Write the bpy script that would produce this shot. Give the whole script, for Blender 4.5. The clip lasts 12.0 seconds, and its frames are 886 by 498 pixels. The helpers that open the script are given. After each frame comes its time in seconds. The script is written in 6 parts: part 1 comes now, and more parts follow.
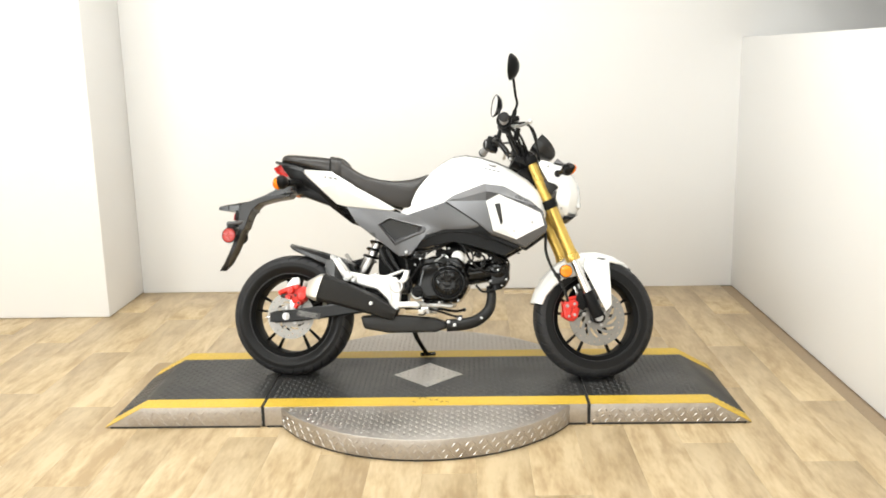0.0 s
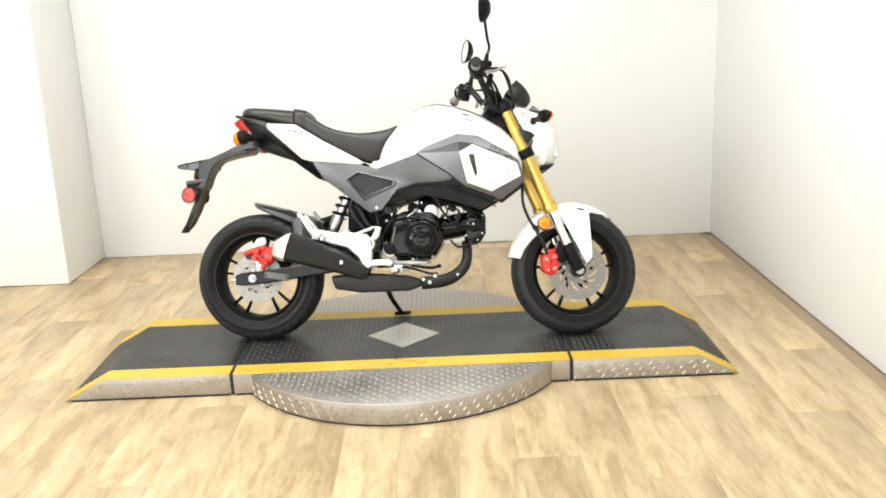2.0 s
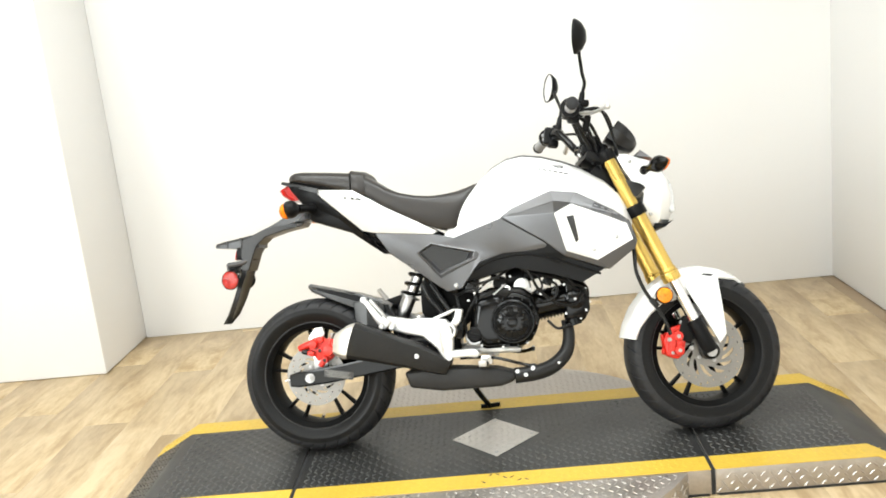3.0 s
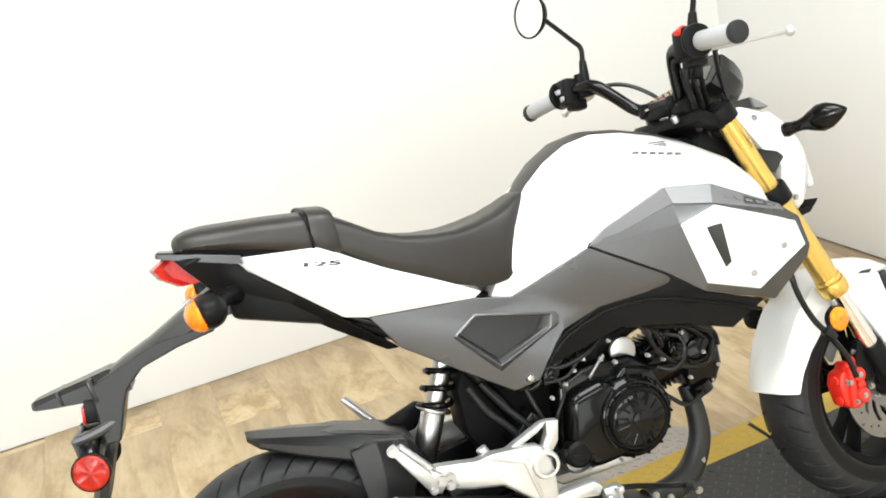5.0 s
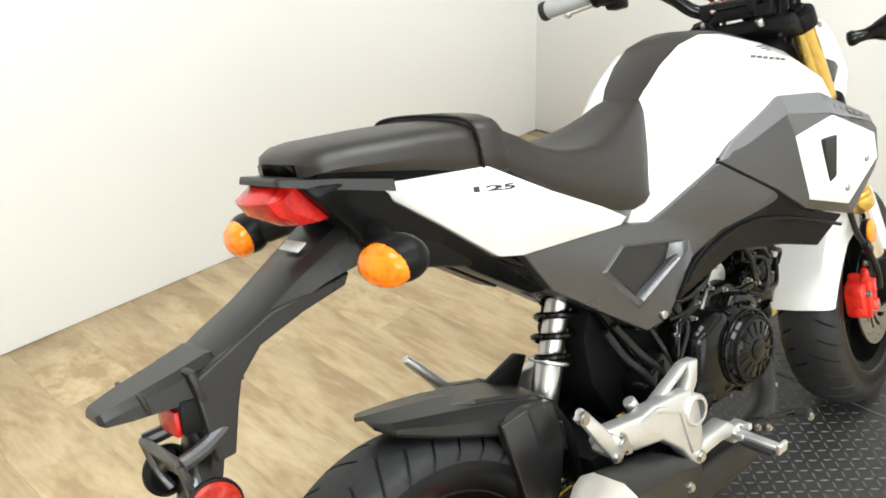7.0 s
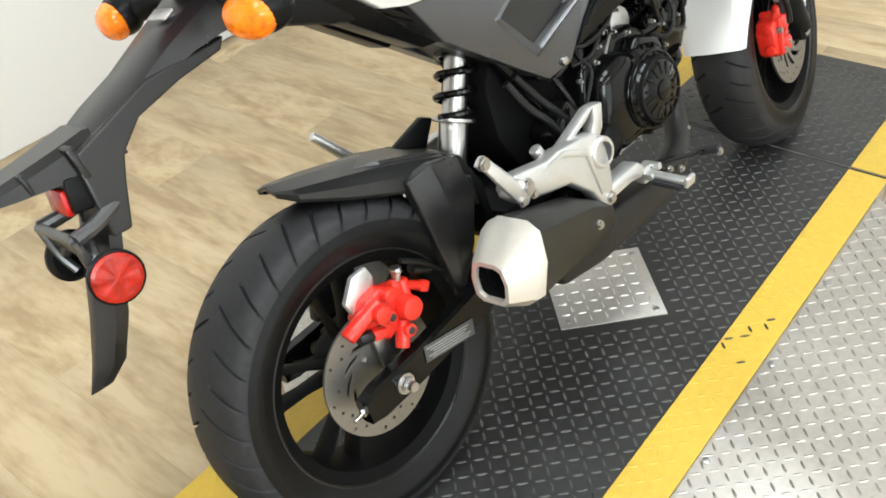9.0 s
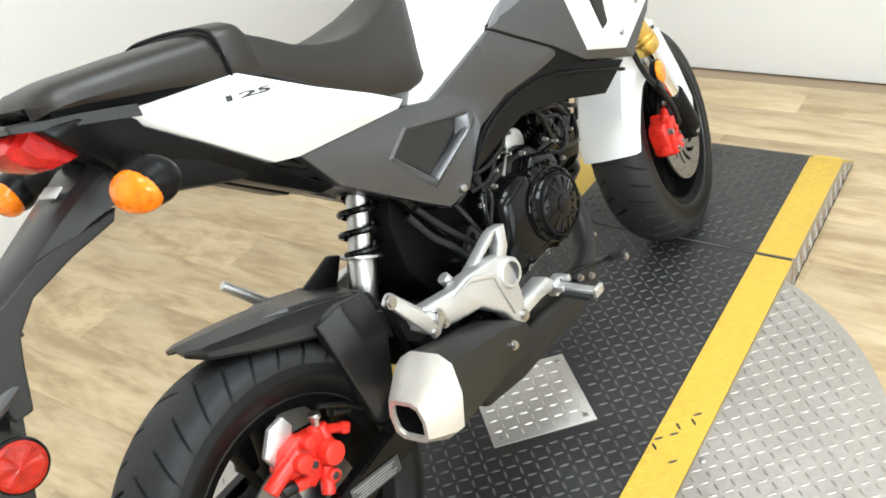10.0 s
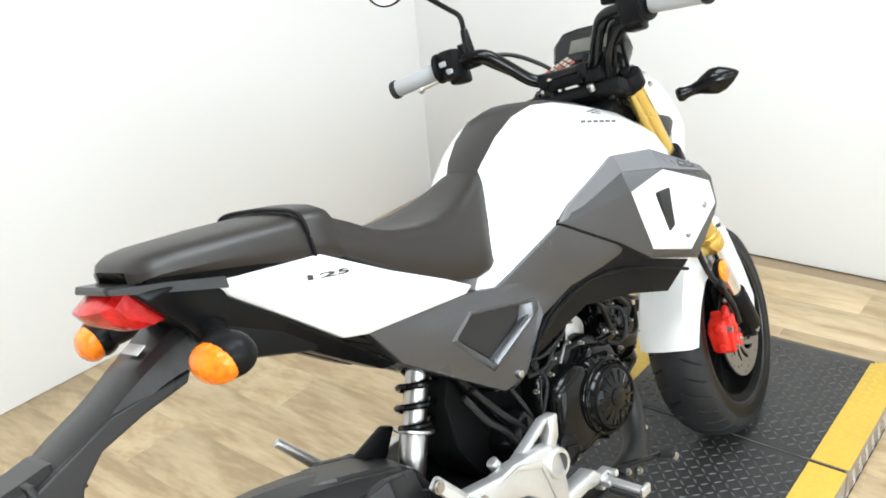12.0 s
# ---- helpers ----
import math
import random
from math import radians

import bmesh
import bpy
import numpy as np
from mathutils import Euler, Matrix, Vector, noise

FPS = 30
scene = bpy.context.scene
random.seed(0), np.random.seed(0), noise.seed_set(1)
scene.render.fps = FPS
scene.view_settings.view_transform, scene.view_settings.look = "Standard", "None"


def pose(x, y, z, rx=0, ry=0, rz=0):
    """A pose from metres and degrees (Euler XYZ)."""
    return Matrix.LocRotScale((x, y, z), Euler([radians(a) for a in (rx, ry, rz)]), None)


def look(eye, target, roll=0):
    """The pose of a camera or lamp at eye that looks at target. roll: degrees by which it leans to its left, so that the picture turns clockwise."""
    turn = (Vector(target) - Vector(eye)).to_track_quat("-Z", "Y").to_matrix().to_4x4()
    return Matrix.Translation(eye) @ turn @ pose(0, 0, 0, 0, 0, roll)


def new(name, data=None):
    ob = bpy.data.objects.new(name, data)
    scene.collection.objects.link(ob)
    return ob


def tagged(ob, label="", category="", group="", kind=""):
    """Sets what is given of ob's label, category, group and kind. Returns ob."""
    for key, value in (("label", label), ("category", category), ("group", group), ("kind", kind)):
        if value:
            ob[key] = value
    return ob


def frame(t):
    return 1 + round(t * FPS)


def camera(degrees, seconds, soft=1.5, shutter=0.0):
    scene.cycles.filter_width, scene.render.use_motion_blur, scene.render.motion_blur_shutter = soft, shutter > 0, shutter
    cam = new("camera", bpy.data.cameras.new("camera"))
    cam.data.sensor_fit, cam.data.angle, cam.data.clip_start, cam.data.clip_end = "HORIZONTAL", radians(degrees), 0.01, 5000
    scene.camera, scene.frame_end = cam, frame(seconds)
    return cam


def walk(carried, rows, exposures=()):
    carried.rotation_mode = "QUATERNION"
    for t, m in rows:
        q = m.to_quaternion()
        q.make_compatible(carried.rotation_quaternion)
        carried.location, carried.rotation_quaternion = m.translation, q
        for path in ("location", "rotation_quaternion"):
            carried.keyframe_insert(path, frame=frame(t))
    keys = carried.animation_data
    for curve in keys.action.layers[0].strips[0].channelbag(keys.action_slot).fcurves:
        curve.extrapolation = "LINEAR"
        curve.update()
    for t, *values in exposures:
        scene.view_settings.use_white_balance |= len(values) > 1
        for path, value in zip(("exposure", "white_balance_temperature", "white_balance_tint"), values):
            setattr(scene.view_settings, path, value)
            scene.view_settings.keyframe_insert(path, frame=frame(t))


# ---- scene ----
cam = camera(52.0, 12.0, soft=1.8)
PATH = [
    (0, (0.118, -3.467, 1.338), (0.059, -1.512, 0.923), -1.2),
    (0.5, (0.115, -3.471, 1.333), (0.059, -1.518, 0.908), -1.0),
    (1, (0.112, -3.468, 1.331), (0.066, -1.515, 0.898), -1.2),
    (1.5, (0.104, -3.437, 1.326), (0.078, -1.487, 0.883), -1.3),
    (2, (0.109, -3.312, 1.305), (0.109, -1.380, 0.790), -2.4),
    (2.5, (0.110, -3.025, 1.328), (0.018, -1.082, 0.863), -3.6),
    (2.7, (0.070, -2.890, 1.331), (-0.071, -0.944, 0.891), -5.5),
    (4.3, (-0.327, -1.675, 1.310), (-0.093, 0.230, 0.747), -9.1),
    (4.5, (-0.430, -1.543, 1.338), (-0.092, 0.349, 0.785), -9.4),
    (5, (-0.702, -1.259, 1.369), (-0.079, 0.511, 0.678), -10.4),
    (5.5, (-0.850, -0.897, 1.368), (-0.083, 0.837, 0.732), -10.7),
    (6, (-1.003, -0.679, 1.391), (0.058, 0.877, 0.717), -6.6),
    (6.5, (-1.153, -0.558, 1.392), (0.218, 0.703, 0.667), -2.6),
    (7, (-1.197, -0.570, 1.321), (0.056, 0.689, 0.401), -2.1),
    (7.5, (-1.207, -0.599, 1.259), (-0.066, 0.634, 0.173), -5.0),
    (7.7, (-1.206, -0.606, 1.242), (-0.086, 0.619, 0.126), -4.8),
    (9.3, (-1.174, -0.661, 1.238), (-0.035, 0.401, -0.016), -7.9),
    (9.5, (-1.173, -0.658, 1.238), (-0.026, 0.400, -0.013), -7.6),
    (10, (-1.129, -0.689, 1.281), (0.192, 0.343, 0.190), -10.4),
    (10.5, (-1.140, -0.687, 1.317), (0.184, 0.419, 0.305), -7.0),
    (11, (-1.133, -0.686, 1.350), (0.199, 0.484, 0.425), -6.5),
    (11.5, (-1.135, -0.688, 1.358), (0.226, 0.490, 0.486), -6.5),
    (12, (-1.133, -0.688, 1.368), (0.254, 0.495, 0.546), -5.3),
]
walk(cam, [(t, look(eye, target, roll)) for t, eye, target, roll in PATH],
     [(0.0, -0.62, 6300, 6), (1.5, -0.54, 6250, 5), (2.7, -0.48, 6150, 4), (4.3, -0.41, 6100, 4), (6.5, -0.41, 6050, 4), (7.7, -0.62, 6050, 2), (9.5, -0.58, 5850, 3), (10.2, -0.50, 5800, 3), (12.0, -0.46, 5700, 4)])

# ---- world and lamps ----
world = bpy.data.worlds.new("world")
scene.world = world
world.use_nodes = True
world.node_tree.nodes["Background"].inputs["Color"].default_value = (0.9, 0.95, 1.0, 1)
world.node_tree.nodes["Background"].inputs["Strength"].default_value = 0.3


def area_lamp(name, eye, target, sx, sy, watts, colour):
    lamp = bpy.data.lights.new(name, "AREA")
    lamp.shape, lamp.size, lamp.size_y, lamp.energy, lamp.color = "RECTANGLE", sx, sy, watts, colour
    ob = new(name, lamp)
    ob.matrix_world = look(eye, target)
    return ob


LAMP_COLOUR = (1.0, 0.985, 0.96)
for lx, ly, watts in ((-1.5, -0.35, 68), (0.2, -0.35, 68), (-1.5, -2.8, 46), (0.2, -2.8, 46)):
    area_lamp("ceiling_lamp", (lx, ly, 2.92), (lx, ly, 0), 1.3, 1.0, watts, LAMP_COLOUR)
# Unseen fill from the south-west, added to brighten the right wall.
area_lamp("unseen_fill_lamp", (-4.0, -4.0, 2.3), (1.6, -0.4, 0.9), 2.2, 1.4, 205, LAMP_COLOUR)
# Unseen broad source south of the bike, inferred from the sheen on its panels.
area_lamp("unseen_fill_lamp", (-1.0, -5.7, 1.4), (-0.8, 0.0, 0.8), 4.2, 2.0, 104, LAMP_COLOUR)


# ---- materials ----
def material(name, colour, rough=0.5, metal=0.0, vary=0.08, scale=(6.0, 60.0), bump=0.0, coat=0.0, grain=(1, 1, 1), rough_vary=0.1,
             transmission=0.0, specular=0.5):
    """A surface with two scales of variation in colour and roughness, and a fine relief."""
    m = bpy.data.materials.new(name)
    m.use_nodes = True
    nt = m.node_tree
    b = nt.nodes["Principled BSDF"]
    b.inputs["Roughness"].default_value = rough
    b.inputs["Metallic"].default_value = metal
    b.inputs["Coat Weight"].default_value = coat
    b.inputs["Coat Roughness"].default_value = 0.08
    b.inputs["Transmission Weight"].default_value = transmission
    b.inputs["Specular IOR Level"].default_value = specular
    coord = nt.nodes.new("ShaderNodeTexCoord")
    mapping = nt.nodes.new("ShaderNodeMapping")
    mapping.inputs["Scale"].default_value = grain
    nt.links.new(coord.outputs["Object"], mapping.inputs["Vector"])
    big, small = nt.nodes.new("ShaderNodeTexNoise"), nt.nodes.new("ShaderNodeTexNoise")
    for n, s in ((big, scale[0]), (small, scale[1])):
        n.inputs["Scale"].default_value = s
        n.inputs["Detail"].default_value = 4
        nt.links.new(mapping.outputs["Vector"], n.inputs["Vector"])
    add = nt.nodes.new("ShaderNodeMath")
    add.operation = "ADD"
    nt.links.new(big.outputs["Fac"], add.inputs[0])
    nt.links.new(small.outputs["Fac"], add.inputs[1])
    ramp = nt.nodes.new("ShaderNodeMapRange")
    ramp.inputs["From Min"].default_value, ramp.inputs["From Max"].default_value = 0.6, 1.4
    ramp.inputs["To Min"].default_value, ramp.inputs["To Max"].default_value = 1 - vary, 1 + vary
    nt.links.new(add.outputs[0], ramp.inputs["Value"])
    mul = nt.nodes.new("ShaderNodeVectorMath")
    mul.operation = "SCALE"
    mul.inputs[0].default_value = colour
    nt.links.new(ramp.outputs["Result"], mul.inputs["Scale"])
    nt.links.new(mul.outputs[0], b.inputs["Base Color"])
    rr = nt.nodes.new("ShaderNodeMapRange")
    rr.inputs["From Min"].default_value, rr.inputs["From Max"].default_value = 0.3, 0.7
    rr.inputs["To Min"].default_value, rr.inputs["To Max"].default_value = max(0.02, rough * (1 - rough_vary)), min(1, rough * (1 + rough_vary))
    nt.links.new(big.outputs["Fac"], rr.inputs["Value"])
    nt.links.new(rr.outputs["Result"], b.inputs["Roughness"])
    if bump:
        bn = nt.nodes.new("ShaderNodeBump")
        bn.inputs["Strength"].default_value = bump
        bn.inputs["Distance"].default_value = 0.002
        nt.links.new(small.outputs["Fac"], bn.inputs["Height"])
        nt.links.new(bn.outputs["Normal"], b.inputs["Normal"])
    return m


def lens_material(name, colour, rough=0.12):
    # Strong colour noise stands in for the sparkle of lens facets.
    m = material(name, colour, rough, vary=0.45, scale=(48, 130), bump=0.5, coat=0.2, specular=0.3)
    b = m.node_tree.nodes["Principled BSDF"]
    b.inputs["Transmission Weight"].default_value = 0.05
    return m


def plank_material():
    """Pale oak vinyl: long grain along y, tone by plank, darker streaks."""
    m = bpy.data.materials.new("oak_vinyl")
    m.use_nodes = True
    nt = m.node_tree
    b = nt.nodes["Principled BSDF"]
    coord, info = nt.nodes.new("ShaderNodeTexCoord"), nt.nodes.new("ShaderNodeObjectInfo")
    shift = nt.nodes.new("ShaderNodeVectorMath")
    shift.operation = "MULTIPLY_ADD"
    shift.inputs[1].default_value = (16, 3.4, 1)
    cmb = nt.nodes.new("ShaderNodeCombineXYZ")
    k = nt.nodes.new("ShaderNodeMath")
    k.operation = "MULTIPLY"
    k.inputs[1].default_value = 91.0
    nt.links.new(info.outputs["Random"], k.inputs[0])
    for i in range(3):
        nt.links.new(k.outputs[0], cmb.inputs[i])
    nt.links.new(coord.outputs["Object"], shift.inputs[0])
    nt.links.new(cmb.outputs[0], shift.inputs[2])
    n1, n2 = nt.nodes.new("ShaderNodeTexNoise"), nt.nodes.new("ShaderNodeTexNoise")
    n1.inputs["Scale"].default_value, n1.inputs["Detail"].default_value, n1.inputs["Distortion"].default_value = 1.0, 5, 0.6
    n2.inputs["Scale"].default_value, n2.inputs["Detail"].default_value = 5.0, 6
    nt.links.new(shift.outputs[0], n1.inputs["Vector"])
    nt.links.new(shift.outputs[0], n2.inputs["Vector"])
    mix = nt.nodes.new("ShaderNodeMath")
    mix.operation = "MULTIPLY_ADD"
    mix.inputs[1].default_value = 0.45
    nt.links.new(n2.outputs["Fac"], mix.inputs[0])
    nt.links.new(n1.outputs["Fac"], mix.inputs[2])
    tone = nt.nodes.new("ShaderNodeMath")
    tone.operation = "MULTIPLY_ADD"
    tone.inputs[1].default_value = 0.08
    nt.links.new(info.outputs["Random"], tone.inputs[0])
    nt.links.new(mix.outputs[0], tone.inputs[2])
    ramp = nt.nodes.new("ShaderNodeValToRGB")
    cr = ramp.color_ramp
    cr.elements[0].position, cr.elements[0].color = 0.60, (0.345, 0.247, 0.134, 1)
    cr.elements[1].position, cr.elements[1].color = 0.95, (0.530, 0.416, 0.256, 1)
    e = cr.elements.new(0.76)
    e.color = (0.436, 0.329, 0.189, 1)
    nt.links.new(tone.outputs[0], ramp.inputs["Fac"])
    nt.links.new(ramp.outputs["Color"], b.inputs["Base Color"])
    b.inputs["Roughness"].default_value = 0.38
    bn = nt.nodes.new("ShaderNodeBump")
    bn.inputs["Strength"].default_value, bn.inputs["Distance"].default_value = 0.12, 0.001
    nt.links.new(n2.outputs["Fac"], bn.inputs["Height"])
    nt.links.new(bn.outputs["Normal"], b.inputs["Normal"])
    return m


WALL = material("wall_paint", (0.765, 0.758, 0.747), 0.65, vary=0.015, scale=(1.2, 220), bump=0.08)
CEILING = material("ceiling_paint", (0.8, 0.8, 0.79), 0.8, vary=0.02, bump=0.05)
OAK = plank_material()
JOINT = material("floor_joint", (0.30, 0.225, 0.145), 0.8)
PLATE = material("aluminium_tread_plate", (0.45, 0.420, 0.390), 0.40, metal=0.85, vary=0.14, scale=(5, 90), bump=0.06, rough_vary=0.3)
BARE_PLATE = material("bare_cover_plate", (0.60, 0.575, 0.545), 0.48, metal=0.8, vary=0.10, scale=(6, 90), bump=0.06, rough_vary=0.25)
BLACK_PLATE = material("black_painted_plate", (0.0195, 0.0192, 0.0187), 0.40, vary=0.35, scale=(5, 70), bump=0.15, rough_vary=0.25)
BLACK_TREAD = material("worn_black_tread", (0.066, 0.065, 0.062), 0.37, metal=0.15, vary=0.45, scale=(7, 60), rough_vary=0.3)
YELLOW = material("yellow_line_paint", (0.56, 0.375, 0.042), 0.45, vary=0.12, scale=(6, 70), bump=0.1)
GAP = material("shadow_gap_rubber", (0.02, 0.02, 0.02), 0.8)
WHITE = material("white_gloss_paint", (0.80, 0.80, 0.79), 0.25, vary=0.01, coat=0.6)
GREY = material("grey_satin_paint", (0.104, 0.104, 0.108), 0.29, metal=0.7, vary=0.05, scale=(4, 240), bump=0.03, specular=0.4)
# Grey of the visor; on the shroud band its lightness stands in for light.
GREY_LIGHT = material("lit_band_and_visor_grey", (0.128, 0.128, 0.136), 0.36, vary=0.05, scale=(4, 300), coat=0.15, specular=0.7)
BLACK = material("black_plastic", (0.006, 0.006, 0.0063), 0.36, vary=0.15, scale=(8, 260), bump=0.08, specular=0.12)
TAIL_BLACK = material("charcoal_plastic", (0.0105, 0.0103, 0.0105), 0.30, vary=0.15, scale=(8, 300), bump=0.06, specular=0.45)
COWL = material("satin_black_cowl", (0.005, 0.005, 0.0052), 0.30, vary=0.15, scale=(8, 300), bump=0.06, specular=0.14)
GLOSS_BLACK = material("gloss_black_engine_paint", (0.003, 0.003, 0.003), 0.11, vary=0.2, scale=(10, 90), specular=0.26)
MATT_BLACK = material("matt_black_heat_paint", (0.0145, 0.014, 0.0136), 0.44, vary=0.2, scale=(8, 120), bump=0.08, specular=0.3)
RUBBER = material("tyre_rubber", (0.019, 0.019, 0.0202), 0.56, vary=0.35, scale=(7, 110), bump=0.12, specular=0.26, rough_vary=0.2)
SIDEWALL = material("tyre_sidewall_rubber", (0.0048, 0.0048, 0.0050), 0.40, vary=0.3, scale=(9, 120), bump=0.08, specular=0.20)
VINYL = material("seat_vinyl", (0.0140, 0.0113, 0.0097), 0.40, vary=0.06, scale=(6, 700), bump=0.2)
GOLD = material("gold_anodised_fork", (0.70, 0.49, 0.13), 0.28, metal=0.85, vary=0.05, scale=(6, 120))
SILVER = material("silver_cast_aluminium", (0.64, 0.635, 0.625), 0.40, metal=0.8, vary=0.05, scale=(9, 160), bump=0.08)
STEEL = material("bright_steel", (0.46, 0.455, 0.45), 0.30, metal=1.0, vary=0.06, scale=(10, 120))
CHROME = material("chrome", (0.80, 0.80, 0.80), 0.07, metal=1.0, vary=0.02)
CAP_METAL = material("brushed_end_cap", (0.62, 0.585, 0.535), 0.42, metal=0.65, vary=0.05, scale=(6, 140))
DISC_STEEL = material("brake_disc_steel", (0.26, 0.25, 0.235), 0.40, metal=0.9, vary=0.08, scale=(20, 160))
RED = material("red_caliper_paint", (0.60, 0.020, 0.010), 0.36, vary=0.12, scale=(14, 140), coat=0.15)
RED_LENS = lens_material("red_lens", (0.46, 0.010, 0.008))
RED_BRIGHT = lens_material("red_reflector_lens", (0.34, 0.010, 0.002), 0.22)
AMBER = lens_material("amber_lens", (0.92, 0.215, 0.005))
AMBER_FLAT = lens_material("amber_reflector_lens", (0.90, 0.27, 0.012))
RIM_BLACK = material("satin_black_wheel_paint", (0.005, 0.005, 0.005), 0.5, vary=0.15, scale=(9, 200), specular=0.06)
GRIP = material("grey_grip_sleeve", (0.36, 0.36, 0.37), 0.5, vary=0.05)
CABLE = material("black_cable_sheath", (0.006, 0.006, 0.006), 0.35, specular=0.3)
HEADLAMP = material("clear_headlamp_lens", (0.55, 0.56, 0.57), 0.12, vary=0.2, scale=(30, 90), coat=0.4)
GLASS_DARK = material("smoked_display", (0.010, 0.010, 0.010), 0.12, specular=0.3)
LCD = material("display_panel", (0.075, 0.078, 0.062), 0.2, coat=0.5)
LABEL = material("paper_label", (0.55, 0.55, 0.53), 0.6)
CAUTION = material("dark_caution_label", (0.05, 0.05, 0.05), 0.5)
PRINT = material("caution_print", (0.24, 0.24, 0.23), 0.6)
INK = material("print_ink", (0.02, 0.02, 0.02), 0.6)
MIRROR = material("mirror_glass", (0.9, 0.9, 0.9), 0.02, metal=1.0, vary=0.0)
STRIP = material("charcoal_satin_plastic", (0.019, 0.0165, 0.015), 0.40, vary=0.06, scale=(6, 300), bump=0.06)
BADGE = material("badge_grey", (0.15, 0.15, 0.155), 0.4)
BADGE_DARK = material("badge_dark_grey", (0.10, 0.10, 0.105), 0.4)
RED_TAG = material("red_print", (0.30, 0.06, 0.04), 0.5)
TAN_TAG = material("tan_print", (0.34, 0.27, 0.20), 0.5)


# ---- building helpers ----
def join_into(bm, tmp, m=None):
    if m is not None:
        tmp.transform(m)
    me = bpy.data.meshes.new("tmp")
    tmp.to_mesh(me)
    tmp.free()
    bm.from_mesh(me)
    bpy.data.meshes.remove(me)


def finish(name, bm, mat, sharp=35):
    bmesh.ops.recalc_face_normals(bm, faces=bm.faces)
    me = bpy.data.meshes.new(name)
    bm.to_mesh(me)
    bm.free()
    me.materials.append(mat)
    me.polygons.foreach_set("use_smooth", [True] * len(me.polygons))
    me.set_sharp_from_angle(angle=radians(sharp))
    return me


def part(name, bm, mat, parent, label="", sharp=35):
    ob = new(name, finish(name, bm, mat, sharp))
    ob.parent = parent
    return tagged(ob, label)


def solid(name, bm, mat, label="", category="", group="", kind="", sharp=35):
    return tagged(new(name, finish(name, bm, mat, sharp)), label, category, group, kind)


def rounded(tmp, width, seg=2, angle=30):
    if width > 0:
        edges = [e for e in tmp.edges if len(e.link_faces) == 2 and e.calc_face_angle(0) > radians(angle)]
        bmesh.ops.bevel(tmp, geom=edges, offset=width, segments=seg, profile=0.5, affect="EDGES", clamp_overlap=True)


def add_box(bm, centre, size, turn=(0, 0, 0), bevel=0.002):
    tmp = bmesh.new()
    bmesh.ops.create_cube(tmp, size=1, matrix=Matrix.Diagonal((*size, 1)))
    rounded(tmp, bevel)
    join_into(bm, tmp, pose(*centre, *turn))


def frame_along(direction):
    d = Vector(direction).normalized()
    return d.to_track_quat("Z", "Y").to_matrix().to_4x4()


def add_rod(bm, a, b, r, r2=None, n=16, bevel=0.0):
    a, b = Vector(a), Vector(b)
    tmp = bmesh.new()
    bmesh.ops.create_cone(tmp, cap_ends=True, segments=n, radius1=r, radius2=r if r2 is None else r2, depth=(b - a).length)
    rounded(tmp, bevel, angle=50)
    join_into(bm, tmp, Matrix.Translation((a + b) / 2) @ frame_along(b - a))


def smooth_path(pts, steps=6):
    pts = [Vector(p) for p in pts]
    if len(pts) < 3:
        return pts
    out = []
    ext = [2 * pts[0] - pts[1], *pts, 2 * pts[-1] - pts[-2]]
    for i in range(1, len(ext) - 2):
        p0, p1, p2, p3 = ext[i - 1:i + 3]
        for s in range(steps):
            t = s / steps
            out.append(0.5 * (2 * p1 + (p2 - p0) * t + (2 * p0 - 5 * p1 + 4 * p2 - p3) * t * t + (3 * p1 - p0 - 3 * p2 + p3) * t ** 3))
    out.append(pts[-1])
    return out


def skin(bm, rings, closed=True, caps=True):
    tmp = bmesh.new()
    vs = [[tmp.verts.new(p) for p in r] for r in rings]
    n = len(vs[0])
    for a, b in zip(vs, vs[1:]):
        for i in range(n if closed else n - 1):
            j = (i + 1) % n
            tmp.faces.new((a[i], a[j], b[j], b[i]))
    if caps and closed:
        tmp.faces.new(vs[0][::-1])
        tmp.faces.new(vs[-1])
    join_into(bm, tmp)


def add_tube(bm, pts, r, n=10, steps=6, squash=1.0):
    path = smooth_path(pts, steps)
    rad = r if isinstance(r, (list, tuple)) else [r, r]
    rings, up = [], Vector((0, 0, 1))
    for i, p in enumerate(path):
        d = (path[min(i + 1, len(path) - 1)] - path[max(i - 1, 0)]).normalized()
        side = d.cross(up)
        if side.length < 0.05:
            side = d.cross(Vector((0, 1, 0)))
        side.normalize()
        nrm = side.cross(d)
        f = i / (len(path) - 1) * (len(rad) - 1)
        k = min(int(f), len(rad) - 2)
        rr = rad[k] + (rad[k + 1] - rad[k]) * (f - k)
        rings.append([p + side * rr * math.cos(a) + nrm * rr * squash * math.sin(a) for a in (2 * math.pi * j / n for j in range(n))])
    skin(bm, rings)


def add_lathe(bm, profile, centre, axis=(0, 1, 0), n=48, closed=False):
    """profile: (radius, along the axis) pairs."""
    m = Matrix.Translation(centre) @ frame_along(axis)
    rings = [[m @ Vector((r * math.cos(a), r * math.sin(a), h)) for r, h in profile] for a in (2 * math.pi * k / n for k in range(n))]
    rings.append(rings[0])
    skin(bm, rings, closed=closed, caps=False)
    bmesh.ops.remove_doubles(bm, verts=bm.verts, dist=1e-5)


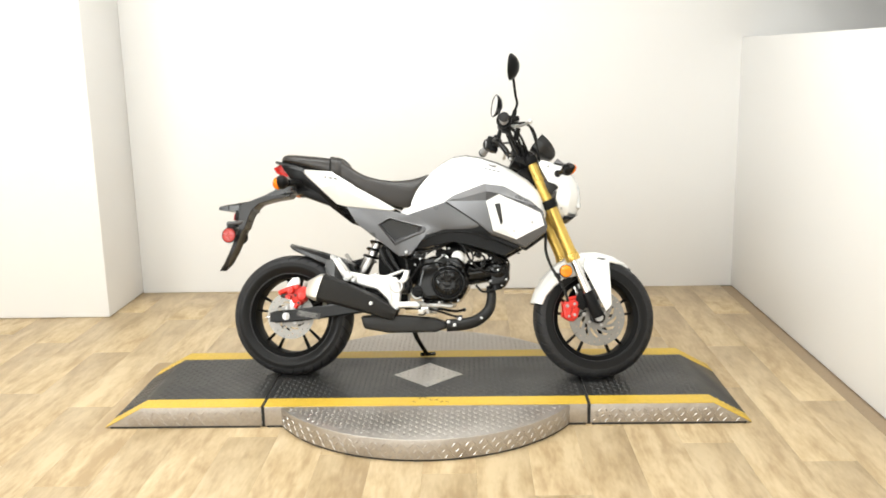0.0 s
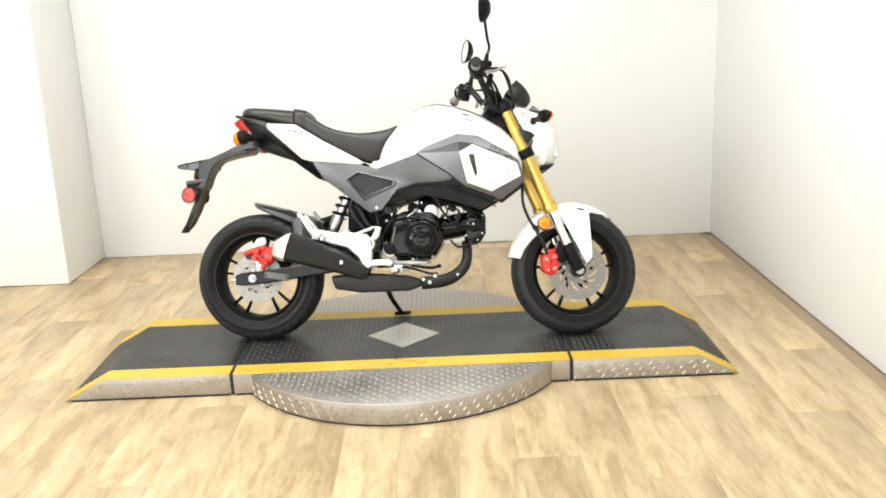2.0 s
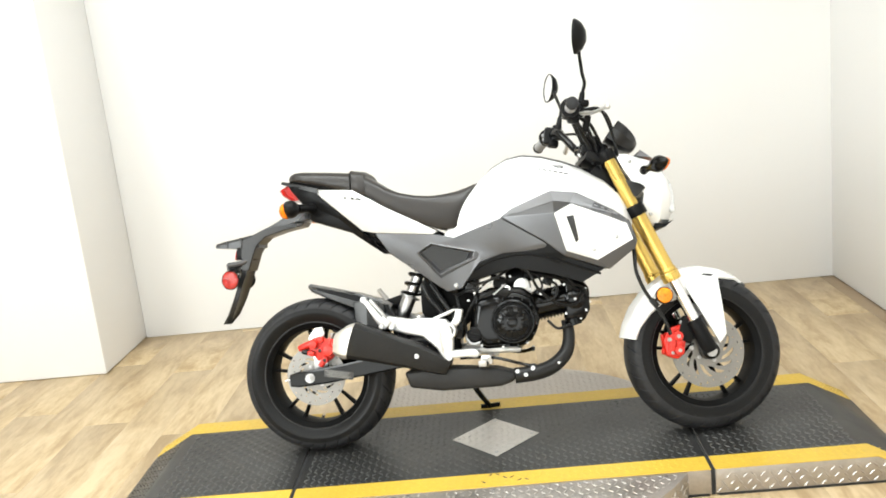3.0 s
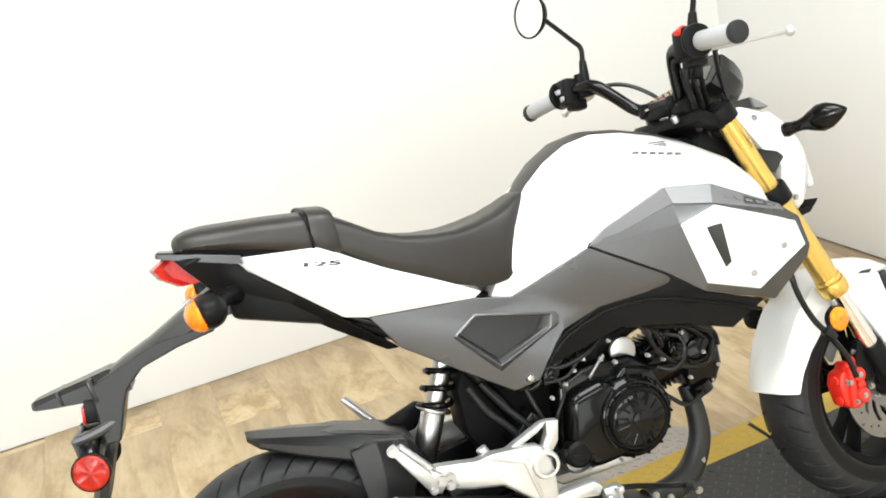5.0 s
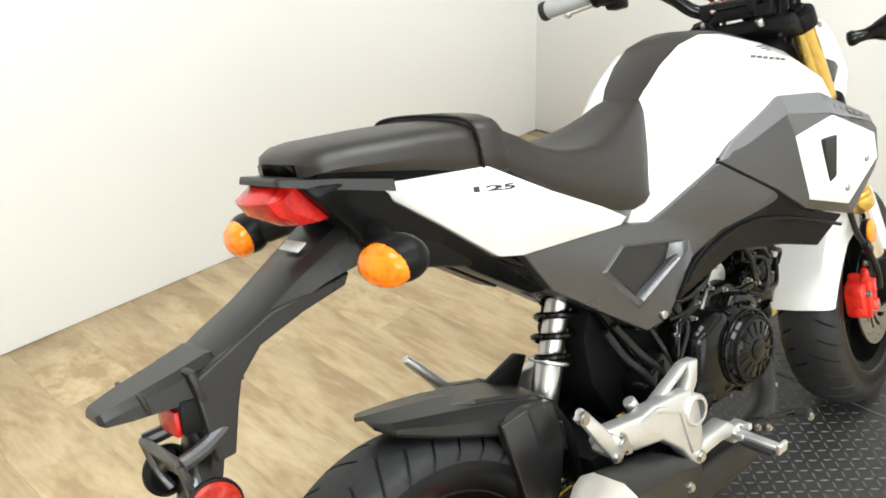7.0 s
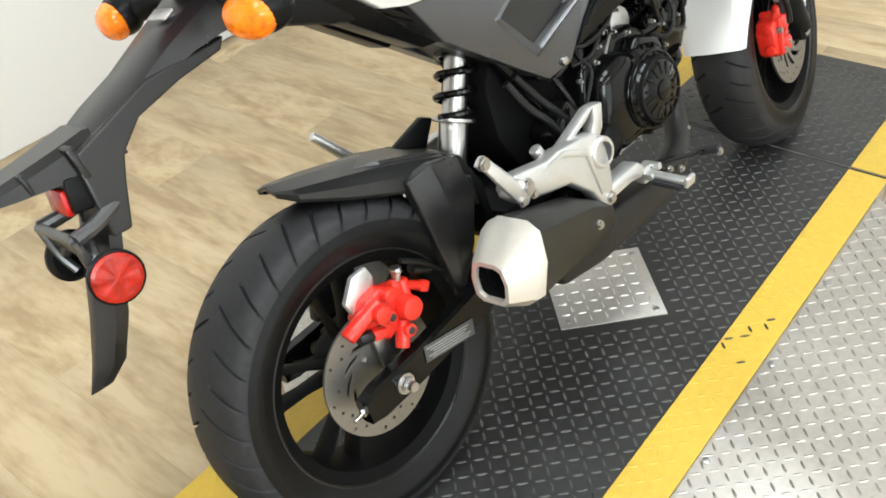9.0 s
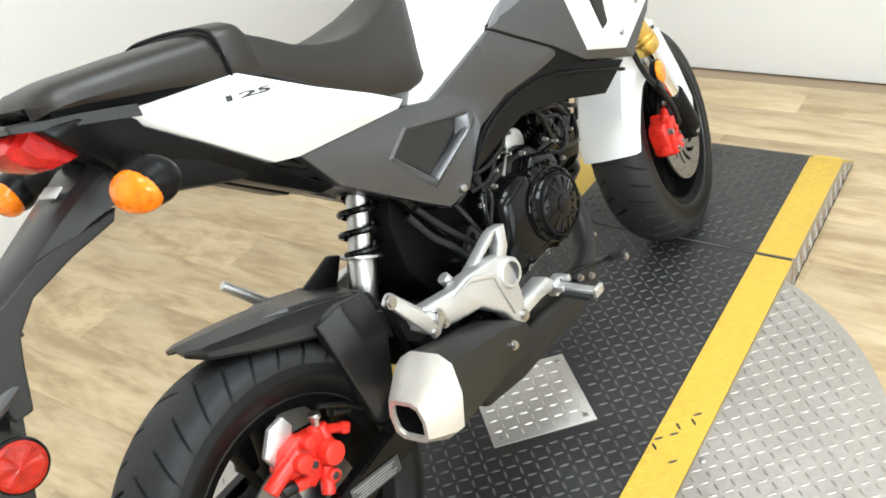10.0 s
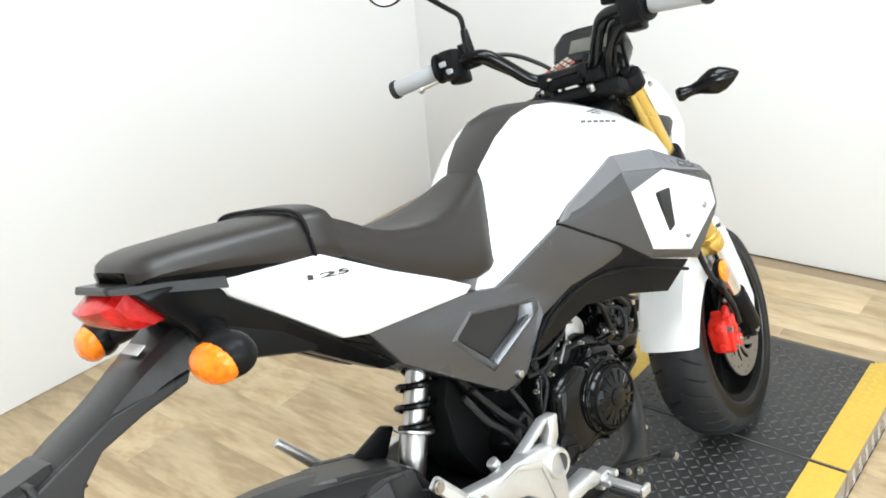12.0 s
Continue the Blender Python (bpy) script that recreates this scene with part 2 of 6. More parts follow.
def add_prism(bm, poly, y0, y1, bevel=0.003, seg=2, at=None):
    """poly in (x, z), extruded from y0 to y1."""
    tmp = bmesh.new()
    a = [tmp.verts.new((x, y0, z)) for x, z in poly]
    b = [tmp.verts.new((x, y1, z)) for x, z in poly]
    tmp.faces.new(a)
    tmp.faces.new(b[::-1])
    for i in range(len(poly)):
        j = (i + 1) % len(poly)
        tmp.faces.new((a[j], a[i], b[i], b[j]))
    bmesh.ops.recalc_face_normals(tmp, faces=tmp.faces)
    rounded(tmp, bevel, seg)
    join_into(bm, tmp, at)


def add_sheet(bm, verts, faces, thick, bevel=0.0, seg=2):
    """Faceted panel: outer vertices, thickened towards +y."""
    tmp = bmesh.new()
    a = [tmp.verts.new(v) for v in verts]
    b = [tmp.verts.new((x, y + thick, z)) for x, y, z in verts]
    count = {}
    for f in faces:
        tmp.faces.new([a[i] for i in f])
        tmp.faces.new([b[i] for i in f][::-1])
        for i, j in zip(f, (*f[1:], f[0])):
            count[(i, j)] = 1
    for i, j in list(count):
        if (j, i) not in count:
            tmp.faces.new((a[j], a[i], b[i], b[j]))
    bmesh.ops.recalc_face_normals(tmp, faces=tmp.faces)
    rounded(tmp, bevel, seg, angle=14)
    join_into(bm, tmp)


def add_ball(bm, centre, size, n=16, turn=(0, 0, 0)):
    tmp = bmesh.new()
    bmesh.ops.create_uvsphere(tmp, u_segments=n, v_segments=n // 2 + 2, radius=1)
    join_into(bm, tmp, pose(*centre, *turn) @ Matrix.Diagonal((*size, 1)))


def add_bolt(bm, centre, axis, r=0.006, h=0.005):
    c, d = Vector(centre), Vector(axis).normalized()
    add_rod(bm, c - d * 0.002, c + d * h * 0.35, r * 1.25, n=14)
    add_rod(bm, c, c + d * h, r, r * 0.92, n=6)


def empty(name, m, label, category, group=""):
    ob = new(name)
    ob.matrix_world = m
    ob.empty_display_size = 0.1
    return tagged(ob, label, category, group)


# ---- room ----
X_RIGHT, Y_BACK, X_PIER, Y_PIER, LEDGE = 1.632, 1.70, -1.82, 1.186, 1.408


def block(name, lo, hi, mat, label, bevel=0.004, kind="structure"):
    bm = bmesh.new()
    add_box(bm, [(a + b) / 2 for a, b in zip(lo, hi)], [b - a for a, b in zip(lo, hi)], bevel=bevel)
    return solid(name, bm, mat, label, "wall", kind=kind)


block("wall_north", (X_PIER, Y_BACK, 0), (3.1, Y_BACK + 0.15, 3.0), WALL, "plain white painted wall behind the motorcycle")
block("wall_pier", (-5.0, Y_PIER, 0), (X_PIER, Y_BACK + 0.15, 3.0), WALL, "white painted pier stepping forward from the wall", bevel=0.012)
block("wall_east_lower", (X_RIGHT, -6.0, 0), (X_RIGHT + 1.2, Y_BACK + 0.1, LEDGE), WALL, "white painted half-height wall with a flat ledge", bevel=0.01)
block("wall_east_upper", (X_RIGHT + 1.2, -6.0, 0), (X_RIGHT + 1.36, Y_BACK, 3.0), WALL, "white painted wall set back above a ledge")
# Unseen block, added so that the niche above the ledge falls in shade.
block("niche_shade_block", (X_RIGHT, -6.0, 1.90), (X_RIGHT + 1.2, Y_BACK + 0.1, 3.0), WALL, "unseen white block added to shade the ledge niche")
block("wall_south", (-5.0, -6.15, 0), (X_RIGHT + 1.36, -6.0, 3.0), WALL, "plain white painted wall closing the room")
block("wall_west", (-5.15, -6.15, 0), (-5.0, Y_BACK + 0.15, 3.0), WALL, "plain white painted wall closing the room")
block("ceiling", (-5.15, -6.15, 3.0), (3.1, Y_BACK + 0.15, 3.1), CEILING, "plain white ceiling")

floor_bm = bmesh.new()
add_box(floor_bm, (-1.5, -2.2, -0.05), (7.4, 8.1, 0.09), bevel=0)
floor = solid("floor", floor_bm, JOINT, "pale oak vinyl plank floor", "floor", kind="structure")

# ---- turntable under the motorcycle ----
TX, TOP, HALF_W, HALF_L, CREST, SPLIT, DISC_R = -0.056, 0.080, 0.315, 1.197, 1.056, 0.603, 0.62
Y_NEAR, Y_FAR = -0.236, 0.230
turntable = empty("display_turntable", pose(TX, 0, 0), "aluminium tread-plate motorcycle turntable painted black with yellow edges", "turntable")


def deck_height(x):
    x = abs(x)
    return TOP if x <= CREST else TOP + (0.004 - TOP) * (x - CREST) / (HALF_L - CREST)


def strip(bm, x0, x1, y0, y1, lift, thick):
    """A sheet laid on the deck, bent over the ramp crest."""
    xs = sorted({x0, x1, *(c for c in (-CREST, CREST) if x0 < c < x1)})
    top = [(x, deck_height(x) + lift) for x in xs]
    low = [(x, deck_height(x) + lift - thick) for x in reversed(xs)]
    add_prism(bm, top + low, y0, y1, bevel=0.0006, seg=1)


def tread_mesh(name, spots, mat, rise=0.0015):
    """Raised lozenges; spots: (place, along, across, up, length)."""
    co, faces = [], []
    for p, a, c, u, ln in spots:
        h, w, k = ln / 2, 0.0024, len(co)
        for q in (p - a * h, p - a * h * 0.45 - c * w, p + a * h * 0.45 - c * w, p + a * h, p + a * h * 0.45 + c * w, p - a * h * 0.45 + c * w,
                  p - a * h * 0.55 + u * rise, p + a * h * 0.55 + u * rise):
            co.append(q)
        faces += [tuple(k + i for i in f) for f in ((0, 1, 6), (1, 2, 7, 6), (2, 3, 7), (3, 4, 7), (4, 5, 6, 7), (5, 0, 6))]
    me = bpy.data.meshes.new(name)
    me.from_pydata([tuple(v) for v in co], [], faces)
    me.materials.append(mat)
    me.polygons.foreach_set("use_smooth", [True] * len(me.polygons))
    me.set_sharp_from_angle(angle=radians(60))
    return me


def treads(name, parent, mat, inside, x0, x1, y0, y1, lift, pitch=0.0205, ln=0.0195):
    spots = []
    for i in range(math.ceil(x0 / pitch), int(x1 // pitch) + 1):
        for j in range(math.ceil(y0 / pitch), int(y1 // pitch) + 1):
            x, y = i * pitch, j * pitch
            if not inside(x, y) or abs(abs(x) - CREST) < 0.017 or (x > CREST and mat == BLACK_TREAD):
                continue
            slope = 0.0 if abs(x) < CREST else math.copysign((0.004 - TOP) / (HALF_L - CREST), x)
            ex = Vector((1, 0, slope)).normalized()
            ey = Vector((0, 1, 0))
            s = 1 if (i + j) % 2 else -1
            a = (ex + ey * s).normalized()
            u = ex.cross(ey)
            spots.append((Vector((x, y, deck_height(x) + lift)), a, u.cross(a), u, ln))
    ob = new(name, tread_mesh(name, spots, mat, 0.0020 if name == "plate_tread" else 0.0014 if mat == PLATE else 0.0010 if mat == YELLOW else 0.0015))
    ob.parent = parent
    return tagged(ob, kind="stuff")


def side_treads(name, parent, mat, path, rows=(0.016, 0.036, 0.056), pitch=0.024):
    """Lozenges on an upright skirt that follows path(s) -> place, tangent, outward, top."""
    spots = []
    for r, z in enumerate(rows):
        s = pitch / 2 * r + 0.01
        k = 0
        while True:
            got = path(s)
            if got is None:
                break
            p, t, out, top = got
            if z < top - 0.012:
                a = (t + Vector((0, 0, 1 if (k + r) % 2 == 0 else -1))).normalized()
                spots.append((Vector((p.x, p.y, z)), a, out.cross(a), out, 0.021))
            s += pitch
            k += 1
    ob = new(name, tread_mesh(name, spots, mat, 0.0022))
    ob.parent = parent
    return tagged(ob, kind="stuff")


def in_diamond(x, y, r):
    return abs(x) + abs(y - 0.008) < r


def worn(x, y):
    """Patch of the near stripe where the paint has come off the lozenges."""
    return y < 0 and (math.hypot((x - 0.022) * 0.8, y + 0.266) < 0.066 and math.sin(x * 7919 + y * 3571) > 0.45)


for sign in (-1, 0, 1):
    x0, x1 = (-SPLIT + 0.006, SPLIT - 0.006) if sign == 0 else sorted((sign * (SPLIT + 0.006), sign * HALF_L))
    xs = sorted({x0, x1, *(c for c in (-CREST, CREST) if x0 < c < x1)})
    bm = bmesh.new()
    add_prism(bm, [(x, deck_height(x)) for x in xs] + [(x, 0.005) for x in reversed(xs) if deck_height(x) > 0.006], -HALF_W, HALF_W, bevel=0.0025)
    section = part("centre_section" if sign == 0 else "ramp_section", bm, PLATE, turntable, "bare aluminium tread plate section")
    bm = bmesh.new()
    add_box(bm, ((x0 + x1) / 2 - sign * 0.006, 0, 0.0035), (x1 - x0 - 0.012 - abs(sign) * 0.012, 2 * HALF_W + 0.002, 0.007), bevel=0)
    part("base_strip", bm, GAP, section, "black rubber base strip")
    bm = bmesh.new()
    strip(bm, x0, x1, Y_NEAR, Y_FAR, 0.0022, 0.0022)
    part("deck_sheet", bm, BLACK_PLATE, section, "worn black painted tread plate")
    for y0, y1 in ((-HALF_W - 0.001, Y_NEAR), (Y_FAR, HALF_W + 0.001)):
        bm = bmesh.new()
        strip(bm, x0, x1, y0, y1, 0.0026, 0.0026)
        part("yellow_stripe", bm, YELLOW, section, "yellow painted edge stripe")
        treads("stripe_tread", section, YELLOW, lambda x, y: not worn(x, y), x0 + 0.012, x1 - 0.012, y0 + 0.009, y1 - 0.009, 0.0026)
    treads("worn_tread", section, BLACK_PLATE, lambda x, y: worn(x, y), x0 + 0.012, x1 - 0.012, -HALF_W + 0.008, Y_NEAR - 0.008, 0.0028)
    treads("deck_tread", section, BLACK_TREAD, lambda x, y: not in_diamond(x, y, 0.155), x0 + 0.012, x1 - 0.012, Y_NEAR + 0.009, Y_FAR - 0.009, 0.0022)

    def along(s, sgn=-1, a=x0, b=x1):
        return None if a + s > b else (Vector((a + s, sgn * (HALF_W + 0.0005), 0)), Vector((1, 0, 0)), Vector((0, sgn, 0)), deck_height(a + s))

    if sign:
        side_treads("skirt_tread", section, PLATE, along)

# A solid dark strip fills each open joint in place of its shade.
for s in (-1, 1):
    bm = bmesh.new()
    add_box(bm, (s * SPLIT, 0, 0.0395), (0.012, 2 * HALF_W - 0.01, 0.077), bevel=0)
    part("joint_strip", bm, GAP, turntable, "dark strip filling the shaded gap between turntable and ramp")

arc = math.asin(HALF_W / DISC_R)
for s in (1, -1):
    bm = bmesh.new()
    tmp = bmesh.new()
    ring = [(DISC_R * math.cos(a), s * DISC_R * math.sin(a)) for a in (arc + (math.pi - 2 * arc) * k / 64 for k in range(65))]
    lo = [tmp.verts.new((x, y, 0.006)) for x, y in ring]
    hi = [tmp.verts.new((x, y, TOP - 0.0005)) for x, y in ring]
    tmp.faces.new(lo)
    tmp.faces.new(hi)
    for i in range(65):
        j = (i + 1) % 65
        tmp.faces.new((lo[i], lo[j], hi[j], hi[i]))
    bmesh.ops.recalc_face_normals(tmp, faces=tmp.faces)
    rounded(tmp, 0.003, 2, angle=60)
    join_into(bm, tmp)
    disc_deck = part("round_deck", bm, PLATE, turntable, "round bare aluminium tread-plate deck")
treads("deck_tread", disc_deck, PLATE, lambda x, y: abs(y) > HALF_W + 0.012 and math.hypot(x, y) < DISC_R - 0.016, -DISC_R, DISC_R, -DISC_R, DISC_R, -0.0004)


def round_rim(s):
    a = math.pi + arc + s / DISC_R
    if a > 2 * math.pi - arc:
        return None
    return Vector(((DISC_R + 0.0005) * math.cos(a), (DISC_R + 0.0005) * math.sin(a), 0)), Vector((-math.sin(a), math.cos(a), 0)), Vector((math.cos(a), math.sin(a), 0)), TOP


side_treads("skirt_tread", disc_deck, PLATE, round_rim)
for s in (-1, 1):
    bm = bmesh.new()
    ring = [(DISC_R - 0.003) * Vector((math.cos(a), s * math.sin(a), 0)) for a in (arc + (math.pi - 2 * arc) * k / 48 for k in range(49))]
    skin(bm, [[p + Vector((0, 0, z)) for p in ring] for z in (0.0, 0.007)])
    part("base_strip", bm, GAP, disc_deck, "black rubber base strip")
for x, y in ((0.467, -0.334), (0.227, -0.332), (-0.015, -0.331), (-0.257, -0.330), (-0.490, -0.334)):
    bm = bmesh.new()
    add_rod(bm, (x, y, TOP - 0.003), (x, y, TOP + 0.0022), 0.0065, n=14, bevel=0.0008)
    part("deck_screw", bm, STEEL, disc_deck)

bm = bmesh.new()
add_box(bm, (0, 0.008, TOP + 0.0035), (0.195, 0.195, 0.003), (0, 0, 45), bevel=0.001)
centre_plate = part("centre_plate", bm, BARE_PLATE, turntable, "bare aluminium diamond-shaped cover plate")
treads("plate_tread", centre_plate, BARE_PLATE, lambda x, y: in_diamond(x, y, 0.125), -0.14, 0.14, -0.14, 0.14, 0.005)
for x, y in ((0.115, 0.008), (-0.115, 0.008), (0, 0.123), (0, -0.107)):
    bm = bmesh.new()
    add_rod(bm, (x, y, TOP + 0.004), (x, y, TOP + 0.0068), 0.006, n=14, bevel=0.0008)
    part("screw", bm, STEEL, centre_plate)

# ---- motorcycle, leaning on its side stand with the bars turned slightly left ----
BIKE_AT = pose(0.005, -0.018, TOP + 0.001, 0, 0, -4.4) @ pose(0, 0, 0, -14.9, 0, 0)
bike = empty("motorcycle", BIKE_AT, "small white and grey motorcycle with gold fork on its stand", "motorcycle")
RAKE = 23.3
STEER_P, STEER_A = Vector((0.30, 0, 0.84)), Vector((-math.sin(radians(RAKE)), 0, math.cos(radians(RAKE))))
STEER = Matrix.Translation(STEER_P + Vector((0.002, 0.003, 0.006))) @ Matrix.Rotation(radians(1.3), 4, "X") @ Matrix.Rotation(radians(10.5), 4, STEER_A) @ Matrix.Translation(-STEER_P)
BARS = Matrix.Translation(STEER_P) @ Matrix.Rotation(radians(7.2), 4, STEER_A) @ Matrix.Translation(-STEER_P)
FLIP = Matrix.Diagonal((1, -1, 1, 1))


TURN = [STEER]


def steer_part(name, bm, mat, parent, label="", sharp=35):
    bm.transform(TURN[-1])
    return part(name, bm, mat, parent, label, sharp)


def pair(name, build, mat, parent, label="", steer=False, sharp=35):
    """The same part on the right side (y below 0) and, mirrored, on the left."""
    made = []
    for side in (0, 1):
        bm = bmesh.new()
        build(bm)
        if side:
            bm.transform(FLIP)
        made.append((steer_part if steer else part)(name, bm, mat, parent[side] if isinstance(parent, list) else parent, label, sharp))
    return made


def bolts(name, spots, parent, label="", steer=False, mat=STEEL):
    """Each bolt (centre, axis, radius, height) is a part of its own."""
    for c, axis, r, h in spots:
        bm = bmesh.new()
        add_bolt(bm, c, axis, r * 0.78, h)
        (steer_part if steer else part)(name, bm, mat, parent, label)


RIGHT = (0, -1, 0)


# wheels
def tyre_mesh(name, centre, R, W, lines=34):
    """Tyre with slanting grooves cut into the tread; the mesh follows the grooves."""
    ctrl = [(-0.048, 0.160), (-0.0585, 0.173), (-W * 0.48, 0.193), (-W * 0.482, 0.205), (-W * 0.42, R - 0.0175), (-W * 0.24, R - 0.0042), (0, R)]
    ctrl = ctrl + [(-y, r) for y, r in reversed(ctrl[:-1])]
    prof = [(p.x, p.y) for p in smooth_path([(y, r, 0) for y, r in ctrl], 8)]
    n = len(prof)
    mid = n // 2
    arc_s = np.zeros(n)
    for j in range(mid + 1, n):
        arc_s[j] = arc_s[j - 1] + math.hypot(prof[j][0] - prof[j - 1][0], prof[j][1] - prof[j - 1][1])
    for j in range(mid - 1, -1, -1):
        arc_s[j] = arc_s[j + 1] + math.hypot(prof[j][0] - prof[j + 1][0], prof[j][1] - prof[j + 1][1])
    pitch = 2 * np.pi / lines
    inner, outer = 0.0013 / R, 0.0029 / R
    one = [-outer, -inner, inner, outer, pitch * 0.17, pitch * 0.33, pitch * 0.5 - outer, pitch * 0.5 - inner, pitch * 0.5 + inner, pitch * 0.5 + outer, pitch * 0.67, pitch * 0.83]
    u = np.array([k * pitch + o for k in range(lines) for o in one])
    steps, per = len(u), len(one)
    col, turn = np.arange(steps) % per, np.arange(steps) // per
    co = np.zeros((steps, n, 3))
    for j, (y, r) in enumerate(prof):
        s = min(arc_s[j], 0.082)
        lean = 2.5 * max(s - 0.006, 0)
        deep = np.isin(col, (1, 2)) if y < 0 else np.isin(col, (7, 8))
        live = np.where(turn % 3 == 0, (s > 0.006) & (s < 0.076), (s > 0.026) & (s < 0.078))
        rr = r - np.where(deep & live, 0.0065, 0)
        th = u + lean
        co[:, j] = np.stack([rr * np.cos(th), np.full(steps, y), rr * np.sin(th)], -1)
    idx = np.arange(steps * n).reshape(steps, n)
    a, b = idx, np.roll(idx, -1, 0)
    faces = np.stack([a[:, :-1], a[:, 1:], b[:, 1:], b[:, :-1]], -1).reshape(-1, 4)
    me = bpy.data.meshes.new(name)
    me.from_pydata((co.reshape(-1, 3) + np.array(centre)).tolist(), [], faces.tolist())
    me.materials.append(RUBBER)
    me.materials.append(SIDEWALL)
    wall_band = [0 if (arc_s[j] + arc_s[j + 1]) / 2 < 0.080 else 1 for j in range(n - 1)]
    me.polygons.foreach_set("material_index", wall_band * steps)
    me.polygons.foreach_set("use_smooth", [True] * len(me.polygons))
    me.set_sharp_from_angle(angle=radians(40))
    return me


def wheel(name, centre, R, W, disc_r, disc_y, label, m):
    c = Vector(centre)
    bm = bmesh.new()
    add_lathe(bm, [(0.151, -0.046), (0.157, -0.050), (0.166, -0.055), (0.171, -0.052), (0.166, -0.044), (0.158, -0.036), (0.154, -0.026), (0.152, 0.0),
                   (0.154, 0.026), (0.158, 0.036), (0.166, 0.044), (0.171, 0.052), (0.166, 0.055), (0.157, 0.050), (0.151, 0.046), (0.147, 0.02), (0.147, -0.02), (0.151, -0.046)],
              c, n=72)
    add_lathe(bm, [(0.012, -0.05), (0.036, -0.048), (0.040, -0.03), (0.034, 0.0), (0.040, 0.03), (0.036, 0.048), (0.012, 0.05)], c, n=32)
    bm.transform(m)
    rim = part(name, bm, RIM_BLACK, bike, label)
    for k in range(5):
        for off in (-11, 11):
            bm = bmesh.new()
            a = radians(72 * k + 18)
            b = a + radians(off)
            p0 = c + Vector((0.034 * math.cos(a + radians(off * 0.9)), 0, 0.034 * math.sin(a + radians(off * 0.9))))
            p1 = c + Vector((0.150 * math.cos(b), 0, 0.150 * math.sin(b)))
            d = (p1 - p0).normalized()
            q = d.cross(Vector((0, 1, 0)))
            rings = []
            for p, w, h in ((p0, 0.007, 0.022), ((p0 + p1) / 2, 0.0042, 0.016), (p1, 0.006, 0.022)):
                rings.append([p + q * w * math.cos(t) + Vector((0, 1, 0)) * h * math.sin(t) for t in (2 * math.pi * i / 10 for i in range(10))])
            skin(bm, rings)
            bm.transform(m)
            part("spoke", bm, RIM_BLACK, rim)
    for s in (-1, 1):
        bm = bmesh.new()
        add_lathe(bm, [(0.1655, 0.052), (0.1690, 0.0575), (0.1715, 0.0575), (0.1735, 0.053)], c, (0, s, 0), n=72)
        bm.transform(m)
        part("rim_lip", bm, TAIL_BLACK, rim, "thin satin rim lip")
    me = tyre_mesh("tyre", c, R, W)
    me.transform(m)
    tyre = new("tyre", me)
    tyre.parent = rim
    tagged(tyre, "black rubber tyre with slanting grooves")
    # brake disc with drilled holes and a slotted carrier
    at = m @ Matrix.Translation(c + Vector((0, disc_y, 0))) @ pose(0, 0, 0, 90, 0, 0)
    bm = bmesh.new()
    inner = disc_r - 0.030
    outer = [(disc_r * math.cos(a), disc_r * math.sin(a)) for a in (2 * math.pi * k / 64 for k in range(64))]
    holes = []
    for k in range(30):
        a = 2 * math.pi * k / 30
        r = disc_r - (0.008, 0.015, 0.022)[k % 3]
        holes.append((r * math.cos(a), r * math.sin(a), 0.0026))
    tmp_loops = [outer, [(0.040 * math.cos(a), 0.040 * math.sin(a)) for a in (2 * math.pi * k / 40 for k in range(40))]]
    for k in range(12):
        slot_loop = []
        for side in (1, -1):
            for i in range(4):
                f = i / 3 if side > 0 else 1 - i / 3
                r = 0.047 + (inner - 0.050) * f
                a = 2 * math.pi * k / 12 + 0.55 * f + side * (0.0088 - 0.006 * abs(f - 0.5)) / r
                slot_loop.append((r * math.cos(a), r * math.sin(a)))
        tmp_loops.append(slot_loop)
    tmp = bmesh.new()
    edges = []
    for lp in tmp_loops + [[(x + r * math.cos(2 * math.pi * i / 8), y + r * math.sin(2 * math.pi * i / 8)) for i in range(8)] for x, y, r in holes]:
        vs = [tmp.verts.new((x, y, 0)) for x, y in lp]
        edges += [tmp.edges.new((vs[i], vs[(i + 1) % len(vs)])) for i in range(len(vs))]
    bmesh.ops.triangle_fill(tmp, use_beauty=True, use_dissolve=False, edges=edges)
    got = bmesh.ops.extrude_face_region(tmp, geom=tmp.faces[:])
    bmesh.ops.translate(tmp, verts=[v for v in got["geom"] if isinstance(v, bmesh.types.BMVert)], vec=(0, 0, 0.004))
    join_into(bm, tmp, at)
    disc = part("brake_disc", bm, DISC_STEEL, rim, "drilled steel brake disc")
    bm = bmesh.new()
    tmp = bmesh.new()
    bmesh.ops.create_cone(tmp, cap_ends=True, segments=40, radius1=0.042, radius2=0.042, depth=0.006)
    join_into(bm, tmp, at)
    part("disc_carrier", bm, DISC_STEEL, rim)
    up = at.to_3x3() @ Vector((0, 0, 1))
    bolts("disc_bolt", [(at @ Vector((0.033 * math.cos(a), 0.033 * math.sin(a), 0.003)), up, 0.006, 0.007) for a in (radians(90 * k + 30) for k in range(4))], rim)
    return rim


wheel("rear_wheel", (-0.612, 0, 0.243), 0.244, 0.142, 0.095, -0.058, "black cast rear wheel with thin twin spokes", Matrix.Identity(4))
wheel("front_wheel", (0.592, 0, 0.236), 0.2395, 0.124, 0.110, -0.062, "black cast front wheel with thin twin spokes", STEER)

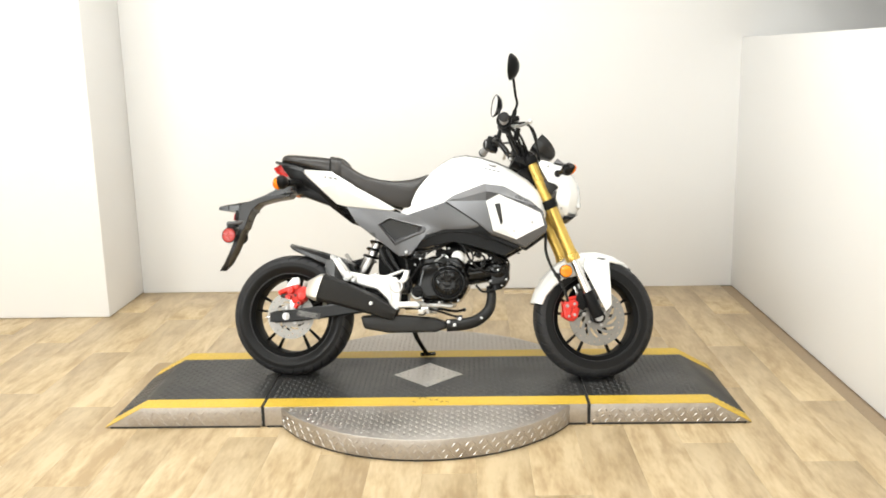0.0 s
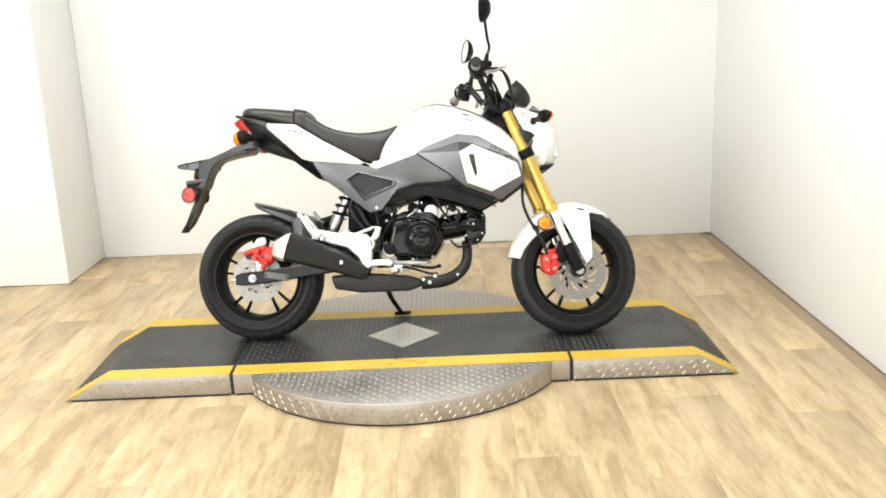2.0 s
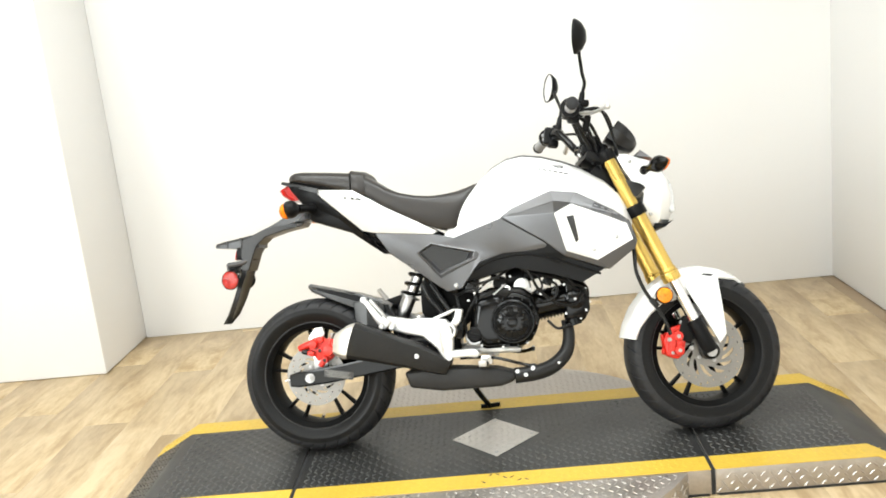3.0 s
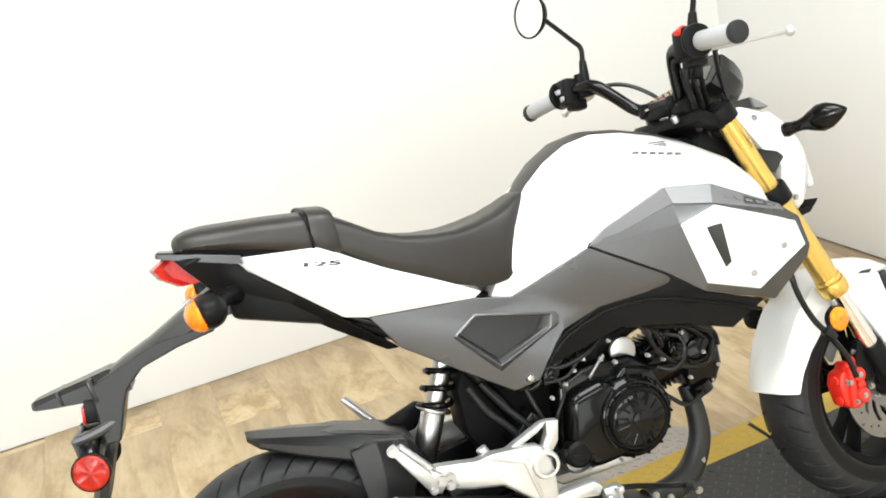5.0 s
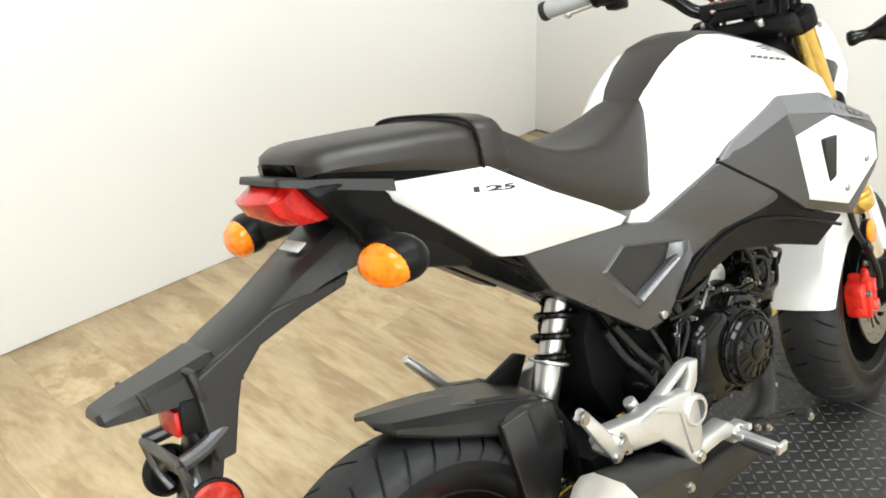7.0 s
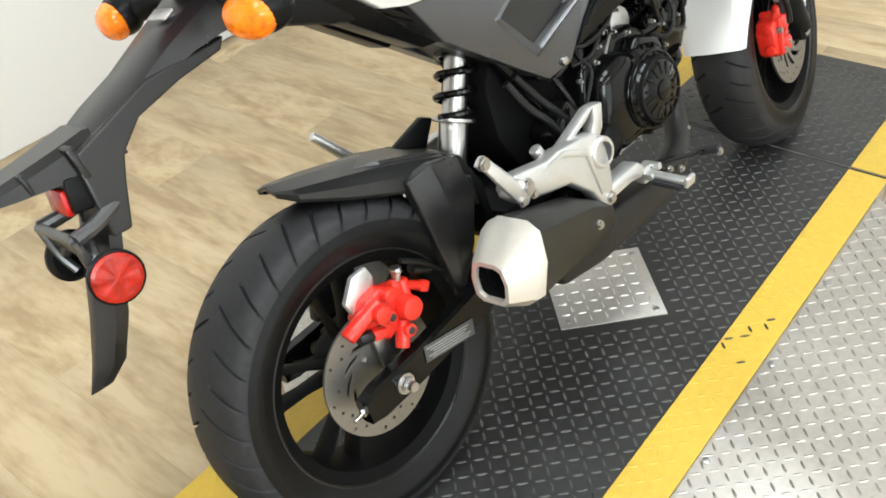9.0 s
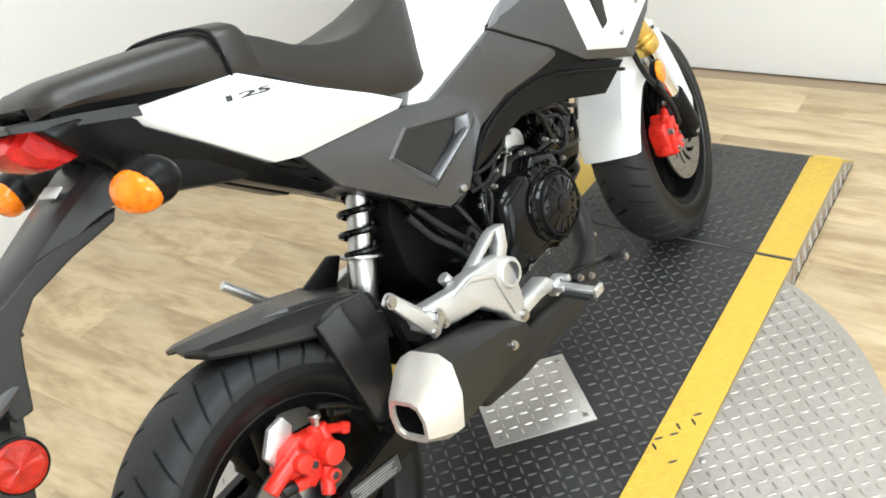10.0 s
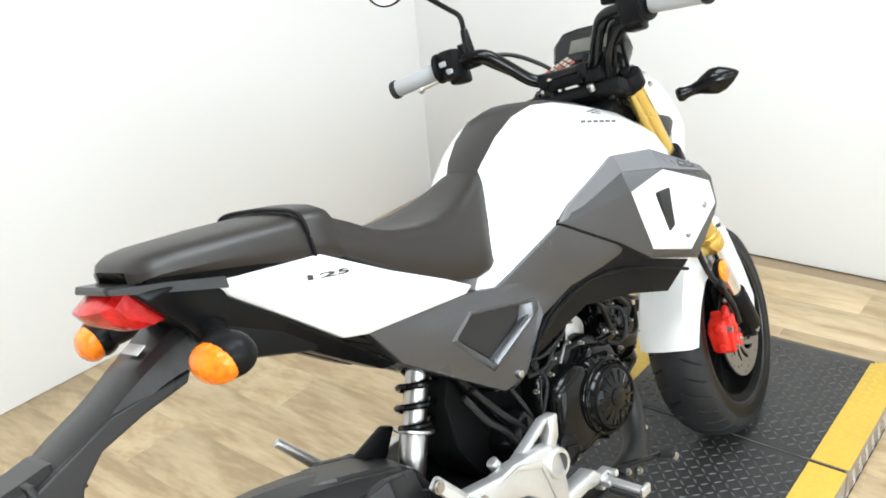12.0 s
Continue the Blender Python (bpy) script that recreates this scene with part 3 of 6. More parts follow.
# swing arm with axle, adjuster plate and caution label
def arm(bm):
    rings = []
    for x, z, h in ((-0.15, 0.305, 0.030), (-0.30, 0.285, 0.026), (-0.45, 0.262, 0.025), (-0.56, 0.246, 0.024), (-0.64, 0.240, 0.024), (-0.665, 0.238, 0.018)):
        rings.append([Vector((x, -0.083 + sy * 0.013, z + sz * h)) for sy, sz in ((-1, -0.8), (-1, 0.8), (-0.7, 1), (0.7, 1), (1, 0.8), (1, -0.8), (0.7, -1), (-0.7, -1))])
    skin(bm, rings)


swing = pair("swing_arm", arm, GLOSS_BLACK, bike, "black steel swing arm")
for side_arm in swing:
    side_arm.matrix_basis = Matrix.Translation((-0.016, -0.020 if side_arm == swing[0] else 0.020, -0.002))
bm = bmesh.new()
add_rod(bm, (-0.21, -0.08, 0.296), (-0.21, 0.08, 0.296), 0.022)
add_prism(bm, [(-0.325, 0.335), (-0.20, 0.335), (-0.18, 0.275), (-0.235, 0.248), (-0.305, 0.262)], -0.074, 0.074, bevel=0.006)
part("swing_arm_bridge", bm, BLACK, bike)


def axle(bm):
    add_rod(bm, (-0.60, -0.07, 0.243), (-0.60, -0.098, 0.243), 0.011, n=16)
    add_bolt(bm, (-0.60, -0.097, 0.243), (0, -1, 0), 0.012, 0.010)
    add_rod(bm, (-0.60, -0.106, 0.243), (-0.60, -0.118, 0.243), 0.007, n=12)


def adjuster(bm):
    add_rod(bm, (-0.66, -0.085, 0.240), (-0.684, -0.085, 0.238), 0.003, n=10)
    add_rod(bm, (-0.664, -0.085, 0.240), (-0.671, -0.085, 0.2395), 0.006, n=6)


pair("axle_nut", axle, STEEL, swing, "bright steel axle nut")
pair("chain_adjuster", adjuster, STEEL, swing, "bright chain adjuster bolt")
bm = bmesh.new()
add_box(bm, (-0.508, -0.0975, 0.250), (0.094, 0.0016, 0.025), (0, 9, 0), bevel=0.0005)
caution = part("caution_label", bm, CAUTION, swing[0], "dark printed caution label")
bm = bmesh.new()
for k in range(5):
    add_box(bm, (-0.510, -0.0987, 0.2580 - k * 0.004), (0.080 - 0.01 * (k % 3), 0.0008, 0.0016), (0, 9, 0), bevel=0)
part("print", bm, PRINT, caution)

# rear caliper on its bracket
CALIPER_AT = Matrix.Translation((-0.578, 0.010, 0.326)) @ Matrix.Diagonal((0.86, 1, 0.84, 1)) @ Matrix.Translation((0.580, 0, -0.355))
bm = bmesh.new()
add_prism(bm, [(-0.628, 0.340), (-0.640, 0.372), (-0.618, 0.398), (-0.585, 0.404), (-0.568, 0.392), (-0.540, 0.384), (-0.530, 0.356), (-0.540, 0.326), (-0.566, 0.306), (-0.585, 0.318), (-0.600, 0.312), (-0.612, 0.330)],
          -0.100, -0.066, bevel=0.006, seg=3)
for x, z, r, out in ((-0.610, 0.376, 0.017, 0.122), (-0.555, 0.350, 0.022, 0.120), (-0.582, 0.392, 0.012, 0.114), (-0.570, 0.316, 0.013, 0.116), (-0.588, 0.352, 0.012, 0.108)):
    add_rod(bm, (x, -0.092, z), (x, -out, z), r, r * 0.90, n=22, bevel=0.003)
for a, b, r in (((-0.668, -0.094, 0.362), (-0.600, -0.102, 0.388), 0.013), ((-0.560, -0.090, 0.392), (-0.500, -0.092, 0.352), 0.0085), ((-0.566, -0.098, 0.330), (-0.590, -0.106, 0.292), 0.011), ((-0.540, -0.094, 0.392), (-0.548, -0.096, 0.330), 0.010)):
    add_rod(bm, a, b, r, n=14, bevel=0.003)
add_box(bm, (-0.504, -0.092, 0.354), (0.018, 0.016, 0.020), (0, 35, 0), bevel=0.004)
add_box(bm, (-0.622, -0.106, 0.344), (0.026, 0.016, 0.018), (0, 20, 0), bevel=0.004)
bm.transform(CALIPER_AT)
caliper = part("rear_caliper", bm, RED, bike, "bright red rear brake caliper")
# Ink discs stand proud in place of dark bolts and shaded recess holes.
for x, y, z, r in ((-0.588, -0.1075, 0.352, 0.0075), (-0.570, -0.1155, 0.316, 0.0075), (-0.612, -0.1005, 0.346, 0.006), (-0.600, -0.1005, 0.362, 0.005)):
    bm = bmesh.new()
    add_rod(bm, (x, y + 0.004, z), (x, y - 0.0012, z), r, r * 0.9, n=12, bevel=0.0008)
    bm.transform(CALIPER_AT)
    part("caliper_dark_disc", bm, INK, caliper, "dark disc standing in for dark bolts and shaded recesses")
for a, b, r, kind in (((-0.546, -0.092, 0.392), (-0.542, -0.092, 0.412), 0.007, STEEL), ((-0.542, -0.092, 0.404), (-0.541, -0.092, 0.414), 0.010, STEEL), ((-0.655, -0.100, 0.352), (-0.630, -0.104, 0.346), 0.010, CABLE), ((-0.512, -0.090, 0.392), (-0.480, -0.090, 0.372), 0.009, CABLE)):
    bm = bmesh.new()
    add_rod(bm, a, b, r, n=12, bevel=0.0015)
    bm.transform(CALIPER_AT)
    part("caliper_fitting", bm, kind, caliper)
bm = bmesh.new()
add_prism(bm, [(-0.632, 0.370), (-0.640, 0.402), (-0.612, 0.436), (-0.582, 0.438), (-0.574, 0.414), (-0.596, 0.370)], -0.080, -0.070, bevel=0.003)
bm.transform(CALIPER_AT)
part("pad_plate", bm, SILVER, caliper, "pale cast caliper carrier plate")
bm = bmesh.new()
add_prism(bm, [(-0.61, 0.235), (-0.585, 0.235), (-0.555, 0.31), (-0.58, 0.34), (-0.615, 0.33)], -0.075, -0.067, bevel=0.002)
part("caliper_bracket", bm, STEEL, bike, "cast caliper bracket")
bm = bmesh.new()
add_tube(bm, [(-0.54, -0.092, 0.385), (-0.505, -0.090, 0.36), (-0.45, -0.072, 0.31), (-0.36, -0.066, 0.30), (-0.24, -0.065, 0.31), (-0.17, -0.065, 0.35)], 0.004, n=8)
part("brake_hose", bm, CABLE, bike)

# single shock absorber
bm = bmesh.new()
S0, S1 = Vector((-0.345, 0.0, 0.385)), Vector((-0.250, 0.0, 0.580))
add_rod(bm, S0, S0.lerp(S1, 0.45), 0.0225, n=28, bevel=0.003)
add_rod(bm, S0.lerp(S1, 0.42), S1, 0.0185, n=24)
add_rod(bm, S0.lerp(S1, 0.43), S0.lerp(S1, 0.46), 0.0325, n=28, bevel=0.002)
shock = part("shock_absorber", bm, STEEL, bike, "bright steel rear shock absorber")
bm = bmesh.new()
ax = (S1 - S0).normalized()
e1 = ax.cross(Vector((0, 1, 0))).normalized()
e2 = ax.cross(e1)
coil = [S0.lerp(S1, 0.46 + 0.52 * k / 96) + (e1 * math.cos(2 * math.pi * k / 27) + e2 * math.sin(2 * math.pi * k / 27)) * 0.0285 for k in range(97)]
add_tube(bm, coil, 0.0056, n=8, steps=1)
part("spring", bm, GLOSS_BLACK, shock, "black coil spring")
bm = bmesh.new()
add_rod(bm, S0.lerp(S1, 0.93), S1, 0.031, n=24, bevel=0.003)
add_rod(bm, S1 + Vector((0, -0.03, 0)), S1 + Vector((0, 0.03, 0)), 0.014, n=16)
part("shock_cap", bm, GLOSS_BLACK, shock, "black upper spring seat")

# rear mudguard hugging the tyre
bm = bmesh.new()
rings = []
for x, zc, w, drop in ((-0.628, 0.535, 0.022, 0.003), (-0.61, 0.531, 0.046, 0.012), (-0.55, 0.517, 0.062, 0.026), (-0.50, 0.504, 0.069, 0.034), (-0.45, 0.489, 0.073, 0.040), (-0.40, 0.471, 0.075, 0.055), (-0.355, 0.452, 0.076, 0.075)):
    up = [(-w, zc - drop), (-w, zc - drop * 0.45), (-w * 0.72, zc), (0, zc + 0.006), (w * 0.72, zc), (w, zc - drop * 0.45), (w, zc - drop)]
    rings.append([Vector((x, y, z)) for y, z in up] + [Vector((x, y * 0.95, z - 0.005)) for y, z in reversed(up)])
skin(bm, rings)
hugger = part("rear_mudguard", bm, TAIL_BLACK, bike, "black plastic rear mudguard over the tyre", sharp=9)
hugger.matrix_basis = Matrix.Translation((-0.004, 0.008, -0.006))
bm = bmesh.new()
skin(bm, [[Vector((x, y, z)) for y, z in ((-w, zb), (-w * 0.8, zt), (w * 0.8, zt), (w, zb))] for x, w, zb, zt in ((-0.535, 0.026, 0.510, 0.5135), (-0.475, 0.048, 0.490, 0.503), (-0.400, 0.050, 0.460, 0.478), (-0.372, 0.050, 0.448, 0.462))])
part("mudguard_ridge", bm, TAIL_BLACK, hugger, sharp=12)
bm = bmesh.new()
add_prism(bm, [(-0.385, 0.462), (-0.362, 0.458), (-0.335, 0.40), (-0.330, 0.31), (-0.342, 0.31), (-0.352, 0.40)], -0.074, 0.090, bevel=0.003)
part("mudguard_front", bm, BLACK, hugger)
bm = bmesh.new()
add_prism(bm, [(-0.600, 0.275), (-0.585, 0.325), (-0.40, 0.352), (-0.20, 0.375), (-0.16, 0.34), (-0.16, 0.275), (-0.40, 0.25)], 0.084, 0.108, bevel=0.004)
guard_case = part("chain_guard", bm, BLACK, bike, "black plastic chain guard")
bm = bmesh.new()
add_box(bm, (-0.480, 0.0825, 0.290), (0.070, 0.0022, 0.040), (0, 14, 0), bevel=0.0006)
part("chain_label", bm, LABEL, guard_case, "pale printed label")


def hugger_side(bm):
    v = [(-0.470, -0.080, 0.470), (-0.425, -0.088, 0.478), (-0.372, -0.080, 0.462), (-0.366, -0.086, 0.400), (-0.400, -0.094, 0.335), (-0.446, -0.096, 0.282), (-0.456, -0.092, 0.300), (-0.462, -0.086, 0.390), (-0.425, -0.100, 0.400), (-0.440, -0.099, 0.330)]
    add_sheet(bm, v, [(0, 1, 8, 7), (1, 2, 3, 8), (3, 4, 9, 8), (4, 5, 9), (5, 6, 9), (6, 7, 8, 9)], 0.018, bevel=0.0025)


pair("mudguard_side", hugger_side, TAIL_BLACK, hugger, sharp=15)
bm = bmesh.new()
add_prism(bm, [(-0.42, 0.466), (-0.39, 0.470), (-0.32, 0.490), (-0.30, 0.480), (-0.33, 0.44), (-0.38, 0.435)], 0.036, 0.050, bevel=0.004)
part("mudguard_stay", bm, BLACK, hugger)

# frame rails, under-seat tray and hidden inner panels
bm = bmesh.new()
for s in (-1, 1):
    add_tube(bm, [(-0.16, s * 0.06, 0.34), (-0.175, s * 0.06, 0.42), (-0.215, s * 0.055, 0.50), (-0.26, s * 0.055, 0.57), (-0.32, s * 0.055, 0.63), (-0.50, s * 0.05, 0.735)], 0.012, n=12)
    add_tube(bm, [(-0.17, s * 0.05, 0.50), (-0.06, s * 0.045, 0.53), (0.06, s * 0.045, 0.56), (0.24, s * 0.03, 0.66)], 0.015, n=12)
add_rod(bm, (-0.17, -0.09, 0.345), (-0.17, 0.09, 0.345), 0.018)
add_rod(bm, (0.265, 0, 0.64), (0.225, 0, 0.80), 0.032, n=24)
part("frame", bm, GLOSS_BLACK, bike, "black tubular steel frame")
bm = bmesh.new()
add_prism(bm, [(-0.60, 0.79), (-0.30, 0.73), (-0.16, 0.655), (0.10, 0.60), (0.10, 0.57), (-0.06, 0.555), (-0.18, 0.50), (-0.24, 0.53), (-0.34, 0.62), (-0.46, 0.685), (-0.60, 0.735)], -0.062, 0.062, bevel=0.01)
part("under_tray", bm, BLACK, bike, "black inner tray under the seat")
# Near-black block, added in place of the shaded void behind the engine.
bm = bmesh.new()
add_prism(bm, [(-0.215, 0.585), (-0.075, 0.545), (-0.095, 0.40), (-0.150, 0.345), (-0.225, 0.345), (-0.262, 0.42), (-0.262, 0.50)], -0.040, 0.062, bevel=0.008)
part("dark_void_block", bm, RIM_BLACK, bike, "black block in place of the shaded void behind the engine")
bolts("tray_rivet", [((-0.345 + k * 0.021, -0.061, 0.631 - k * 0.019), RIGHT, 0.0026, 0.003) for k in range(7)], bike)

# seat
def seat_ring(x, w, zt, zb, crown=0.006, lean=0.0, pinch=1.0):
    half = [(0, zt + crown), (0.35 * w, zt + crown * 0.85), (0.68 * w, zt + crown * 0.4), (0.89 * w, zt - 0.004), (0.975 * w, zt - 0.016), (w, zt - 0.35 * (zt - zb) - 0.014), (0.995 * w, zb + 0.006), (0.95 * w, zb)]
    half = [(y * (1, pinch, pinch, pinch, (2 * pinch + 1) / 3, (pinch + 3) / 4, 1, 1)[i], z) for i, (y, z) in enumerate(half)]
    ring = half + [(-y, z) for y, z in reversed(half[1:])]
    return [Vector((x - lean * (zt + crown - z), y, z)) for y, z in ring]


bm = bmesh.new()
skin(bm, [seat_ring(*a) for a in ((-0.663, 0.040, 0.877, 0.873, 0.002), (-0.660, 0.056, 0.883, 0.870, 0.003), (-0.652, 0.070, 0.888, 0.867, 0.003), (-0.638, 0.081, 0.891, 0.864, 0.004), (-0.612, 0.090, 0.890, 0.858), (-0.52, 0.100, 0.881, 0.834), (-0.45, 0.106, 0.872, 0.812), (-0.425, 0.107, 0.869, 0.806))])
pillion = part("pillion_seat", bm, VINYL, bike, "dark grey vinyl pillion seat pad", sharp=50)
bm = bmesh.new()
skin(bm, [seat_ring(*a) for a in ((-0.447, 0.1085, 0.876, 0.813), (-0.444, 0.1105, 0.8785, 0.811), (-0.412, 0.1105, 0.873, 0.800), (-0.404, 0.1085, 0.867, 0.799))])
strap = part("seat_strap", bm, VINYL, pillion, "dark vinyl strap across the seat", sharp=50)
# Black tube draws the shaded gap line along the strap's rear edge.
edge = seat_ring(-0.4485, 0.1095, 0.8775, 0.812)
bm = bmesh.new()
add_tube(bm, edge[8:] + edge[:8], 0.0022, n=8, steps=3)
part("strap_gap_line", bm, BLACK, strap, "black line in place of the shaded gap along the strap")
# Black filler, added in place of the shaded gap between pad and cowl.
bm = bmesh.new()
skin(bm, [[Vector((x, y, z)) for y, z in ((-w, zb), (-w, zt), (w, zt), (w, zb))] for x, w, zt, zb in ((-0.648, 0.056, 0.872, 0.848), (-0.600, 0.066, 0.866, 0.834), (-0.576, 0.070, 0.858, 0.8335), (-0.520, 0.0865, 0.845, 0.8245), (-0.450, 0.104, 0.822, 0.812))])
part("seat_gap_filler", bm, RIM_BLACK, pillion, "black filler in place of the shaded gap under the seat pad")
bm = bmesh.new()
rider = [(-0.408, 0.107, 0.861, 0.801, 0.004), (-0.375, 0.110, 0.841, 0.778, 0.0), (-0.34, 0.111, 0.818, 0.753, -0.003), (-0.30, 0.111, 0.801, 0.729, -0.005), (-0.25, 0.107, 0.789, 0.702, -0.005),
         (-0.205, 0.103, 0.784, 0.684, -0.004, 0.0, 0.95), (-0.165, 0.098, 0.786, 0.674, -0.002, 0.04, 0.86), (-0.125, 0.093, 0.792, 0.674, 0.0, 0.10, 0.74), (-0.092, 0.087, 0.801, 0.678, 0.002, 0.22, 0.66), (-0.070, 0.078, 0.809, 0.684, 0.003, 0.34, 0.66), (-0.054, 0.060, 0.814, 0.692, 0.0, 0.42, 0.72)]
skin(bm, [seat_ring(*a) for a in rider])
part("rider_seat", bm, VINYL, bike, "dark grey vinyl rider seat", sharp=50)

# tank: white shell with a grey centre strip
def tank_ring(xt, xb, w, zt, zb, flat=0.045):
    half = [(0, zt), (flat * 0.6, zt - 0.001), (flat, zt - 0.004), (flat + (w - flat) * 0.45, zt - 0.015), (flat + (w - flat) * 0.78, zt - 0.037), (w * 0.96, zt - 0.070), (w, (zt - 0.085 + zb) / 2), (w * 0.96, zb)]
    ring = half + [(-y, z) for y, z in reversed(half[1:])]
    return [Vector((xt + (xb - xt) * (zt - z) / max(zt - zb, 0.01), y, z)) for y, z in ring]


TANK = [(-0.060, -0.175, 0.080, 0.806, 0.645, 0.038), (-0.040, -0.150, 0.088, 0.829, 0.645, 0.042), (-0.005, -0.11, 0.097, 0.857, 0.645, 0.047), (0.04, -0.05, 0.105, 0.879, 0.65, 0.052), (0.09, 0.02, 0.113, 0.886, 0.66, 0.055),
        (0.15, 0.10, 0.127, 0.876, 0.66, 0.053), (0.21, 0.18, 0.132, 0.857, 0.66, 0.050), (0.27, 0.26, 0.138, 0.831, 0.64, 0.050), (0.33, 0.33, 0.138, 0.793, 0.62, 0.055), (0.375, 0.375, 0.126, 0.750, 0.60, 0.055), (0.41, 0.40, 0.105, 0.69, 0.58, 0.05)]
bm = bmesh.new()
skin(bm, [tank_ring(*a) for a in TANK])
tank = part("fuel_tank", bm, WHITE, bike, "glossy white fuel tank cover", sharp=40)
bm = bmesh.new()
rings = []
for xt, xb, w, zt, zb, flat in TANK[:8]:
    up = [(-flat, zt - 0.0015), (-flat * 0.55, zt + 0.0035), (0, zt + 0.0045), (flat * 0.55, zt + 0.0035), (flat, zt - 0.0015)]
    rings.append([Vector((xt, y, z)) for y, z in up] + [Vector((xt, y * 0.98, z - 0.010)) for y, z in reversed(up)])
skin(bm, rings)
part("tank_top_strip", bm, STRIP, tank, "dark grey strip along the tank top", sharp=40)

bpy.context.view_layer.update()


def tank_mark(bm):
    """Plain bars and a small wing shape laid on the curved tank side."""
    for x, z, lx, lz in [(0.142 + k * 0.0158, 0.8315 - k * 0.0042, 0.0118, 0.0046) for k in range(6)] + [(0.196, 0.8385, 0.036, 0.0026), (0.199, 0.8340, 0.028, 0.0024), (0.202, 0.8300, 0.017, 0.0020)]:
        _, hit, normal, _ = tank.ray_cast(Vector((x, -0.4, z)), Vector((0, 1, 0)))
        up = Vector((0, 0, 1)) - normal * normal.z
        up.normalize()
        side = up.cross(normal).normalized()
        m = Matrix((side, up, normal)).transposed().to_4x4()
        tmp = bmesh.new()
        bmesh.ops.create_cube(tmp, size=1, matrix=Matrix.Diagonal((lx, lz, 0.0024, 1)))
        join_into(bm, tmp, Matrix.Translation(hit) @ m @ Matrix.Rotation(radians(-11), 4, "Z"))


pair("tank_badge", tank_mark, BADGE_DARK, tank, "small dark grey badge marks")

# grey side cover with the recessed vent
def side_cover(bm):
    v = [(-0.388, -0.082, 0.680), (-0.240, -0.090, 0.665), (-0.198, -0.092, 0.660), (-0.137, -0.096, 0.645), (0.0132, -0.118, 0.6925), (0.1358, -0.130, 0.6115), (0.156, -0.127, 0.594),
         (0.098, -0.119, 0.587), (0.013, -0.110, 0.585), (-0.062, -0.102, 0.563), (-0.104, -0.095, 0.512), (-0.122, -0.091, 0.487), (-0.170, -0.084, 0.480), (-0.345, -0.080, 0.612),
         (-0.252, -0.094, 0.607), (-0.214, -0.097, 0.630), (-0.062, -0.098, 0.590), (-0.188, -0.091, 0.540), (-0.090, -0.099, 0.634)]
    f = [(0, 13, 14), (0, 14, 15, 1), (1, 15, 2), (2, 15, 3), (3, 15, 18), (3, 18, 4), (4, 18, 16, 9, 8), (4, 8, 7, 6, 5), (15, 16, 18), (9, 16, 10), (10, 16, 17, 11), (11, 17, 12), (12, 17, 14, 13)]
    add_sheet(bm, v, f, 0.035, bevel=0.0022)


covers = pair("side_cover", side_cover, GREY, bike, "grey satin plastic side cover with a recessed vent", sharp=18)


VENT_IN = [(-0.243, 0.607), (-0.206, 0.627), (-0.092, 0.596), (-0.108, 0.571), (-0.185, 0.546)]


def vent_recess(bm):
    add_prism(bm, VENT_IN, -0.0850, -0.070, bevel=0)


pair("vent_recess", vent_recess, TAIL_BLACK, covers, "dark recessed vent panel")


def vent_rim(bm):
    """Raised bevelled border that falls into the recess."""
    outer = [(-0.260, -0.0915, 0.607), (-0.213, -0.0950, 0.638), (-0.058, -0.0960, 0.600), (-0.048, -0.0955, 0.580), (-0.186, -0.0875, 0.521)]
    crest = [(-0.250, -0.0985, 0.607), (-0.210, -0.1005, 0.631), (-0.077, -0.1015, 0.597), (-0.084, -0.1015, 0.573), (-0.186, -0.0990, 0.535)]
    loops = [outer, crest, [(x, -0.082, z) for x, z in VENT_IN], [(x, -0.074, z) for x, z in VENT_IN], [(x, -0.080, z) for x, _, z in outer]]
    rings = [[bm.verts.new(c) for c in loop] for loop in loops]
    for a, b in zip(rings, rings[1:] + rings[:1]):
        for k in range(5):
            bm.faces.new((a[k], a[(k + 1) % 5], b[(k + 1) % 5], b[k]))
    bmesh.ops.recalc_face_normals(bm, faces=bm.faces)
    rounded(bm, 0.0022, 3)


pair("vent_rim", vent_rim, GREY, covers, sharp=25)


def cover_bolt(bm):
    add_rod(bm, (-0.140, -0.088, 0.497), (-0.140, -0.098, 0.497), 0.008, 0.0065, n=18, bevel=0.0015)


pair("cover_bolt", cover_bolt, STEEL, covers, "bright dome-headed bolt")

# upper shroud, band along its top lightened as if lit, white insert with a slot
SHROUD_AT = Matrix.Translation((0.010, -0.003, 0.006))


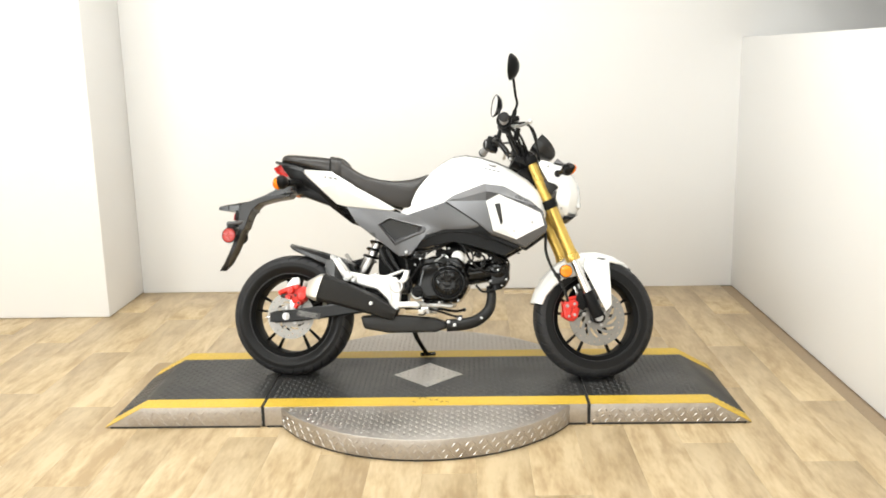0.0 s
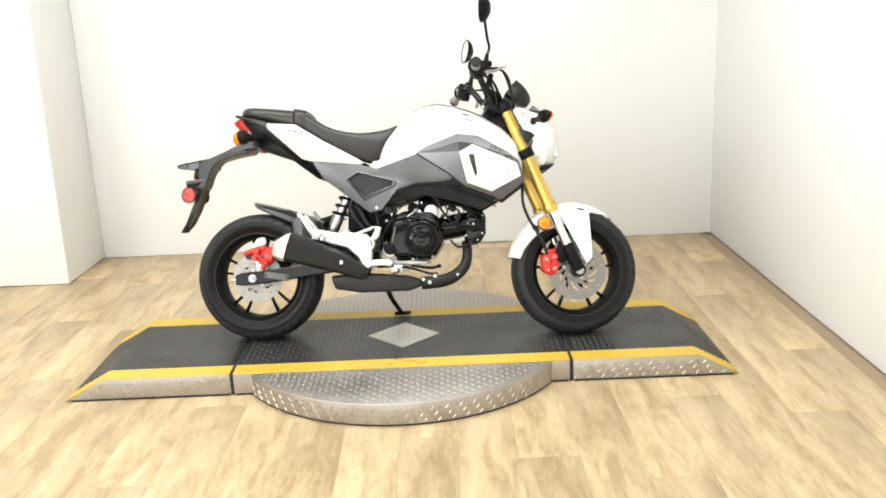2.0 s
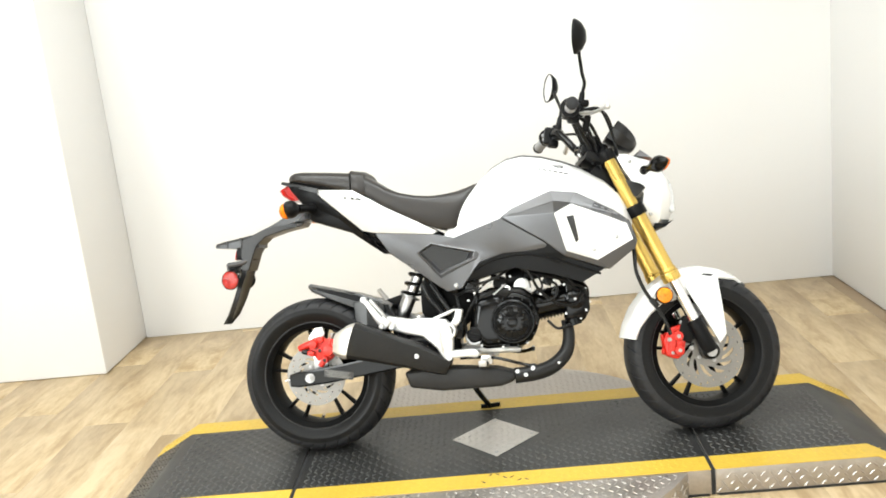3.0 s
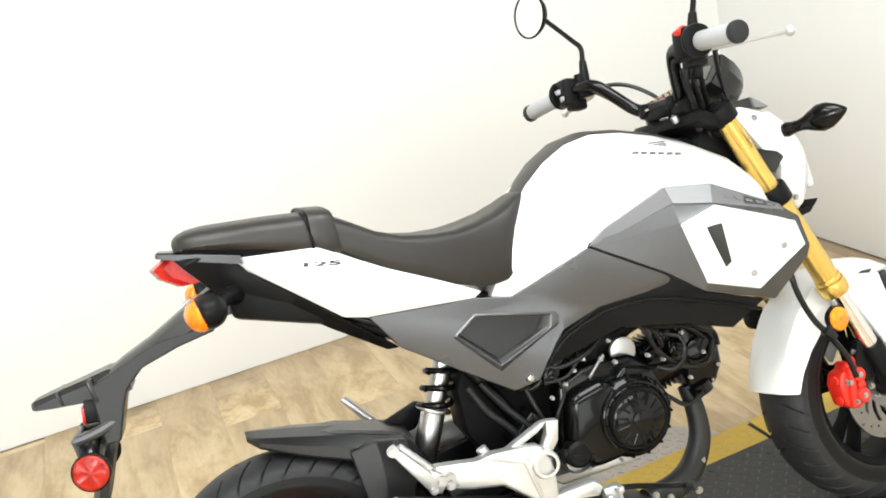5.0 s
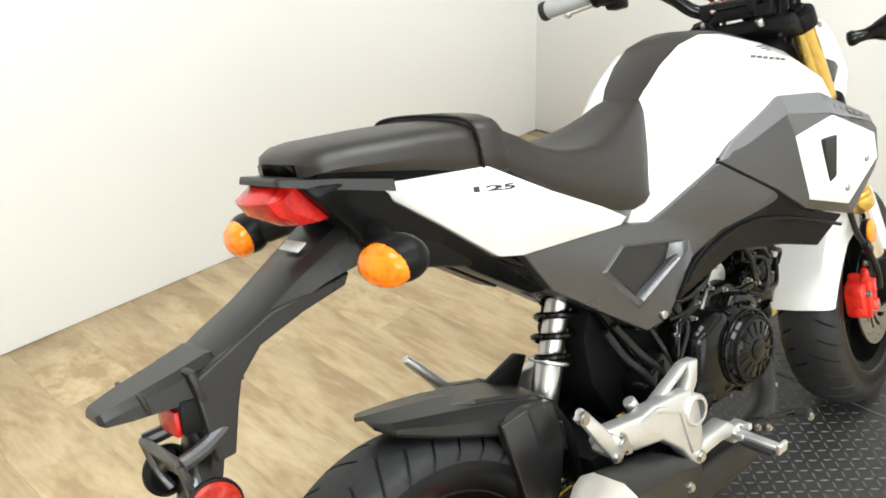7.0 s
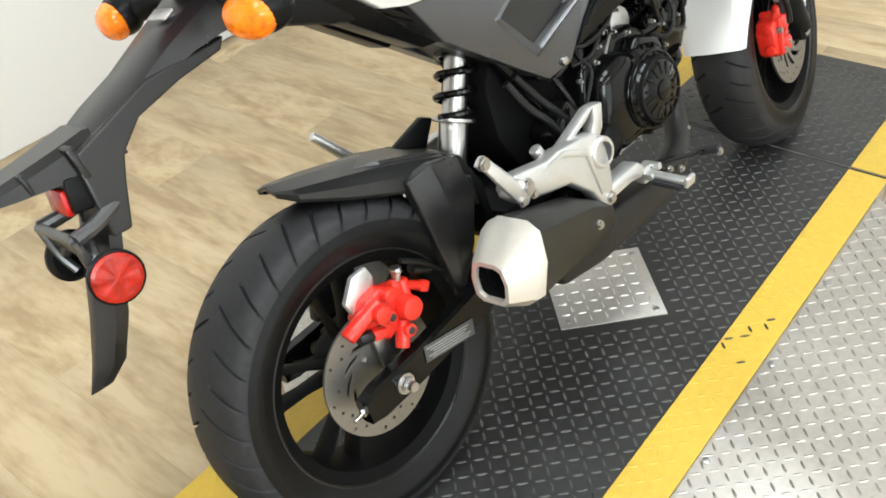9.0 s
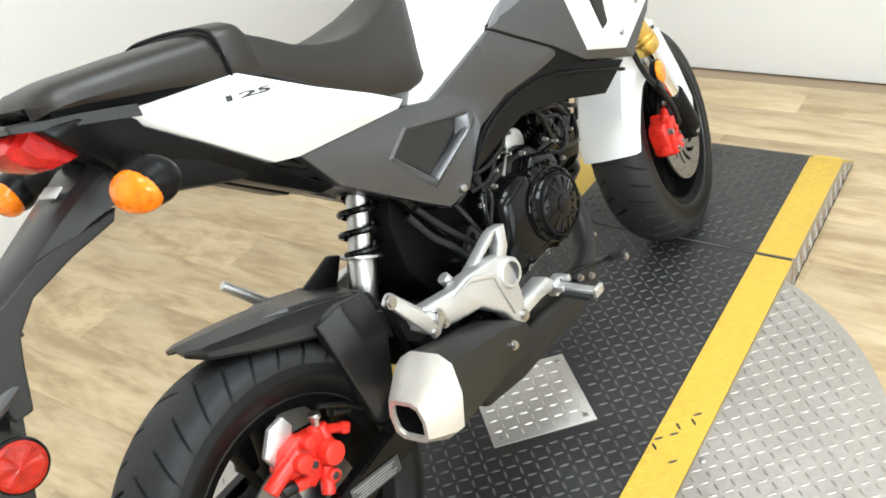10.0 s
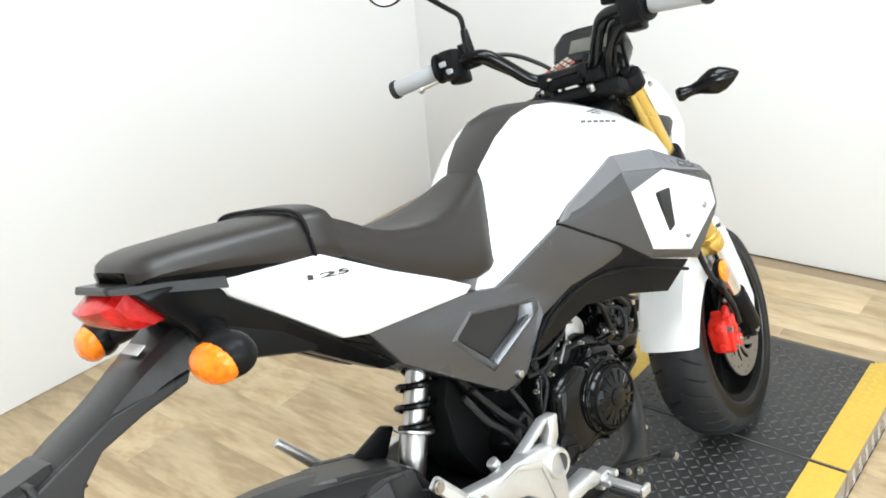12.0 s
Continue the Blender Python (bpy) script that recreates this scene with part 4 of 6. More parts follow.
def shroud(bm):
    v = [(0.004, -0.117, 0.689), (0.039, -0.118, 0.711), (0.158, -0.131, 0.754), (0.235, -0.156, 0.741), (0.345, -0.180, 0.676), (0.384, -0.174, 0.645), (0.402, -0.164, 0.587), (0.396, -0.158, 0.566),
         (0.317, -0.153, 0.508), (0.190, -0.142, 0.556), (0.127, -0.131, 0.608), (0.165, -0.148, 0.687), (0.216, -0.184, 0.710), (0.193, -0.146, 0.570), (0.283, -0.160, 0.535), (0.390, -0.166, 0.590), (0.165, -0.138, 0.722)]
    f = [(0, 1, 16, 11), (1, 2, 16), (2, 3, 12, 16), (16, 12, 11), (3, 4, 12), (0, 11, 10), (10, 11, 13, 9), (9, 13, 14, 8), (8, 14, 15, 7), (7, 15, 6), (6, 15, 5), (5, 15, 12, 4), (11, 12, 15, 14, 13)]
    add_sheet(bm, v, f, 0.040, bevel=0.002)
    bm.transform(SHROUD_AT)


shrouds = pair("shroud", shroud, GREY, bike, "grey faceted plastic tank shroud", sharp=16)


# Shroud's own grey, painted lighter here because the face tilts up to the light.
def band(bm):
    v = [(0.004, -0.1185, 0.690), (0.039, -0.1195, 0.7125), (0.158, -0.1325, 0.7555), (0.235, -0.158, 0.7425), (0.345, -0.1815, 0.677), (0.352, -0.1825, 0.664), (0.214, -0.1865, 0.7115), (0.165, -0.1405, 0.7235), (0.030, -0.1205, 0.690)]
    add_sheet(bm, v, [(0, 1, 8), (1, 2, 7, 8), (2, 3, 6, 7), (3, 4, 5, 6)], 0.006, bevel=0.0012)
    bm.transform(SHROUD_AT)


# Black sheets, added under the open seam so that it reads as shaded.
def seam_shade(bm):
    add_sheet(bm, [(0.008, -0.1145, 0.682), (0.018, -0.1155, 0.700), (0.141, -0.128, 0.620), (0.131, -0.126, 0.603)], [(0, 1, 2, 3)], 0.02)
    add_sheet(bm, [(0.110, -0.116, 0.580), (0.141, -0.128, 0.621), (0.200, -0.138, 0.572), (0.175, -0.124, 0.535)], [(0, 1, 2, 3)], 0.02)


pair("seam_backing", seam_shade, BLACK, shrouds, "black backing behind the panel joint")
bands = pair("shroud_band", band, GREY_LIGHT, shrouds, "lighter silver-grey upper band", sharp=16)


def badge(bm):
    a, b, c, d = (Vector(p) for p in ((0.235, -0.158, 0.7425), (0.345, -0.1815, 0.677), (0.352, -0.1825, 0.664), (0.214, -0.1865, 0.7115)))
    for k in range(5):
        quad = [(a.lerp(b, u)).lerp(d.lerp(c, u), v) + Vector((0, -0.0006, 0.0006)) for u, v in ((0.18 + k * 0.15, 0.42), (0.27 + k * 0.15, 0.42), (0.27 + k * 0.15, 0.60), (0.18 + k * 0.15, 0.60))]
        add_sheet(bm, quad, [(0, 1, 2, 3)], 0.002)
    bm.transform(SHROUD_AT)


pair("badge", badge, BADGE, bands, "small grey badge blocks")


def insert(bm):
    v = [(0.166, -0.1505, 0.686), (0.217, -0.189, 0.708), (0.375, -0.1735, 0.640), (0.390, -0.1685, 0.591), (0.283, -0.1655, 0.537), (0.194, -0.1485, 0.571), (0.235, -0.172, 0.58)]
    add_sheet(bm, v, [(0, 1, 6, 5), (1, 2, 3, 6), (3, 4, 6), (4, 5, 6)], 0.012, bevel=0.0018)
    bm.transform(SHROUD_AT)


inserts = pair("shroud_insert", insert, WHITE, shrouds, "glossy white insert panel with a dark slot", sharp=16)


def slot(bm):
    rows = [((0.207, 0.672), (0.228, 0.674)), ((0.2300, 0.592), (0.2385, 0.602))]
    (a, b), (d, c) = rows
    add_sheet(bm, [(a[0] - 0.006, -0.179, a[1]), (b[0] - 0.006, -0.1885, b[1]), (c[0] - 0.006, -0.1765, c[1]), (d[0] - 0.006, -0.168, d[1])], [(0, 1, 2, 3)], 0.008, bevel=0.001)
    bm.transform(SHROUD_AT)


pair("slot", slot, INK, inserts, "black air slot")


for x, y, z in ((0.353, -0.1750, 0.608), (0.284, -0.1730, 0.575)):
    pair("insert_screw", lambda bm: add_rod(bm, (x, y + 0.004, z), (x, y - 0.0035, z), 0.0065, 0.0055, n=16, bevel=0.001), STEEL, inserts)


def belt(bm):
    v = [(-0.106, -0.100, 0.508), (-0.080, -0.106, 0.545), (-0.062, -0.108, 0.560), (0.013, -0.110, 0.588), (0.100, -0.116, 0.592), (0.190, -0.131, 0.566), (0.312, -0.145, 0.517), (0.245, -0.132, 0.480), (0.160, -0.118, 0.510), (0.045, -0.106, 0.538), (-0.085, -0.098, 0.510)]
    add_sheet(bm, v, [(0, 1, 10), (1, 2, 9, 10), (2, 3, 9), (3, 4, 8, 9), (4, 5, 8), (5, 6, 7, 8)], 0.05, bevel=0.002)


cowls = pair("lower_cowl", belt, COWL, bike, "black plastic lower cowl", sharp=16)


def cowl_lip(bm):
    add_tube(bm, [(-0.085, -0.104, 0.530), (-0.060, -0.1085, 0.551), (0.013, -0.1115, 0.574), (0.100, -0.118, 0.574), (0.190, -0.1335, 0.547), (0.300, -0.1465, 0.502)], 0.0032, n=8, steps=2)


pair("cowl_lip", cowl_lip, COWL, cowls)

# tail: white side panels, black rear cowl, lamp, number-plate carrier
def tail_panel(bm):
    v = [(-0.592, -0.056, 0.836), (-0.576, -0.070, 0.833), (-0.443, -0.112, 0.817), (-0.345, -0.115, 0.756), (-0.250, -0.107, 0.705), (-0.200, -0.096, 0.677), (-0.187, -0.093, 0.669), (-0.202, -0.093, 0.661),
         (-0.242, -0.092, 0.665), (-0.390, -0.086, 0.680), (-0.426, -0.081, 0.690), (-0.495, -0.074, 0.752), (-0.43, -0.127, 0.766)]
    add_sheet(bm, v, [(0, 1, 11), (1, 2, 12, 11), (2, 3, 12), (3, 4, 8, 12), (4, 5, 6, 7, 8), (8, 9, 12), (9, 10, 11, 12)], 0.030, bevel=0.002)


tails = pair("tail_panel", tail_panel, WHITE, bike, "glossy white tail side panel", sharp=32)
bpy.context.view_layer.update()
for s, owner in ((-1, tails[0]), (1, tails[1])):
    curve = bpy.data.curves.new("number_text", "FONT")
    curve.body, curve.size, curve.extrude, curve.align_x, curve.align_y = "125", 0.023, 0.0, "CENTER", "CENTER"
    curve.offset = 0.0008
    text = new("printed_number", curve)
    dep = bpy.context.evaluated_depsgraph_get()
    me = bpy.data.meshes.new_from_object(text.evaluated_get(dep))
    bpy.data.objects.remove(text)
    me.materials.clear()
    me.materials.append(INK)
    ob = new("printed_number", me)
    ob.parent = owner
    ob.matrix_basis = Matrix.Translation((-0.445, s * 0.1245, 0.790)) @ (Euler((radians(84), 0, 0)).to_matrix().to_4x4() if s < 0 else Euler((radians(84), 0, radians(180))).to_matrix().to_4x4()) @ Matrix.Rotation(radians(-11 if s < 0 else 11), 4, "Z") @ Matrix.Diagonal((2.0, 0.40, 1, 1))
    for vert in me.vertices:
        spot = ob.matrix_basis @ vert.co
        found, hit, _, _ = owner.ray_cast(Vector((spot.x, s * 0.4, spot.z)), Vector((0, -s, 0)))
        if found:
            vert.co = ob.matrix_basis.inverted() @ Vector((spot.x, hit.y + s * 0.0012, spot.z))
    tagged(ob, "small black printed number")


def rear_cowl(bm):
    v = [(-0.668, -0.048, 0.856), (-0.628, -0.066, 0.848), (-0.568, -0.066, 0.834), (-0.560, -0.068, 0.806), (-0.490, -0.072, 0.744), (-0.425, -0.076, 0.685), (-0.345, -0.070, 0.612), (-0.365, -0.058, 0.612),
         (-0.450, -0.056, 0.675), (-0.510, -0.054, 0.724), (-0.590, -0.052, 0.738), (-0.620, -0.058, 0.790), (-0.656, -0.056, 0.838)]
    add_sheet(bm, v, [(0, 1, 12), (1, 2, 3, 11, 12), (3, 4, 9, 10, 11), (4, 5, 8, 9), (5, 6, 7, 8)], 0.045, bevel=0.003)


pair("rear_cowl_side", rear_cowl, COWL, bike, "black plastic rear cowl", sharp=18)
bm = bmesh.new()
skin(bm, [[Vector((x, y + 0.004, z)) for y, z in ((-w, zt - h), (-w, zt - 0.003), (-w + 0.004, zt), (w - 0.004, zt), (w, zt - 0.003), (w, zt - h))]
          for x, w, zt, h in ((-0.692, 0.044, 0.868, 0.006), (-0.689, 0.047, 0.871, 0.010), (-0.672, 0.052, 0.867, 0.012), (-0.625, 0.068, 0.856, 0.016), (-0.562, 0.084, 0.838, 0.018))])
part("rear_cowl_top", bm, TAIL_BLACK, bike, "charcoal plastic tail tip under the seat", sharp=25)
bm = bmesh.new()
rings = []
for y, dx in ((-0.056, 0.026), (-0.046, 0.010), (-0.024, 0.002), (0, 0.0), (0.024, 0.002), (0.046, 0.010), (0.056, 0.026)):
    t = 1 - abs(y) * 2.2
    rings.append([Vector((x, y, z)) for x, z in ((-0.665 + dx, 0.844), (-0.690 + dx, 0.830), (-0.680 + dx, 0.816 - 0.004 * t), (-0.652 + dx, 0.793), (-0.625 + dx, 0.793), (-0.62 + dx, 0.84))])
skin(bm, rings)
bm.transform(Matrix.Translation((-0.021, 0.014, 0.014)) @ Matrix.Diagonal((1, 0.86, 1, 1)))
part("tail_lamp", bm, RED_LENS, bike, "dark red tail lamp lens", sharp=30)

bm = bmesh.new()
rings = []
for x, z, w, h in ((-0.575, 0.768, 0.056, 0.027), (-0.625, 0.762, 0.056, 0.025), (-0.645, 0.755, 0.053, 0.022), (-0.68, 0.741, 0.049, 0.019), (-0.73, 0.718, 0.047, 0.016), (-0.78, 0.699, 0.048, 0.015), (-0.80, 0.690, 0.048, 0.014)):
    rings.append([Vector((x + (z2 * 0.4), y + 0.008, z + z2)) for y, z2 in ((-w, -h), (-w, h * 0.5), (-w * 0.7, h), (w * 0.7, h), (w, h * 0.5), (w, -h))])
skin(bm, rings)
carrier = part("plate_carrier", bm, TAIL_BLACK, bike, "black plastic number-plate carrier arm", sharp=25)
carrier.matrix_basis = Matrix.Translation((-0.014, 0.006, 0.002))
bm = bmesh.new()
rings = []
for x, w, zb, zt in ((-0.770, 0.044, 0.664, 0.700), (-0.800, 0.044, 0.663, 0.706), (-0.840, 0.040, 0.664, 0.699), (-0.895, 0.034, 0.669, 0.691), (-0.922, 0.027, 0.672, 0.686), (-0.927, 0.020, 0.675, 0.683)):
    rings.append([Vector((x, y + 0.010, z)) for y, z in ((-w, zb), (-w, zt - 0.008), (-w * 0.72, zt), (w * 0.72, zt), (w, zt - 0.008), (w, zb))])
skin(bm, rings)
part("plate_hood", bm, TAIL_BLACK, carrier, "black plastic hood over the number plate", sharp=20)
bm = bmesh.new()
add_box(bm, (-0.880, 0.010, 0.681), (0.006, 0.076, 0.024), (0, -8, 0), bevel=0.002)
part("hood_end", bm, TAIL_BLACK, carrier)
bm = bmesh.new()
add_box(bm, (-0.826, 0.002, 0.680), (0.010, 0.092, 0.040), (0, -8, 0), bevel=0.003)
part("hood_box", bm, TAIL_BLACK, carrier)
bm = bmesh.new()
add_prism(bm, [(-0.61, 0.735), (-0.62, 0.721), (-0.683, 0.711), (-0.744, 0.695), (-0.776, 0.668), (-0.788, 0.640), (-0.806, 0.59), (-0.83, 0.59), (-0.83, 0.688), (-0.72, 0.728)], -0.0435, 0.0435, bevel=0.003)
part("carrier_web", bm, TAIL_BLACK, carrier, sharp=18)
bm = bmesh.new()
add_box(bm, (-0.820, 0, 0.646), (0.060, 0.066, 0.040), (0, 8, 0), bevel=0.004)
lamp_box = part("plate_lamp", bm, BLACK, carrier, "black number-plate lamp housing")
bm = bmesh.new()
add_box(bm, (-0.852, 0, 0.643), (0.008, 0.050, 0.030), (0, 8, 0), bevel=0.003)
part("plate_lamp_lens", bm, RED_LENS, lamp_box)
bm = bmesh.new()
rings = []
for x, z, w in ((-0.766, 0.70, 0.042), (-0.800, 0.648, 0.040), (-0.824, 0.60, 0.042), (-0.840, 0.56, 0.043), (-0.864, 0.50, 0.041), (-0.888, 0.450, 0.030), (-0.908, 0.420, 0.003)):
    rings.append([Vector((x - dx, y + 0.010, z)) for y, dx in ((-w, -0.012), (-w, 0.004), (-w * 0.25, 0.016), (w * 0.25, 0.016), (w, 0.004), (w, -0.012), (w * 0.5, -0.006), (-w * 0.5, -0.006))])
skin(bm, rings)
part("mud_flap", bm, TAIL_BLACK, carrier, "black plastic mud flap", sharp=30)
bm = bmesh.new()
for s in (-1, 1):
    add_tube(bm, [(-0.80, s * 0.032, 0.625), (-0.84, s * 0.045, 0.615), (-0.872, s * 0.052, 0.612)], 0.009, n=10)
    add_tube(bm, [(-0.872, s * 0.052, 0.612), (-0.868, s * 0.048, 0.575), (-0.86, s * 0.04, 0.55)], 0.0055, n=8)
    add_tube(bm, [(-0.855, s * 0.030, 0.595), (-0.862, s * 0.05, 0.572)], 0.008, n=10)
add_rod(bm, (-0.872, -0.052, 0.612), (-0.872, 0.052, 0.612), 0.006)
add_box(bm, (-0.868, 0, 0.60), (0.006, 0.10, 0.03), (0, -15, 0), bevel=0.002)
part("plate_bracket", bm, GREY, carrier, "grey number-plate bracket")


def side_reflector(bm):
    m = Matrix.Translation((-0.854, -0.058, 0.563)) @ frame_along((-0.15, -1, 0))
    rows = [[bm.verts.new(m @ Vector((r * math.cos(math.pi * k / 12), r * math.sin(math.pi * k / 12), z + (lift if (k // 2) % 2 else 0)))) for k in range(24)]
            for r, z, lift in ((0.0285, 0.0, 0), (0.0282, 0.006, 0), (0.024, 0.0072, 0.0008), (0.008, 0.0080, 0.0005))]
    tip = bm.verts.new(m @ Vector((0, 0, 0.009)))
    for a, b in zip(rows, rows[1:]):
        for k in range(24):
            bm.faces.new((a[k], a[(k + 1) % 24], b[(k + 1) % 24], b[k]))
    for k in range(24):
        bm.faces.new((rows[-1][k], rows[-1][(k + 1) % 24], tip))
    bm.faces.new(rows[0][::-1])


def reflector_back(bm):
    add_lathe(bm, [(0.001, -0.006), (0.026, -0.006), (0.0312, -0.001), (0.0312, 0.004), (0.0288, 0.005)], (-0.854, -0.058, 0.563), (-0.15, -1, 0), n=36)


backs = pair("reflector_housing", reflector_back, BLACK, carrier)
backs[0].matrix_basis = Matrix.Translation((-0.003, -0.016, 0.0))
pair("side_reflector", side_reflector, RED_BRIGHT, backs, "round red side reflector", sharp=4)
bm = bmesh.new()
add_box(bm, (-0.650, 0.006, 0.7765), (0.016, 0.044, 0.003), (0, -26, 0), bevel=0.001)
part("tail_label", bm, LABEL, carrier, "small pale printed label")


def signal_body(bm):
    add_tube(bm, [(-0.585, -0.055, 0.765), (-0.60, -0.09, 0.766), (-0.618, -0.122, 0.762)], [0.019, 0.012, 0.016], n=14)
    add_ball(bm, (-0.630, -0.156, 0.760), (0.028, 0.040, 0.028), 20, (0, 0, 14))


def signal_lens(bm):
    add_ball(bm, (-0.645, -0.154, 0.757), (0.022, 0.036, 0.0255), 20, (0, 0, 14))


bodies = pair("rear_indicator", signal_body, BLACK, bike, "black rear indicator with amber lens", sharp=60)
bodies[0].matrix_basis = Matrix.Translation((-0.002, 0.002, 0.009))
bodies[1].matrix_basis = Matrix.Translation((-0.004, 0.028, 0.012))
pair("indicator_lens", signal_lens, AMBER, bodies, "amber lens", sharp=60)

# engine
bm = bmesh.new()
add_prism(bm, [(-0.125, 0.34), (-0.10, 0.455), (-0.05, 0.475), (0.05, 0.47), (0.085, 0.44), (0.09, 0.35), (0.05, 0.29), (-0.08, 0.285)], -0.085, 0.10, bevel=0.012, seg=3)
add_prism(bm, [(-0.115, 0.35), (-0.095, 0.44), (-0.02, 0.455), (0.01, 0.42), (0.0, 0.30), (-0.08, 0.295)], -0.122, -0.06, bevel=0.034, seg=6)
engine = part("engine", bm, GLOSS_BLACK, bike, "gloss black single-cylinder engine")
engine.matrix_basis = Matrix.Translation((0.011, 0.008, 0.008))
bm = bmesh.new()
add_lathe(bm, [(0.001, 0.061), (0.030, 0.060), (0.048, 0.056), (0.054, 0.050), (0.057, 0.043), (0.062, 0.041), (0.066, 0.036), (0.074, 0.030), (0.078, 0.018), (0.078, -0.01)], (0.016, -0.085, 0.368), (0, -1, 0), n=56)
add_prism(bm, [(-0.05, 0.40), (0.02, 0.46), (0.075, 0.44), (0.10, 0.37), (0.07, 0.305), (0.0, 0.29), (-0.055, 0.32)], -0.112, -0.08, bevel=0.01, seg=3)
clutch = part("clutch_cover", bm, GLOSS_BLACK, engine, "round gloss black clutch cover")
bm = bmesh.new()
add_lathe(bm, [(0.0495, 0.050), (0.051, 0.056), (0.054, 0.056), (0.0555, 0.050)], (0.016, -0.085, 0.368), (0, -1, 0), n=40)
for k in range(3):
    add_box(bm, (0.004 + k * 0.016, -0.1450, 0.342), (0.011, 0.0025, 0.005), bevel=0.0005)
part("clutch_ring", bm, BLACK, clutch)
bm = bmesh.new()
for k in range(14):
    a = radians(360 / 14 * k + 8)
    add_rod(bm, (0.016 + 0.026 * math.cos(a), -0.1452, 0.368 + 0.026 * math.sin(a)), (0.016 + 0.046 * math.cos(a), -0.1424, 0.368 + 0.046 * math.sin(a)), 0.0022, n=8)
add_rod(bm, (0.016, -0.144, 0.368), (0.016, -0.1485, 0.368), 0.017, n=24, bevel=0.002)
part("clutch_rib", bm, GLOSS_BLACK, clutch)
bm = bmesh.new()
add_lathe(bm, [(0.063 + 0.0032 * math.cos(t), -0.1265 - 0.0032 * math.sin(t)) for t in (2 * math.pi * k / 10 for k in range(11))], (0.016, 0, 0.368), n=48)
part("clutch_rib", bm, GLOSS_BLACK, clutch)
bolts("cover_bolt", [((0.016 + 0.073 * math.cos(a), -0.112, 0.368 + 0.073 * math.sin(a)), RIGHT, 0.0040, 0.008) for a in (radians(24 * k + 15) for k in range(15))], clutch, mat=GLOSS_BLACK)
bolts("cover_stud", [((0.016 + 0.0595 * math.cos(a), -0.125, 0.368 + 0.0595 * math.sin(a)), RIGHT, 0.0026, 0.0045) for a in (radians(18 * k) for k in range(20))], clutch, mat=GLOSS_BLACK)
for k in range(9):
    x = 0.092 + k * 0.0105
    bm = bmesh.new()
    add_box(bm, (x, 0.012, 0.408 + k * 0.0018), (0.004, 0.086, 0.096), (0, -10, 0), bevel=0.0015)
    part("cooling_fin", bm, GLOSS_BLACK, engine)
bm = bmesh.new()
add_rod(bm, (0.07, -0.005, 0.405), (0.19, -0.005, 0.425), 0.045, n=24)
part("cylinder", bm, GLOSS_BLACK, engine, "black finned cylinder")
bm = bmesh.new()
add_prism(bm, [(0.170, 0.355), (0.178, 0.487), (0.225, 0.487), (0.254, 0.455), (0.252, 0.385), (0.230, 0.348)], -0.046, 0.060, bevel=0.012, seg=3)
add_lathe(bm, [(0.001, 0.012), (0.024, 0.011), (0.031, 0.007), (0.033, -0.01)], (0.208, -0.046, 0.422), (0, -1, 0), n=36)
add_rod(bm, (0.195, -0.03, 0.36), (0.20, -0.03, 0.34), 0.026, n=20)
head = part("cylinder_head", bm, GLOSS_BLACK, engine, "black cylinder head")
bolts("head_bolt", [(p, RIGHT, 0.0040, 0.007) for p in ((0.178, -0.046, 0.468), (0.242, -0.044, 0.452), (0.240, -0.044, 0.385), (0.178, -0.044, 0.378), (0.208, -0.058, 0.422), (0.222, -0.042, 0.360), (0.252, -0.03, 0.41))], head)
bm = bmesh.new()
add_tube(bm, [(0.19, -0.01, 0.48), (0.16, -0.02, 0.515), (0.10, -0.02, 0.515), (0.05, -0.02, 0.50)], 0.022, n=16)
add_rod(bm, (0.055, -0.02, 0.502), (0.0, -0.02, 0.495), 0.030, n=24, bevel=0.003)
add_rod(bm, (-0.02, -0.055, 0.485), (-0.02, 0.05, 0.485), 0.022, n=20, bevel=0.003)
part("intake_manifold", bm, BLACK, engine)
bm = bmesh.new()
add_rod(bm, (0.049, -0.020, 0.472), (0.049, -0.030, 0.472), 0.027, n=32, bevel=0.002)
add_rod(bm, (0.049, -0.030, 0.472), (0.049, -0.050, 0.472), 0.019, n=32)
add_rod(bm, (0.049, -0.050, 0.472), (0.049, -0.060, 0.472), 0.026, n=32, bevel=0.003)
part("throttle_body", bm, SILVER, engine, "silver throttle body")
bolts("crankcase_bolt", [(p, RIGHT, 0.0040, 0.009) for p in ((-0.095, -0.11, 0.462), (-0.07, -0.10, 0.478), (-0.045, -0.09, 0.49), (-0.01, -0.085, 0.478), (0.012, -0.095, 0.468), (-0.118, -0.09, 0.44), (0.075, -0.10, 0.462), (0.105, -0.095, 0.445), (-0.085, -0.105, 0.30), (-0.02, -0.10, 0.292), (0.055, -0.105, 0.30), (-0.105, -0.10, 0.345), (0.015, -0.08, 0.505), (-0.03, -0.07, 0.512))], engine)
bolts("engine_bolt", [(p, RIGHT, r, 0.012) for p, r in (((0.002, -0.058, 0.468), 0.0095), ((-0.059, -0.068, 0.457), 0.0075), ((0.015, -0.070, 0.441), 0.0075), ((0.078, -0.066, 0.405), 0.0070), ((-0.006, -0.070, 0.455), 0.0065))], engine, mat=CHROME)
bm = bmesh.new()
add_lathe(bm, [(0.001, 0.03), (0.018, 0.029), (0.024, 0.024), (0.025, 0)], (-0.103, -0.095, 0.335), (0, -1, 0), n=28)
add_box(bm, (-0.103, -0.125, 0.335), (0.030, 0.006, 0.008), (0, 20, 0), bevel=0.002)
part("oil_filler_cap", bm, BLACK, engine)
bm = bmesh.new()
